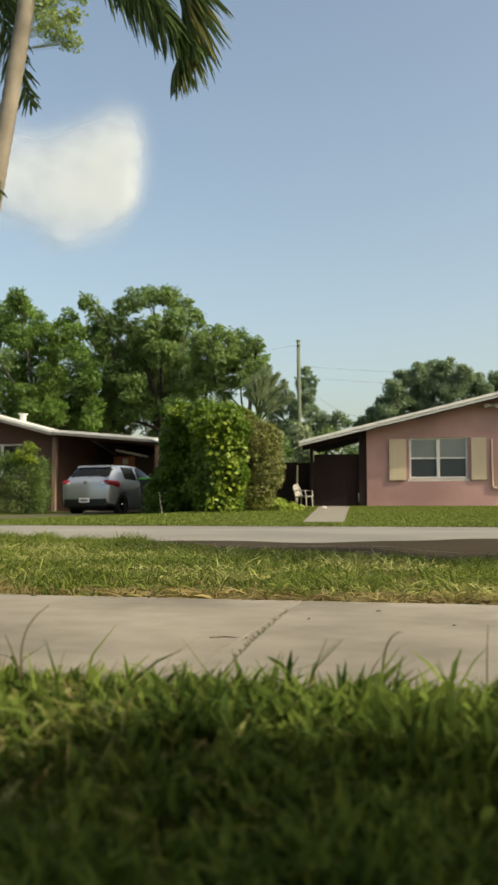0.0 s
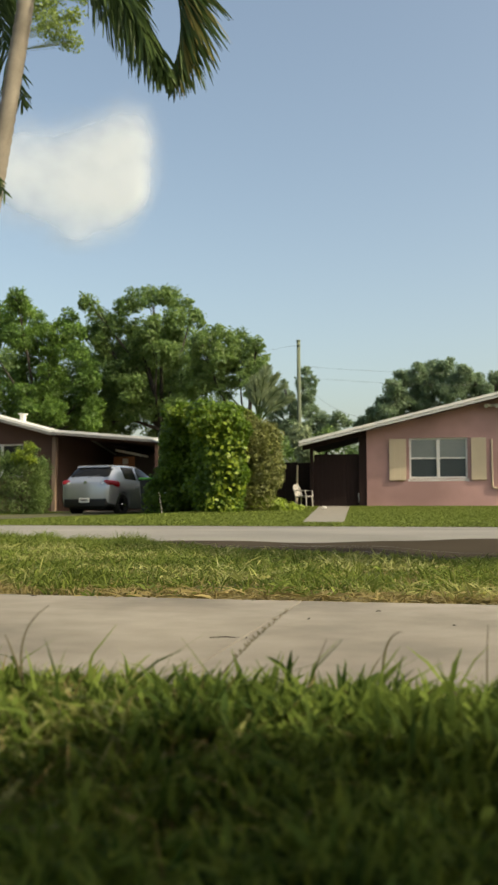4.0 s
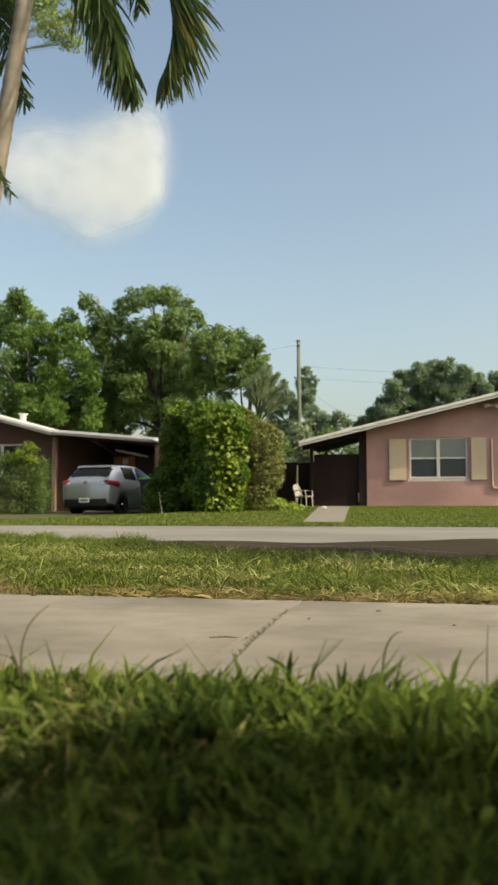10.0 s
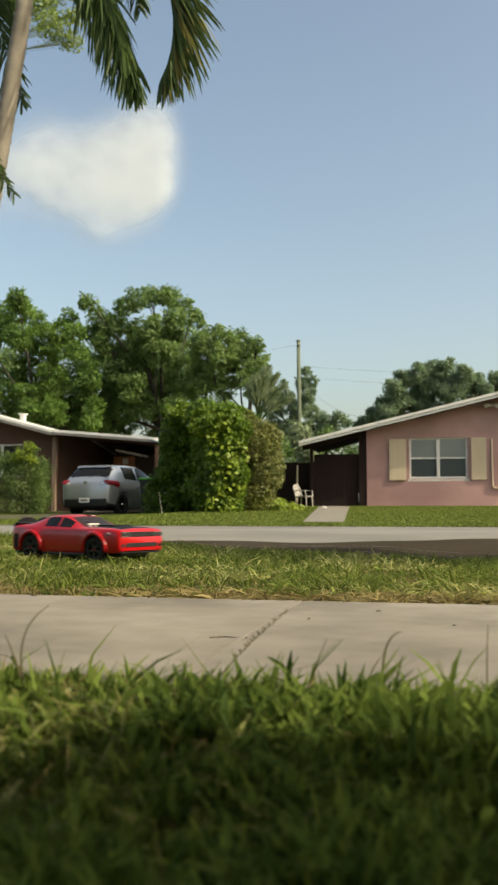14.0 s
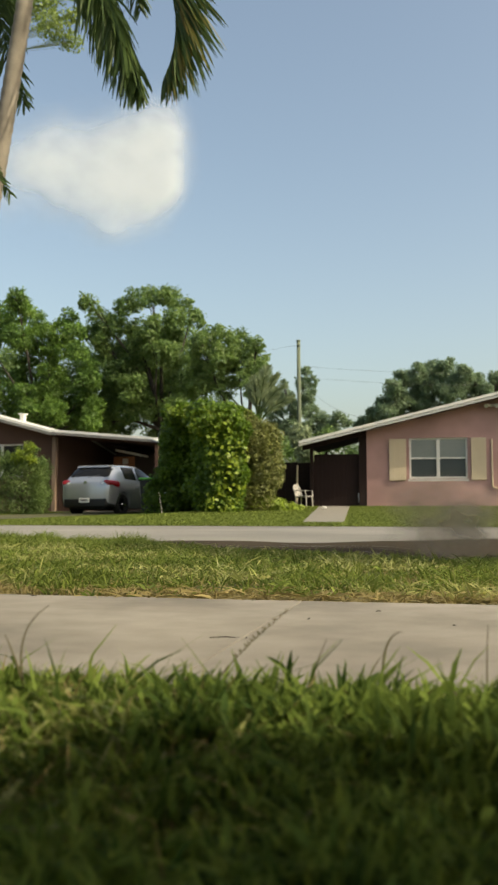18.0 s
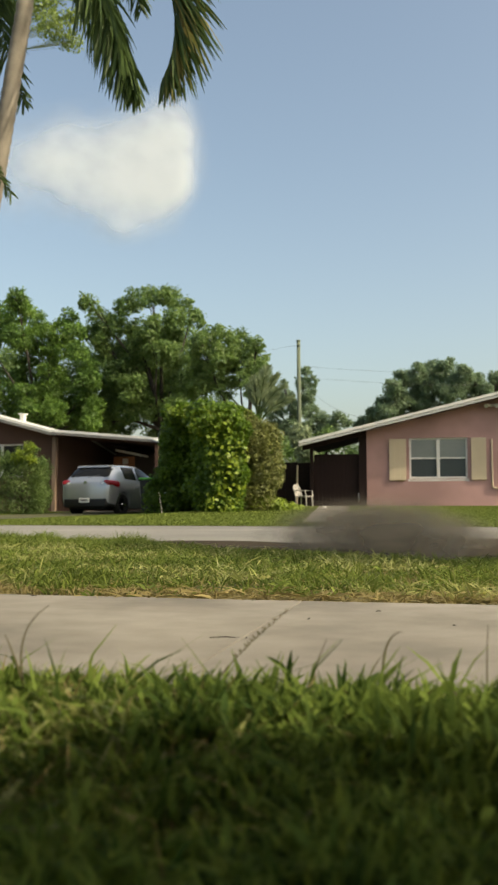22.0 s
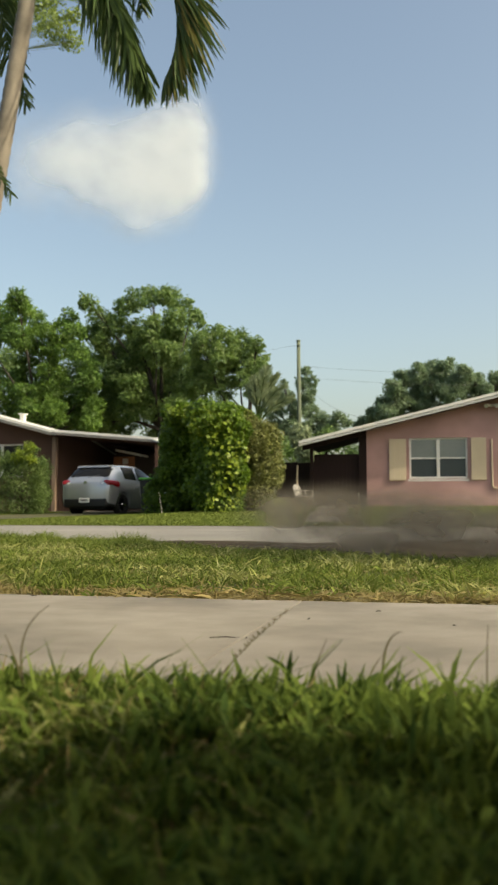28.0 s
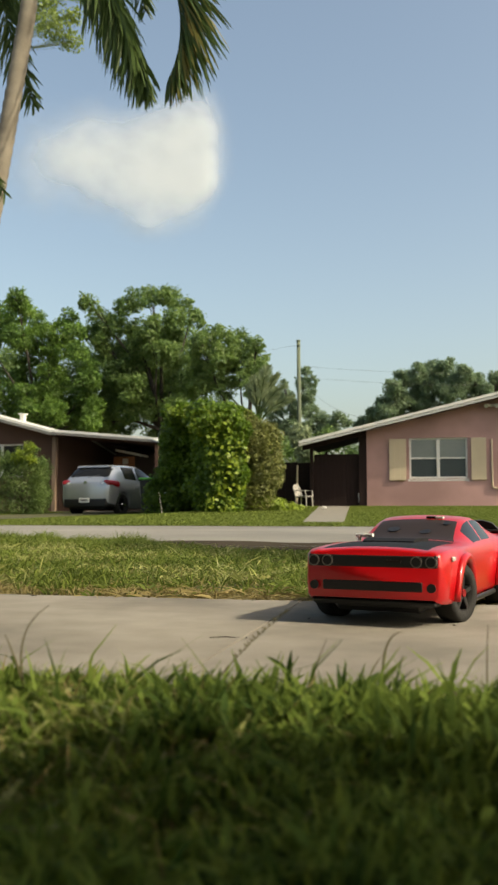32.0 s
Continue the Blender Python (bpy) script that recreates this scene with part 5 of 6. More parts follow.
def build_toy():
    """The red toy muscle car, in true proportions at about one seventh of full size."""
    S = 0.1455
    spec = dict(axles=(1.48, -1.44), arch=0.47, wheel_r=0.39, flare=0.085, stations=[
        (-2.50, 0.82, 0.33, 0.95, 0.68, 0.99), (-2.46, 0.89, 0.29, 1.00, 0.74, 1.06), (-2.3, 0.94, 0.28, 1.03, 0.77, 1.10), (-1.9, 0.965, 0.30, 1.04, 0.75, 1.12), (-1.6, 0.97, 0.28, 1.04, 0.70, 1.16), (-1.3, 0.965, 0.27, 1.03, 0.66, 1.26),
        (-0.95, 0.955, 0.27, 1.02, 0.64, 1.365), (-0.6, 0.95, 0.27, 1.01, 0.645, 1.40), (-0.15, 0.945, 0.27, 1.0, 0.64, 1.385), (0.1, 0.945, 0.27, 1.0, 0.635, 1.33), (0.6, 0.95, 0.27, 1.0, 0.69, 1.11), (0.82, 0.955, 0.27, 1.0, 0.75, 1.05),
        (1.5, 0.97, 0.28, 1.0, 0.77, 1.05), (2.1, 0.965, 0.29, 0.99, 0.77, 1.03), (2.35, 0.945, 0.31, 0.97, 0.77, 1.005), (2.46, 0.91, 0.34, 0.945, 0.75, 0.98), (2.5, 0.87, 0.365, 0.92, 0.72, 0.955)])

    def regions(x, j):
        if 0.84 < x < 2.36 and j >= 9:
            return "bonnet"
        if 0.10 < x < 0.76 and j >= 9:
            return "windscreen"
        if -1.52 < x < -1.02 and j >= 9:
            return "rear_window"
        if -0.20 < x < 0.34 and j in (6, 7):
            return "side_window"
        if -0.92 < x < -0.27 and j in (6, 7):
            return "quarter_window"
        if x < -2.42 and 3 <= j <= 6:
            return "tail_band"
        if -2.34 < x < -2.06 and j in (1, 2):
            return "side_vent"
        return "body"
    xs, grid = loft(S, spec)
    t = thing("toy_car", "glossy red radio-controlled muscle car with black bonnet", "toy car")
    part("body", skin(xs, grid, regions, "body"), M_RED, t, "glossy red moulded shell", True)
    hood = part("bonnet", skin(xs, grid, regions, "bonnet"), M_HOOD, t, "matt black bonnet", True)
    part("windscreen", skin(xs, grid, regions, "windscreen"), M_SMOKEGLASS, t, "scuffed smoky windscreen", True)
    part("rear_window", skin(xs, grid, regions, "rear_window"), M_SMOKEGLASS, t, "smoky rear window", True)
    for s in (1, -1):
        part("side_window", skin(xs, grid, regions, "side_window", (s,)), M_TINT, t, "dark side window", True)
        part("quarter_window", skin(xs, grid, regions, "quarter_window", (s,)), M_TINT, t, "dark quarter window", True)
        part("tail_corner", skin(xs, grid, regions, "tail_band", (s,)), M_BLACK, t, "black tail corner", True)
        part("side_vent", skin(xs, grid, regions, "side_vent", (s,)), M_HOOD, t, "black vent behind the rear wheel", True)
    part("chassis", box(-2.2 * S, 2.25 * S, -0.62 * S, 0.62 * S, 0.17 * S, 0.62 * S, 0.01), M_BLACK, t, "black chassis under the shell")
    part("front_lip", box(2.1 * S, 2.47 * S, -0.84 * S, 0.84 * S, 0.275 * S, 0.355 * S, 0.004), M_BLACK, t, "black front lip")
    for s in (-1, 1):
        part("side_skirt", box(-0.95 * S, 0.98 * S, s * 0.90 * S, s * 0.955 * S, 0.19 * S, 0.27 * S, 0.003), M_BLACK, t)
    for x0, r in ((1.48, 0.50), (-1.44, 0.51)):
        for s in (-1, 1):
            pts = [((x0 + r * math.cos(a)) * S, s * (0.985 + 0.03 * math.sin(a)) * S, (0.39 + r * 0.98 * math.sin(a)) * S) for a in (radians(-8 + 196 * k / 14) for k in range(15))]
            part("fender_flare", tube(pts, 0.062 * S, 6), M_RED, t, "bolt-on red wheel arch flare", True)
            part("wheel_well", box((x0 - 0.44) * S, (x0 + 0.44) * S, s * 0.45 * S, s * 0.68 * S, 0.36 * S, 0.86 * S, 0.003), M_HOOD, t)
    part("scoop", prism([(0.95, 1.06), (1.75, 1.06), (1.75, 1.082), (1.6, 1.118), (0.95, 1.10)], 0.72 * S, Matrix.Diagonal((S, 1, S, 1))), M_HOOD, hood, "raised air scoop")
    for x, y, r in ((0.98, -0.66, 1.0), (1.06, -0.52, 0.7)):
        pin = part("body_pin", tube([(x * S, y * S, 1.05 * S), (x * S, y * S, 1.15 * S)], 0.03 * S * r, 8), M_WHITE, hood, "pale body pin")
        part("pin_clip", tube([((x - 0.05) * S, (y - 0.07) * S, 1.13 * S), ((x + 0.03) * S, (y + 0.1) * S, 1.14 * S)], 0.028 * S, 6), M_WHITE, hood)
    # nose: dark band with four ringed lamps, lower grille, fog openings
    part("grille", box(2.43 * S, 2.512 * S, -0.875 * S, 0.875 * S, 0.76 * S, 0.93 * S, 0.003), M_BLACK, t, "black grille band")
    for y in (-0.79, -0.60, 0.60, 0.79):
        lampp = part("headlight", tube([(2.47 * S, y * S, 0.845 * S), (2.522 * S, y * S, 0.845 * S)], 0.076 * S, 18), M_RING, t, "ringed round headlight")
        part("lamp_core", tube([(2.515 * S, y * S, 0.845 * S), (2.527 * S, y * S, 0.845 * S)], 0.060 * S, 16), M_BLACK, lampp)
    part("badge", box(2.51 * S, 2.525 * S, 0.20 * S, 0.40 * S, 0.835 * S, 0.865 * S), M_SMOKEGLASS, t)
    part("lower_grille", box(2.46 * S, 2.512 * S, -0.68 * S, 0.68 * S, 0.455 * S, 0.60 * S, 0.003), M_BLACK, t, "black lower grille")
    for s in (-1, 1):
        part("fog_opening", tube([(2.40 * S, s * 0.785 * S, 0.52 * S), (2.525 * S, s * 0.79 * S, 0.52 * S)], 0.06 * S, 12), M_BLACK, t)
        part("corner_lamp", box(1.98 * S, 2.12 * S, s * 0.95 * S, s * 0.99 * S, 0.84 * S, 0.90 * S, 0.002), M_LENS, t)
    for k, (y, z, r) in enumerate(((-0.30, 1.19, 0.10), (0.20, 1.16, 0.09), (0.46, 1.28, 0.06))):
        x = 0.1 + 0.5 * (1.33 - z) / 0.22
        up, ring = 0.36 * r, [radians(45 * q) for q in range(8)]
        part("sticker", patch(S, [Vector((x - 2.27 * up * math.sin(a), y + r * math.cos(a), z + 0.018 + up * math.sin(a))) for a in ring], (0.008, 0, 0.008), 0.004), M_BLACK, t, "round black hole patch")
    part("roof_sticker", box(-0.08 * S, 0.05 * S, 0.10 * S, 0.24 * S, 1.375 * S, 1.41 * S, 0.001), M_TINT, t, "dark sticker on the roof edge")
    part("roof_sticker", box(-0.08 * S, 0.05 * S, 0.25 * S, 0.36 * S, 1.37 * S, 1.405 * S, 0.001), M_WHITE, t)
    # tail: dark lamp band, spoiler with two humps, dark diffuser
    part("tail_band", box(-2.515 * S, -2.34 * S, -0.83 * S, 0.83 * S, 0.68 * S, 1.12 * S, 0.006), M_BLACK, t, "black tail lamp band")
    for s in (-1, 1):
        part("tail_light", box(-2.535 * S, -2.50 * S, s * 0.16 * S, s * 0.70 * S, 0.83 * S, 0.92 * S, 0.002), M_SMOKEGLASS, t, "dark smoked tail light")
    part("boot_panel", box(-2.46 * S, -1.80 * S, -0.66 * S, 0.66 * S, 1.115 * S, 1.14 * S, 0.003), M_BLACK, t, "black boot lid")
    sp = part("spoiler", box(-2.48 * S, -2.20 * S, -0.80 * S, 0.80 * S, 1.12 * S, 1.17 * S, 0.003), M_BLACK, t, "black rear spoiler")
    for s in (-1, 1):
        bm = prism([(-0.38, -0.06), (0.38, -0.06), (0.38, 0.10), (0.27, 0.22), (0.11, 0.265), (-0.11, 0.265), (-0.27, 0.22), (-0.38, 0.10)], 0.06, pose(0, 0, 0))
        bmesh.ops.transform(bm, verts=bm.verts, matrix=Matrix.Diagonal((S, S, S, 1)) @ pose(-2.38, s * 0.39, 1.07, 14, 0, 90))
        part("spoiler_hump", bm, M_BLACK, sp)
    part("diffuser", box(-2.49 * S, -2.25 * S, -0.74 * S, 0.74 * S, 0.19 * S, 0.30 * S, 0.004), M_BLACK, t, "black lip under the rear bumper")
    part("tow_opening", box(-2.512 * S, -2.46 * S, 0.06 * S, 0.22 * S, 0.36 * S, 0.52 * S, 0.003), M_BLACK, t, "black opening in the rear bumper")
    wheels = []
    for x, y in ((1.48, 0.85), (1.48, -0.85), (-1.44, 0.87), (-1.44, -0.87)):
        w = wheel(S, 0.39, 0.30, t, M_BLACK, M_REDLAMP)
        w.location = (x * S, y * S, 0.39 * S)
        wheels.append(w)
    return t, wheels


TOY, TOY_WHEELS = build_toy()


def build_hatchback():
    spec = dict(axles=(1.265, -1.305), arch=0.36, wheel_r=0.305, flare=0.03, stations=[
        (-2.04, 0.62, 0.40, 0.76, 0.50, 0.80), (-2.02, 0.76, 0.32, 0.86, 0.62, 0.90), (-1.97, 0.81, 0.28, 0.93, 0.66, 0.98), (-1.88, 0.845, 0.25, 0.985, 0.665, 1.06), (-1.74, 0.86, 0.23, 1.02, 0.64, 1.22), (-1.58, 0.865, 0.21, 1.03, 0.615, 1.37), (-1.46, 0.865, 0.21, 1.03, 0.605, 1.435),
        (-1.1, 0.865, 0.20, 1.01, 0.61, 1.475), (-0.5, 0.865, 0.20, 0.98, 0.615, 1.49), (0.0, 0.865, 0.20, 0.95, 0.60, 1.455), (0.4, 0.865, 0.20, 0.93, 0.57, 1.34), (0.95, 0.86, 0.20, 0.91, 0.60, 1.05), (1.2, 0.855, 0.20, 0.90, 0.66, 0.95), (1.7, 0.80, 0.22, 0.82, 0.60, 0.86), (1.95, 0.68, 0.28, 0.70, 0.50, 0.73), (2.03, 0.45, 0.38, 0.58, 0.35, 0.60)])

    def regions(x, j):
        if -1.83 < x < -1.52 and j >= (9 if x < -1.79 or x > -1.56 else 8):
            return "rear_window"
        if 0.28 < x < 0.98 and j >= 8:
            return "windscreen"
        if -0.36 < x < 0.42 and j in (6, 7):
            return "side_window"
        if -1.12 < x < -0.44 and j in (6, 7):
            return "rear_side_window"
        if x < -1.72 and j < 1:
            return "rear_bumper"
        return "body"
    xs, grid = loft(1.0, spec)
    t = thing("car", "silver compact hatchback parked at the carport", "car")
    part("body", skin(xs, grid, regions, "body"), M_SILVER, t, "silver painted body", True)
    part("rear_window", skin(xs, grid, regions, "rear_window"), M_TINT, t, "dark curved rear window", True)
    part("windscreen", skin(xs, grid, regions, "windscreen"), M_TINT, t, "dark windscreen", True)
    for s in (1, -1):
        part("side_window", skin(xs, grid, regions, "side_window", (s,)), M_TINT, t, "dark front side window", True)
        part("rear_side_window", skin(xs, grid, regions, "rear_side_window", (s,)), M_TINT, t, "dark rear side window", True)
    part("rear_bumper", skin(xs, grid, regions, "rear_bumper"), M_BLACK, t, "black lower rear bumper", True)
    part("roof_spoiler", prism([(-1.62, 1.405), (-1.40, 1.455), (-1.40, 1.48), (-1.60, 1.445)], 1.06, pose(0, 0, 0)), M_SILVER, t, "silver roof lip over the rear window")
    part("antenna", tube([(-1.25, 0, 1.47), (-1.42, 0, 1.60)], [0.012, 0.005], 6), M_BLACK, t)
    part("underbody", box(-1.9, 1.9, -0.6, 0.6, 0.17, 0.5, 0.02), M_BLACK, t)
    part("bumper_strip", box(-2.062, -1.85, -0.74, 0.74, 0.22, 0.50, 0.05), M_BLACK, t, "black plate recess in the bumper")
    part("number_plate", box(-2.082, -2.062, -0.17, 0.17, 0.36, 0.50, 0.004), M_WHITE, t, "pale number plate")
    part("plate_bar", box(-2.088, -2.0825, -0.12, 0.12, 0.41, 0.455), M_CABLE, t)
    part("badge", tube([(-2.02, 0, 0.93), (-1.985, 0, 0.93)], 0.06, 14), M_CHROME, t)
    part("wiper", tube([(-1.86, 0.0, 1.10), (-1.80, -0.35, 1.17)], 0.012, 6), M_BLACK, t)
    for s in (-1, 1):
        lampp = part("tail_light", box(-0.12, 0.36, -0.17, 0.17, -0.085, 0.085, 0.05, pose(-1.875, s * 0.675, 0.93, 0, 6, s * 18)), M_REDLAMP, t, "red wrap-round tail light")
        part("tail_light_core", box(-2.015, -1.99, s * 0.54, s * 0.63, 0.90, 0.94, 0.008), M_LENS, lampp, "pale reversing lamp")
        part("mirror", box(0.62, 0.80, s * 0.87, s * 1.03, 0.96, 1.09, 0.03), M_SILVER, t)
        for x in (-0.62, 0.28):
            part("door_handle", box(x, x + 0.17, s * 0.855, s * 0.895, 0.80, 0.83, 0.01), M_SILVER, t)
        part("headlight", box(1.62, 1.85, s * 0.60, s * 0.74, 0.62, 0.76, 0.03), M_LENS, t)
    for x, y in ((1.265, 0.75), (1.265, -0.75), (-1.305, 0.75), (-1.305, -0.75)):
        w = wheel(1.0, 0.305, 0.2, t, M_CHROME, M_CHROME)
        w.location = (x, y, 0.305)
    t.matrix_world = pose(-9.98, 26.65, 0.06, 0, 0, 79.5)
    # parking apron under the car
    pad = box(-11.9, -8.9, 16.2, 28.4, -0.15, 0.06, 0.0)
    for v in pad.verts:
        v.co.z += (lawn_z(-10, v.co.y) - 0.06 + 0.0) if v.co.y < 20 else -0.0
    tagged(link("driveway", pad, M_PATH), "pale concrete driveway before the carport", "driveway", kind="structure")


build_hatchback()


# ---- sidewalk, path and grass ----
def build_paving():
    pav = tagged(raw("pavement", [(-40, WALK_NEAR, -0.1), (40, WALK_NEAR, -0.1), (40, WALK_FAR, -0.1), (-40, WALK_FAR, -0.1), (-40, WALK_NEAR, -0.004), (40, WALK_NEAR, -0.004), (40, WALK_FAR, -0.004), (-40, WALK_FAR, -0.004)],
                        [(0, 3, 2, 1), (4, 5, 6, 7), (0, 1, 5, 4), (1, 2, 6, 5), (2, 3, 7, 6), (3, 0, 4, 7)], M_SOIL), "pale weathered concrete sidewalk of cast slabs", "pavement", kind="structure")
    w = 1.5
    bm = box(0.0025, w - 0.0025, WALK_NEAR, WALK_FAR, -0.09, 0.0)
    bmesh.ops.subdivide_edges(bm, edges=[e for e in bm.edges if e.calc_length() > 1.0], cuts=10, use_grid_fill=True)
    for v in bm.verts:
        if v.co.y > WALK_FAR - 0.01 or v.co.y < WALK_NEAR + 0.01:
            v.co.y += 0.012 * noise.noise(Vector((v.co.x * 9, v.co.y, 3)))
    first = part("slab", bm, M_CONC, pav)
    first.location.x = -0.352
    for k in range(-20, 21):
        if k:
            s = new("slab", first.data)
            s.parent = pav
            s.location.x = -0.352 + k * w
            s.location.z = 0.0
    path = tagged(new("garden_path"), "pale concrete path to the pink house", "path", kind="structure")
    n = 9
    for k in range(n):
        ya, yb = 14.9 + 13.0 * k / n, 14.9 + 13.0 * (k + 1) / n - 0.02
        bm = bmesh.new()
        c = []
        for y in (ya, yb):
            u = (y - 14.9) / 13.2
            xc = -2.05 - 1.45 * u
            for s in (-1, 1):
                c.append((xc + s * (0.34 + 0.13 * u), y, lawn_z(xc, y) + 0.012))
        lo = [bm.verts.new((x, y, z - 0.08)) for x, y, z in (c[0], c[1], c[3], c[2])]
        hi = [bm.verts.new(p) for p in (c[0], c[1], c[3], c[2])]
        bm.faces.new(lo[::-1])
        bm.faces.new(hi)
        for i in range(4):
            bm.faces.new((lo[i], lo[(i + 1) % 4], hi[(i + 1) % 4], hi[i]))
        part("slab", bm, M_PATH, path)


build_paving()


def blades(name, xy, h, width, lean, material, label, seed, curl=0.5):
    """Grass blades of two bends each, rooted at the given places."""
    rng = np.random.default_rng(seed)
    n = len(xy)
    z = np.array([ground_z(x, y) for x, y in xy]) - 0.004
    root = np.column_stack([xy, z])
    a = rng.uniform(0, 2 * np.pi, n)
    d = np.column_stack([np.cos(a), np.sin(a), np.zeros(n)])
    b = rng.uniform(0, 2 * np.pi, n)
    side = np.column_stack([np.cos(b), np.sin(b), np.zeros(n)]) * (width * rng.uniform(0.6, 1.3, n))[:, None] * 0.5
    ln = lean * rng.uniform(0.1, 1.0, n)
    up = np.array([0, 0, 1.0])
    mid = root + up * (h * 0.55)[:, None] + d * (h * ln * 0.35)[:, None]
    top = root + up * (h * (1 - curl * ln * 0.55))[:, None] + d * (h * ln * 1.05)[:, None]
    rows = np.stack([np.stack([p - side * f, p + side * f], 1) for p, f in ((root, 1), (mid, 0.85), (top, 0.12))], 1)
    return tagged(ribbons(name, rows, material), label, "grass", kind="stuff")


def tufts(name, xy, per, length, width, material, label, seed, rise=(0.5, 1.0), arch=1.0, reach=1.0):
    """Rosettes of long blades that rise from one root and arch over outwards."""
    rng = np.random.default_rng(seed)
    n = len(xy) * per
    root = np.repeat(np.asarray(xy, float), per, 0) + rng.normal(size=(n, 2)) * 0.008
    z = np.repeat([ground_z(x, y) for x, y in xy], per) - 0.004
    root = np.column_stack([root, z])
    a = rng.uniform(0, 2 * np.pi, n)
    d = np.column_stack([np.cos(a), np.sin(a), np.zeros(n)])
    ln = length * rng.uniform(0.45, 1.2, n) * np.repeat(rng.uniform(0.55, 1.25, len(xy)), per)
    up, out, bend = rng.uniform(*rise, n), reach * rng.uniform(0.25, 1.0, n), arch * rng.uniform(0.45, 1.3, n)
    side = np.column_stack([-np.sin(a), np.cos(a), rng.normal(size=n) * 0.7]) * (width * rng.uniform(0.6, 1.3, n))[:, None] * 0.5
    rows = []
    for u, f in ((0, 0.8), (0.35, 1), (0.7, 0.8), (1, 0.08)):
        p = root + d * (ln * out * u ** 1.4)[:, None]
        p[:, 2] += np.maximum(ln * up * (u - 0.62 * bend * u * u), 0.002)
        rows.append(np.stack([p - side * f, p + side * f], 1))
    return tagged(ribbons(name, np.stack(rows, 1), material), label, "grass", kind="stuff")


def scatter(n, x0, x1, y0, y1, seed, clump=0.0, scale=6.0):
    rng = np.random.default_rng(seed)
    p = np.column_stack([rng.uniform(x0, x1, n), rng.uniform(y0, y1, n)])
    if clump:
        k = np.array([noise.noise(Vector((x * scale, y * scale, seed))) for x, y in p])
        p = p[k + rng.uniform(-1, 1, n) * (1 - clump) > -0.15]
    return p


def build_grass():
    rng = np.random.default_rng(2)
    # foreground lawn, up to the sidewalk
    p = scatter(70000, -0.85, 0.75, 0.12, WALK_NEAR + 0.015, 1, 0.55, 9)
    blades("foreground_grass", p, rng.uniform(0.028, 0.056, len(p)), 0.0055, 1.8, M_LUSH, "lush green broad-bladed lawn grass", 5)
    p = scatter(13000, -0.85, 0.75, 0.12, WALK_NEAR + 0.01, 51, 0.5, 7)
    left = np.clip((-0.12 - p[:, 0]) / 0.2, 0, 1)
    pick = np.random.default_rng(52).random(len(p)) < 0.55 + 0.42 * left
    # paler blades beyond the shade line put the sunlit band into colour
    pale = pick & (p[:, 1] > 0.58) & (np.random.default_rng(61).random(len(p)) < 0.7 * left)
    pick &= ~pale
    tufts("foreground_grass", p[pale], 7, 0.07, 0.006, M_GRASS_PALE, "blades coloured paler as if sunlit, bent over the lawn", 62, (0.4, 0.85), 1.0, 1.15)
    tufts("foreground_grass", p[pick], 7, 0.066, 0.006, M_LUSH, "broad lawn blades bent over in all directions", 53, (0.3, 0.7), 1.0, 1.2)
    tufts("foreground_grass", p[~pick & ~pale], 7, 0.062, 0.006, M_LUSH, "broad upright lawn blades", 54, (0.65, 1.0), 0.55, 0.6)
    p = scatter(4600, -0.85, 0.75, 0.74, WALK_NEAR + 0.02, 57, 0.4, 8)
    p = p[np.random.default_rng(59).random(len(p)) < np.clip(0.85 + 2.4 * (p[:, 0] + 0.12), 0.2, 1)]
    tufts("foreground_grass", p, 5, 0.082, 0.0052, M_LUSH, "tall leaning blades along the sidewalk's edge", 58, (0.7, 1.0), 0.75, 0.7)
    # yellowed blades, also laid here to brighten the sunlit band
    tufts("foreground_grass", scatter(5200, -0.85, -0.02, 0.62, WALK_NEAR + 0.01, 55, 0.5, 6), 4, 0.062, 0.005, M_GRASS_PALE, "pale yellowed blades that also brighten the lawn's sunlit band", 56, (0.3, 0.7), 1.0, 1.2)
    p = scatter(9000, -1.0, 1.0, 0.12, WALK_NEAR + 0.02, 3, 0.7, 5)
    # dry blades thinned out in the shaded part to keep it dark
    p = p[np.random.default_rng(29).random(len(p)) < np.clip((p[:, 1] - 0.5) / 0.25 - 1.2 * np.clip(p[:, 0] + 0.2, 0, 0.5), 0.04, 1)]
    blades("foreground_grass", p, rng.uniform(0.02, 0.06, len(p)), 0.0045, 1.6, M_GRASS_DRY, "dry straw-coloured blades in the lawn", 7)
    p = scatter(110, -0.8, 0.7, 0.7, WALK_NEAR + 0.03, 4)
    blades("foreground_grass", p, rng.uniform(0.07, 0.105, len(p)), 0.005, 1.1, M_LUSH, "tall loose blades at the sidewalk's edge", 9)
    p = scatter(52000, -6, 6, -5, WALK_NEAR, 6)
    p = p[(p[:, 1] < 0.12) | (p[:, 0] < -0.84) | (p[:, 0] > 0.74)]
    blades("foreground_grass", p, rng.uniform(0.03, 0.06, len(p)), 0.012, 1.0, M_LUSH, "green lawn grass", 11)
    q = np.random.default_rng(31).normal(size=(70, 2)) * (0.045, 0.03) + (-0.33, 0.80)
    blades("foreground_grass", q, rng.uniform(0.05, 0.085, len(q)), 0.005, 2.2, M_GRASS_PALE, "tuft of pale straw in the lawn", 23, curl=1.2)
    r = np.random.default_rng(33)
    q = r.normal(size=(520, 2)) * (0.08, 0.05) + (-0.17, 0.80)
    blades("foreground_grass", q, r.uniform(0.02, 0.055, len(q)), 0.004, 2.4, M_GRASS_DRY, "withered straw patch in the lawn", 27, curl=1.0)
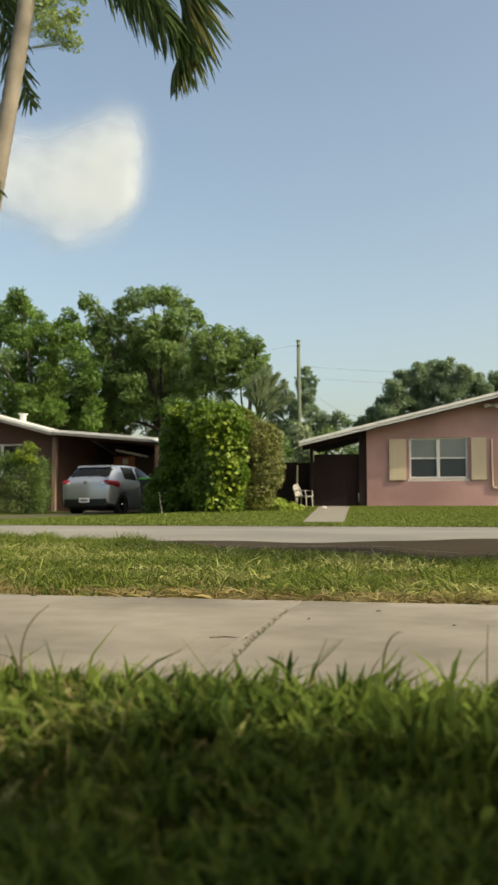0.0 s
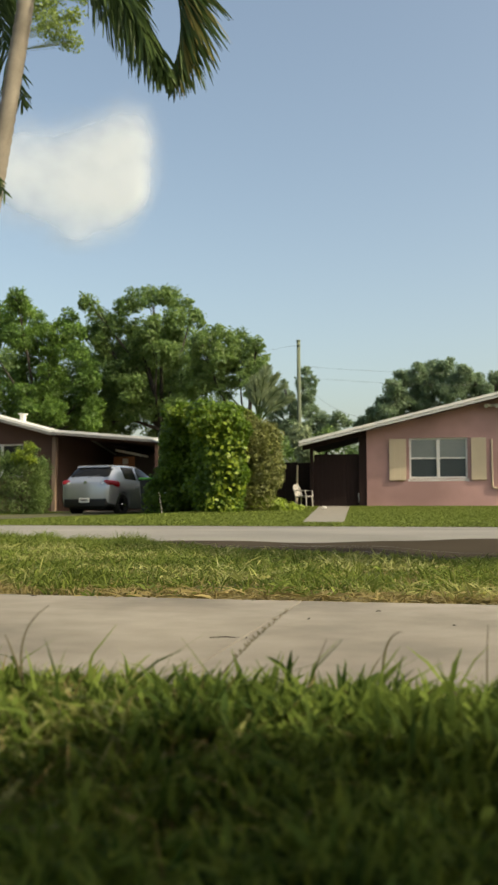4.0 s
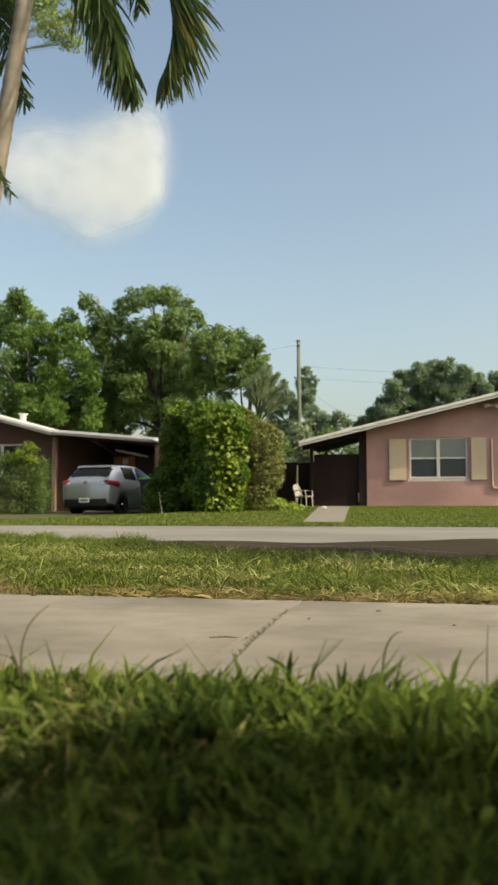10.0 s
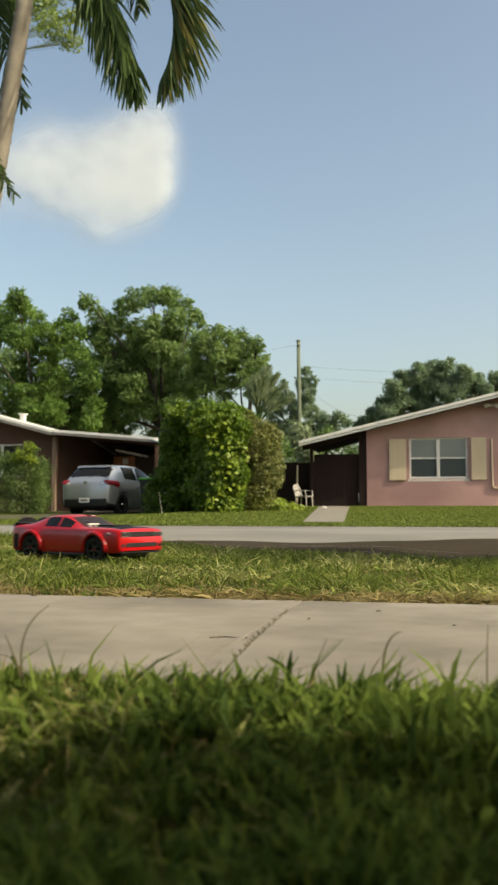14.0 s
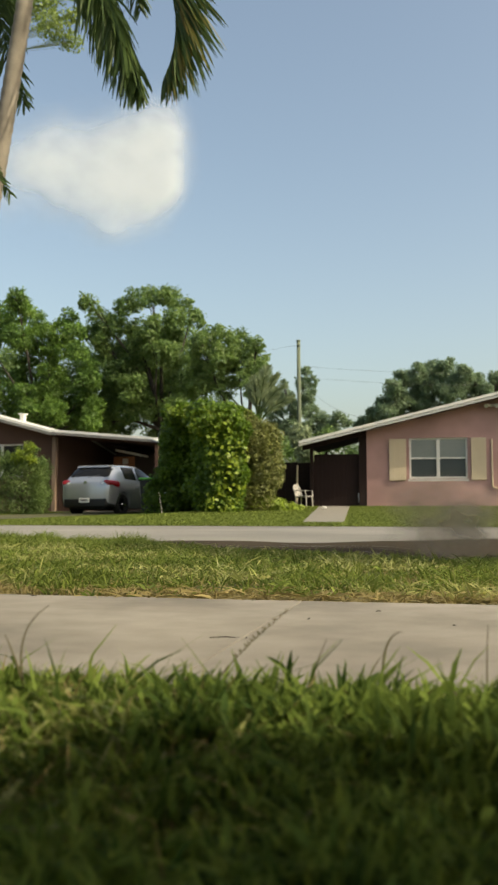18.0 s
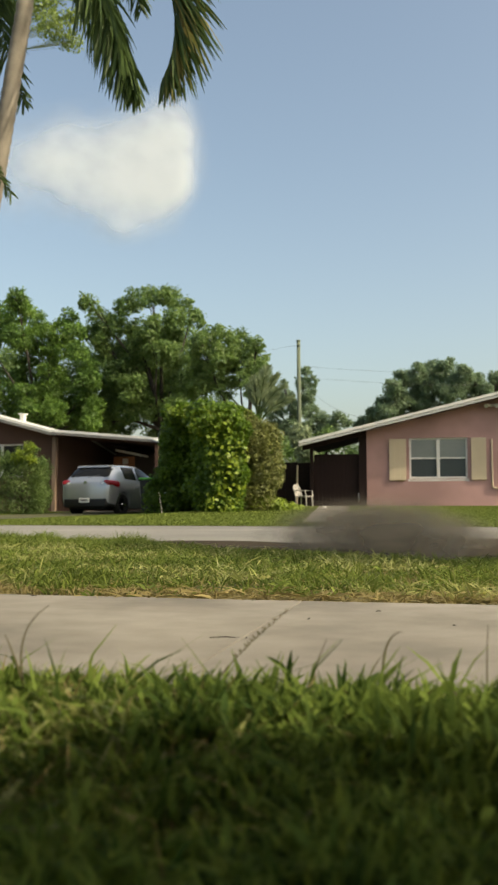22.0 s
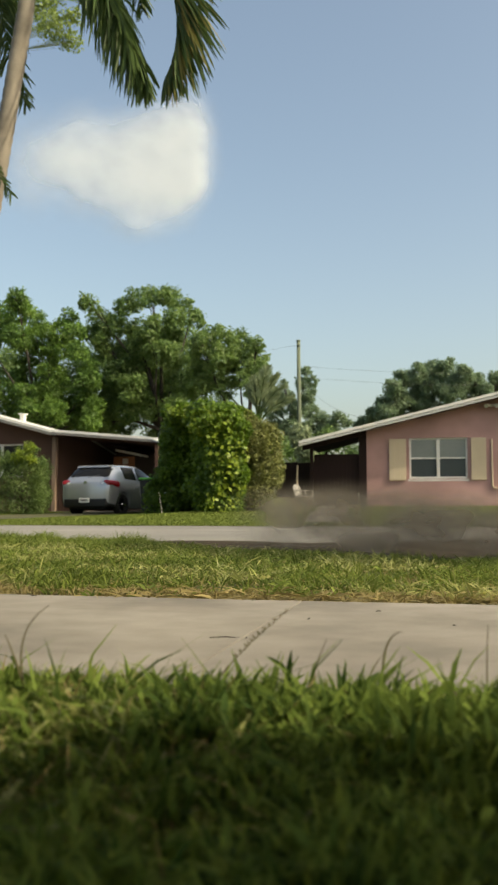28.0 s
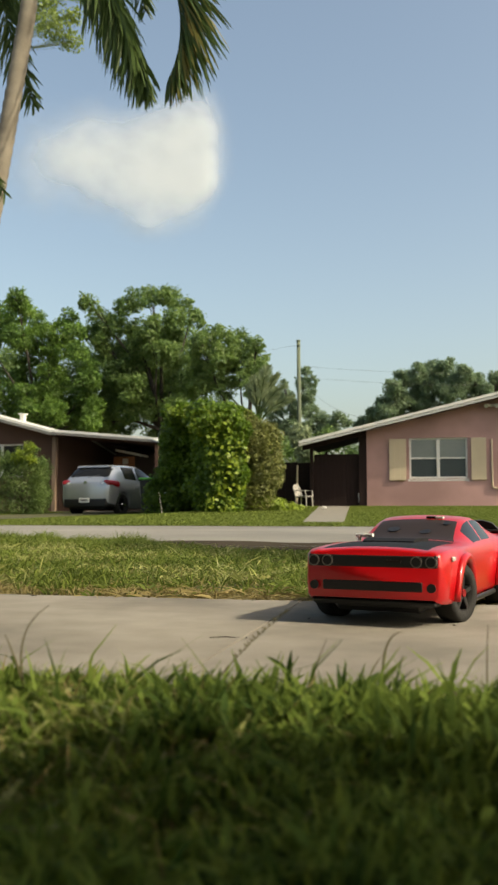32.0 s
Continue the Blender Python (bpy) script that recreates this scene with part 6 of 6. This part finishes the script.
    # verge between sidewalk and street
    p = scatter(210000, -3.6, 1.4, WALK_FAR + 0.005, 7.5, 8, 0.7, 5)
    p = p[p[:, 1] < [kerb_near(x) + 0.05 for x in p[:, 0]]]
    k = np.array([(y - WALK_FAR) / (kerb_near(x) - WALK_FAR) for x, y in p])
    left = np.clip((-p[:, 0] - 1.2) / 2.2, 0, 1)
    h = rng.uniform(0.015, 0.04, len(p)) * (1 + left * np.where(k > 0.72, 1.2, -0.2)) * (1 + 0.6 * np.clip((k - 0.7) / 0.2, 0, 1))
    lumpy = np.array([noise.noise(Vector((x * 2.2, y * 2.2, 4.0))) for x, y in p])
    lumpy += 0.5 * np.array([noise.noise(Vector((x * 6.5, y * 4.5, 9.0))) for x, y in p])
    h *= np.clip(0.92 + 0.85 * lumpy, 0.3, 2.0)
    fray = np.array([0.07 + 0.08 * noise.noise(Vector((x * 3.1, 7.0, 1.0))) + 0.03 * noise.noise(Vector((x * 14, 2.0, 1.0))) for x in p[:, 0]])
    ok = p[:, 1] > WALK_FAR + fray
    p, h, k = p[ok], h[ok], k[ok]
    edge = np.clip((p[:, 1] - WALK_FAR) / 0.35, 0.3, 1)
    blades("verge_grass", p, h * edge, 0.0045, 1.9, M_GRASS, "patchy green verge grass beside the street", 13)
    p = scatter(80000, -3.4, 1.4, WALK_FAR + 0.003, 7.5, 10, 0.4, 4)
    p = p[np.random.default_rng(77).random(len(p)) < np.clip(1.15 - (p[:, 1] - WALK_FAR) * 0.7 + 0.15 * p[:, 0], 0.3, 1)]
    p = p[p[:, 1] < [kerb_near(x) + 0.03 for x in p[:, 0]]]
    low = np.clip((p[:, 1] - WALK_FAR) / 0.5, 0.28, 1)
    blades("verge_grass", p, rng.uniform(0.015, 0.05, len(p)) * low, 0.0036, 2.6, M_GRASS_DRY, "dry yellow blades in the verge", 15, curl=1.1)
    # matted straw and thatch along the sidewalk's edge
    r = np.random.default_rng(83)
    p = np.column_stack([r.uniform(-1.6, 1.0, 16000), WALK_FAR + np.abs(r.normal(size=16000)) * 0.2])
    lie = np.array([noise.noise(Vector((x * 2.6, y * 4, 11.0))) for x, y in p])
    p = p[lie + r.uniform(-0.25, 0.25, len(p)) > 0.16]
    blades("verge_straw", p, r.uniform(0.008, 0.04, len(p)), 0.0032, 3.0, M_GRASS_DRY, "matted dry straw along the sidewalk's edge", 85, curl=0.6)
    # weeds and long grass in arching tufts, thinner along the sidewalk
    p = scatter(15000, -3.5, 1.3, WALK_FAR + 0.1, 7.2, 12, 0.6, 2.4)
    p = p[p[:, 1] < [kerb_near(x) + 0.02 for x in p[:, 0]]]
    r = np.random.default_rng(91)
    kind = np.array([noise.noise(Vector((x * 1.5, y * 1.5, 21.0))) for x, y in p]) + r.normal(size=len(p)) * 0.16
    tufts("verge_grass", p[kind < 0.12], 11, 0.078, 0.0044, M_GRASS, "arching tufts of green verge grass", 17, (0.5, 1.0), 0.9, 0.8)
    tufts("verge_grass", p[kind >= 0.12], 10, 0.085, 0.0044, M_GRASS_PALE, "arching tufts of pale verge grass", 18, (0.5, 1.0), 1.0, 0.9)
    r2 = np.random.default_rng(97)
    x = r2.uniform(-3.2, -0.7, 1500)
    p = np.column_stack([x, [kerb_near(a) - 0.02 - 0.9 * b * b for a, b in zip(x, r2.random(1500))]])
    tufts("verge_grass", p[::2], 9, 0.06, 0.005, M_GRASS, "longer grass along the edge of the street", 98, (0.6, 1.0), 0.7, 0.6)
    p = scatter(2600, -3.5, 1.3, WALK_FAR + 0.05, 6.6, 93, 0.8, 2.2)
    p = p[(p[:, 1] < [kerb_near(x) for x in p[:, 0]])]
    tufts("verge_weeds", p, 9, 0.042, 0.010, M_LUSH, "low broad-leaved green weeds in the verge", 94, (0.35, 0.9), 0.8, 0.9)
    p = np.column_stack([r.uniform(-1.7, 1.0, 900), WALK_FAR + 0.02 + np.abs(r.normal(size=900)) * 0.16])
    p = p[np.array([noise.noise(Vector((x * 2.3, y * 3, 31.0))) for x, y in p]) > -0.1]
    tufts("verge_straw", p, 9, 0.085, 0.0042, M_GRASS_DRY, "bent dry straw tufts along the sidewalk's edge", 95, (0.2, 0.55), 1.1, 1.2)
    p = scatter(46000, -14, 12, WALK_FAR + 0.01, 7.4, 14)
    p = p[(p[:, 0] < -3.5) | (p[:, 0] > 1.3)]
    p = p[p[:, 1] < [kerb_near(x) for x in p[:, 0]]]
    blades("verge_grass", p, rng.uniform(0.03, 0.07, len(p)), 0.014, 1.0, M_GRASS, "green verge grass", 19)
    # lawns across the street
    p = scatter(210000, -15, 5, KERB_FAR + 0.03, 28.1, 16)
    u = (p[:, 1] - 14.9) / 13.2
    keep = (np.abs(p[:, 0] + 2.05 + 1.45 * u) > 0.36 + 0.13 * u) | (p[:, 1] < 14.9)
    keep &= ~((p[:, 0] > -11.9) & (p[:, 0] < -8.9) & (p[:, 1] > 16.2))
    p = p[keep]
    blades("far_lawn", p, rng.uniform(0.02, 0.04, len(p)), 0.03, 2.2, M_LAWN, "mown green front lawns across the street", 21)


build_grass()


def build_litter():
    """Twigs and dry bits on the sidewalk, and single tall stalks at its edge."""
    rng = random.Random(8)
    bm = bmesh.new()
    for k in range(16):
        x, y = rng.uniform(-1.6, 0.9), WALK_NEAR + 0.25 + (WALK_FAR - WALK_NEAR - 0.27) * rng.random() ** 0.7
        a, ln = rng.gauss(0, 0.7), rng.uniform(0.003, 0.011) * (2.4 if k % 9 == 0 else 1)
        d = Vector((math.cos(a), math.sin(a), 0)) * ln
        c = Vector((x, y, 0.0025))
        add_tube(bm, [c - d, c + Vector((0, 0.2 * ln, 0.001)), c + d], [0.0007, 0.0012, 0.0005], 5)
    tagged(link("leaf_litter", bm, M_BARK), "dry brown twigs and bits scattered on the sidewalk", "litter", kind="stuff")
    stalks = (((-0.27, 0.95, 0), (-0.245, 0.97, 0.055), (-0.172, 0.99, 0.112), 0.0011, True), ((-0.42, 0.88, 0), (-0.462, 0.88, 0.09), (-0.41, 0.885, 0.12), 0.0014, False),
              ((-0.42, 0.875, 0), (-0.44, 0.88, 0.06), (-0.457, 0.88, 0.09), 0.0018, False), ((-0.065, 0.955, 0), (-0.08, 0.955, 0.09), (-0.05, 0.96, 0.094), 0.0016, False),
              ((-0.15, 0.95, 0), (-0.145, 0.95, 0.05), (-0.127, 0.95, 0.086), 0.001, False), ((0.035, 0.98, 0), (0.034, 0.98, 0.06), (0.037, 0.98, 0.102), 0.0009, False), ((-0.10, 0.96, 0), (-0.09, 0.96, 0.045), (-0.07, 0.97, 0.07), 0.0012, False))
    for a, b, c, r, seed_head in stalks:
        g = thing("grass_stalk", "single tall dry grass stalk at the sidewalk's edge", "grass", "tall grass stalks")
        pts = [(Vector(a) * (1 - u) ** 2 + Vector(b) * 2 * u * (1 - u) + Vector(c) * u * u) for u in (k / 11 for k in range(12))]
        part("stem", tube(pts, [r * (1 - 0.8 * (k / 11) ** 2) for k in range(12)], 5), M_STALK, g)
        if seed_head:
            bm = bmesh.new()
            for k in range(16):
                u = 0.55 + 0.45 * k / 16
                p = Vector(a) * (1 - u) ** 2 + Vector(b) * 2 * u * (1 - u) + Vector(c) * u * u
                d = Vector((rng.uniform(-1, 1), rng.uniform(-1, 1), rng.uniform(0.2, 1))).normalized() * 0.005
                add_tube(bm, [p, p + d * 0.6, p + d], [0.0006, 0.0013, 0.0004], 4)
            part("seed_head", bm, M_STALK, g)


def build_shade_arcs():
    """Thin dark arcs added on the street to deepen the near lane's painted shade."""
    rng = random.Random(21)
    bm = bmesh.new()
    for k in range(30):
        cx, cy, r = rng.uniform(-0.6, 2.6), rng.uniform(4.9, 8.0), rng.uniform(0.5, 2.2)
        a0, span, w = rng.uniform(0, 6.28), rng.uniform(0.7, 2.2), rng.uniform(0.03, 0.06)
        last = None
        for i in range(15):
            a = a0 + span * i / 14
            half = w * 0.5 * math.sin(math.pi * (0.06 + 0.88 * i / 14))
            row = []
            for q in (r - half, r + half):
                x, y = cx + q * math.cos(a), cy + q * 0.55 * math.sin(a)
                row.append(bm.verts.new((x, y, road_z(x, y) + 0.004 + 0.00004 * k)))
            if last and min(v.co.y for v in row + last) > 4.6:
                bm.faces.new((last[0], last[1], row[1], row[0]))
            last = row
    bmesh.ops.delete(bm, geom=[v for v in bm.verts if not v.link_faces], context="VERTS")
    tagged(link("shade_arcs", bm, M_SHADE_ARCS), "thin dark arcs added to deepen the shade on the asphalt", "tyre marks", kind="stuff")


build_shade_arcs()
build_litter()

# seconds, place on the street and heading of the toy car
RC_ROWS = (
    (0, -6.1, 9.3, 0), (0.3, -2.07, 9.3, 0), (0.5, 0.11, 9.3, 0), (0.7, 2.3, 9.3, 0), (1.2, 6.8, 9.2, -4),
    (2.0, 10.0, 8.2, -50), (2.7, 10.3, 6.9, -110), (3.5, 8.5, 6.5, -170), (4.4, 4.5, 6.6, -175), (5.0, 0.433, 7.061, -119.5),
    (5.5, 0.106, 6.784, -107.5), (6.0, 0.041, 6.667, -109.5), (6.5, -0.061, 6.542, -115.5), (6.7, -0.093, 6.535, -114.5), (6.8, -0.145, 6.421, -107.5),
    (6.9, -0.214, 6.405, -95.5), (7.0, -0.233, 6.401, -79.5), (7.1, -0.222, 6.404, -59.5), (7.2, -0.124, 6.323, -33.5), (7.3, 0.016, 6.354, -16.5),
    (7.4, 0.319, 6.421, -5.5), (7.5, 0.716, 6.509, -1.5), (7.9, 4.0, 6.0, -2), (8.6, 7.5, 6.4, 30), (9.3, 8.6, 7.4, 110),
    (10.0, 6.5, 7.6, 170), (10.7, 0.863, 7.464, 197.5), (10.8, 0.599, 7.354, 202.5), (10.9, 0.29, 7.183, 212.5), (11.0, -0.024, 6.96, 238.5),
    (11.1, -0.348, 6.581, 264.5), (11.2, -0.532, 6.233, 288.5), (11.3, -0.576, 5.967, 315.5), (11.4, -0.569, 5.815, 350.5), (11.5, -0.555, 5.715, 387.5),
    (11.6, -0.516, 5.826, 424.5), (11.7, -0.46, 6.044, 450.5), (11.8, -0.438, 6.253, 472.5), (12.0, -0.605, 6.831, 512.5), (12.1, -0.836, 6.985, 538.5),
    (12.2, -1.034, 7.043, 552.5), (12.3, -1.212, 7.004, 555.5), (12.4, -1.507, 6.836, 557.5), (12.5, -1.783, 6.57, 559.5), (12.6, -2.069, 6.199, 561.5),
    (12.7, -2.322, 5.836, 575.5), (12.8, -2.529, 5.585, 592), (12.9, -2.48, 5.08, 612), (13.0, -2.38, 4.82, 632), (13.2, -2.44, 4.72, 652),
    (13.4, -2.501, 4.669, 667), (13.5, -2.403, 4.537, 668), (13.7, -2.043, 4.259, 681), (13.9, -1.768, 4.013, 694), (14.1, -1.54, 3.858, 695.5),
    (14.3, -1.386, 3.79, 700.5), (14.5, -1.181, 3.835, 710.5), (15.0, -0.928, 4.301, 734.5), (15.6, -0.719, 4.962, 767.5), (16.2, -0.579, 5.403, 818.5),
    (16.5, -0.522, 5.62, 812.5), (16.6, -0.453, 5.635, 804.5), (16.7, -0.375, 5.755, 793.5), (16.8, -0.218, 5.79, 780.5), (16.9, -0.02, 5.936, 763.5),
    (17.0, 0.30, 6.25, 747.5), (17.1, 0.62, 6.25, 734.5), (17.5, 4.3, 5.3, 718), (18.0, 6.3, 5.8, 785), (18.5, 5.8, 6.4, 865),
    (18.9, 3.6, 5.8, 920), (19.3, 0.491, 5.128, 912.5), (19.4, 0.379, 5.0, 913.5), (19.5, 0.279, 4.876, 914.5), (19.7, 0.144, 4.928, 914.5),
    (19.9, -0.02, 4.70, 882), (20.1, -0.148, 4.68, 866), (20.3, -0.25, 5.015, 859.5), (20.5, -0.365, 5.02, 853), (20.7, -0.414, 5.388, 844.5),
    (20.9, -0.496, 5.728, 831.5), (21.0, -0.505, 5.829, 823.5), (21.1, -0.514, 5.929, 818.5), (21.2, -0.49, 6.037, 808.5), (21.3, -0.423, 6.154, 798.5),
    (21.4, -0.347, 6.274, 786.5), (21.5, -0.122, 6.426, 768.5), (21.6, 0.095, 6.576, 750.5), (21.7, 0.349, 6.633, 734.5), (21.8, 0.603, 6.689, 724.5),
    (21.9, 0.876, 6.75, 724.5), (22.3, 4.2, 6.2, 720), (22.65, 4.6, 5.4, 790), (22.95, 2.6, 4.9, 860), (23.2, 0.496, 5.026, 912.5),
    (23.3, 0.313, 4.884, 912.5), (23.4, -0.031, 4.807, 912.5), (23.5, -0.40, 4.88, 872), (23.6, -0.895, 5.435, 869.5), (23.7, -1.397, 5.631, 840.5),
    (23.8, -1.65, 5.78, 810.5), (23.9, -1.69, 5.42, 798), (24.0, -1.76, 5.30, 787), (24.2, -1.80, 5.9, 772), (24.3, -1.8, 6.412, 760.5),
    (24.4, -1.667, 6.596, 755.5), (24.5, -1.443, 6.748, 746.5), (24.6, -1.186, 6.907, 736.5), (24.7, -0.87, 6.875, 726.5), (24.8, -0.501, 6.854, 720.5),
    (24.9, -0.044, 6.853, 719.5), (25.0, 0.38, 6.844, 719.5), (25.2, 1.167, 6.917, 720.5), (25.5, 3.8, 6.4, 735), (25.8, 4.4, 6.8, 815),
    (26.05, 3.0, 7.0, 890), (26.3, 0.414, 6.75, 912.5), (26.5, -0.599, 6.32, 907.5), (26.7, -1.367, 6.15, 872.5), (26.85, -1.584, 6.204, 802.5),
    (27.0, -1.428, 6.239, 747.5), (27.2, -0.608, 6.421, 727.5), (27.4, 0.516, 6.567, 720.5), (27.7, 4.2, 6.0, 735), (27.95, 4.8, 5.3, 795),
    (28.25, 3.4, 4.6, 872), (28.6, 0.864, 4.186, 936), (28.8, 0.416, 3.575, 940), (28.9, 0.255, 3.283, 941), (29.0, 0.125, 3.025, 943),
    (29.1, 0.078, 2.742, 946), (29.2, 0.05, 2.493, 950), (29.3, 0.03, 2.383, 956), (29.4, 0.012, 2.289, 963.8), (29.6, -0.018, 2.182, 970.2),
    (29.8, -0.044, 2.131, 974.0), (30.0, -0.065, 2.085, 977.0), (32, -0.065, 2.085, 977.0),
)


def build_smoke(n):
    """Rolling lumps of tyre smoke; each rests under the street until the tyres raise it."""
    out = []
    for k in range(n):
        size = (0.55 + 0.1 * (k % 4), 0.10, 0.27 + 0.04 * (k % 3))
        s = lump("smoke_puff", (1, 6, -1.5), size, M_SMOKE[k % 4])
        out.append(tagged(s, "thin grey-brown tyre smoke drifting over the street", "smoke", "tyre smoke"))
    return out


SMOKE = build_smoke(14)


def motions():
    rows = []
    for t, x, y, h in RC_ROWS:
        z = road_z(x, y) if y > kerb_near(x) + 0.1 or (y > 4.4 and x > -1.6) else (0.0 if y < WALK_FAR + 0.12 else ground_z(x, y) + 0.01)
        rows.append((t, pose(x, y, z, 0, 0, h)))
    walk(TOY, rows)
    # wheels roll with the way travelled
    turn, last = 0.0, None
    spin = []
    for k in range(321):
        t = k / 10
        for (t0, x0, y0, h0), (t1, x1, y1, h1) in zip(RC_ROWS, RC_ROWS[1:]):
            if t0 <= t <= t1:
                speed = math.hypot(x1 - x0, y1 - y0) / (t1 - t0)
                break
        turn += min(80, math.degrees(speed * 0.1 / 0.057))
        spin.append((t, turn))
    for w in TOY_WHEELS:
        at = w.location.copy()
        front = at.x > 0
        walk(w, [(t, Matrix.Translation(at) @ pose(0, 0, 0, 0, 0, (-14 if t > 28.5 else 0) if front else 0) @ Matrix.Rotation(radians(a), 4, "Y")) for t, a in spin])
    # cloud drifts to the right and a little up
    walk(CLOUD, [(0, pose(-38, 0, -4)), (32, pose(50, 0, 5))])
    # the palm leans with the breeze, about its foot
    foot = Vector((-10.15, 16.4, 0.0))
    still = PALM.matrix_world.copy()
    axis = Vector((0, 1, 0))
    walk(PALM, [(t, Matrix.Translation(foot) @ Matrix.Rotation(radians(a), 4, axis) @ Matrix.Translation(-foot) @ still) for t, a in ((0, 0.45), (3, 0.4), (6, 0.3), (10, 0.2), (14, 0.25), (20, 0.25), (24, 0.4), (28, 0.5), (30, 0.7), (32, 0.8))])
    # fronds swing about the crown in the breeze
    view = Vector((-math.sin(radians(12.5)), math.cos(radians(12.5)), 0))

    def sway(name, rows):
        walk(FRONDS[name], [(t, Matrix.Rotation(radians(a), 4, view)) for t, a in rows])
    sway("a", [(0, -11), (1.2, -9), (2.4, -10), (3.4, -4), (4.5, 0), (5.5, 5), (6, 7), (7.5, 8), (9, 8.5), (11, 8), (13, 8), (15, 6.5), (17, 7), (19, 6.5), (21, 8), (23, 8), (24, 8.5), (25.5, 7.5), (28, 5), (30, 7), (31, 6.5), (32, 5.5)])
    sway("b", [(0, -3), (3, -3), (6, 0), (9, 1), (13, 1), (16, 0), (19, -0.5), (23, 0.5), (28, 0), (32, -0.5)])
    sway("c", [(0, -2), (4, 1), (8, -1), (13, 1), (19, 0), (25, 1), (32, -2)])
    sway("d", [(0, 1.5), (4, 0.5), (9, -0.5), (13, -1.5), (19, -0.5), (25, -1), (32, 1.0)])
    # smoke: seconds of rising, thinning, place where it rises, wind, height reached
    events = SMOKE_EVENTS
    for k, s in enumerate(SMOKE):
        sc = Matrix.Diagonal((*s.scale, 1))
        rows = [(0.0, pose(1, 6, -1.6, 0, 0, 12.5))]
        for start, stay, x0, y0, x1, y1, rise in events:
            drift = 0.8 if stay < 0.9 else 0.3
            u = (k + 0.5) / len(SMOKE)
            j = ((k * 5) % len(SMOKE)) / len(SMOKE)
            ta = start[0] + (start[1] - start[0]) * u
            te = ta + stay * (0.55 + 0.6 * j)
            x, y = x0 + (x1 - x0) * u, y0 + (y1 - y0) * u + 0.13 * ((k * 5) % len(SMOKE)) - 0.6
            g = road_z(x, y)
            r = rise * (0.5 + 0.9 * j)
            rows += [(ta - 0.12, pose(x, y, g - 0.75, 0, 0, 12.5)), (ta + 0.08, pose(x + 0.05, y, g + 0.02, 0, 0, 12.5)), (ta + 0.45, pose(x + 0.2, y + 0.1, g + 0.06 + r * 0.6, 0, 0, 12.5)), (te, pose(x + drift * (te - ta), y + 0.3, g + 0.05 + r, 0, 0, 12.5)), (te + 0.5, pose(x + drift * (te - ta) + 0.5, y + 0.4, g - 0.75, 0, 0, 12.5))]
        rows.append((32.0, pose(1, 6, -1.6, 0, 0, 12.5)))
        rows.sort(key=lambda r: r[0])
        walk(s, rows)


# start and end of the burst, how long it hangs, where it begins and ends, how high it climbs
SMOKE_EVENTS = (
    ((6.2, 6.98), 0.9, 0.6, 6.9, -0.6, 6.9, 0.23),
    ((10.75, 11.65), 1.3, 0.42, 6.7, -1.5, 6.0, 0.19),
    ((16.5, 17.05), 0.95, -1.15, 5.7, -0.2, 5.9, 0.22),
    ((21.35, 22.05), 1.0, -1.2, 6.7, 0.2, 6.7, 0.13),
    ((23.4, 23.8), 0.3, 0.5, 6.3, -1.0, 6.6, -0.07),
    ((24.55, 24.9), 0.5, -1.25, 6.9, -0.1, 6.8, 0.0),
    ((26.35, 27.25), 1.75, -2.1, 6.6, 0.3, 6.3, 0.2),
)
motions()
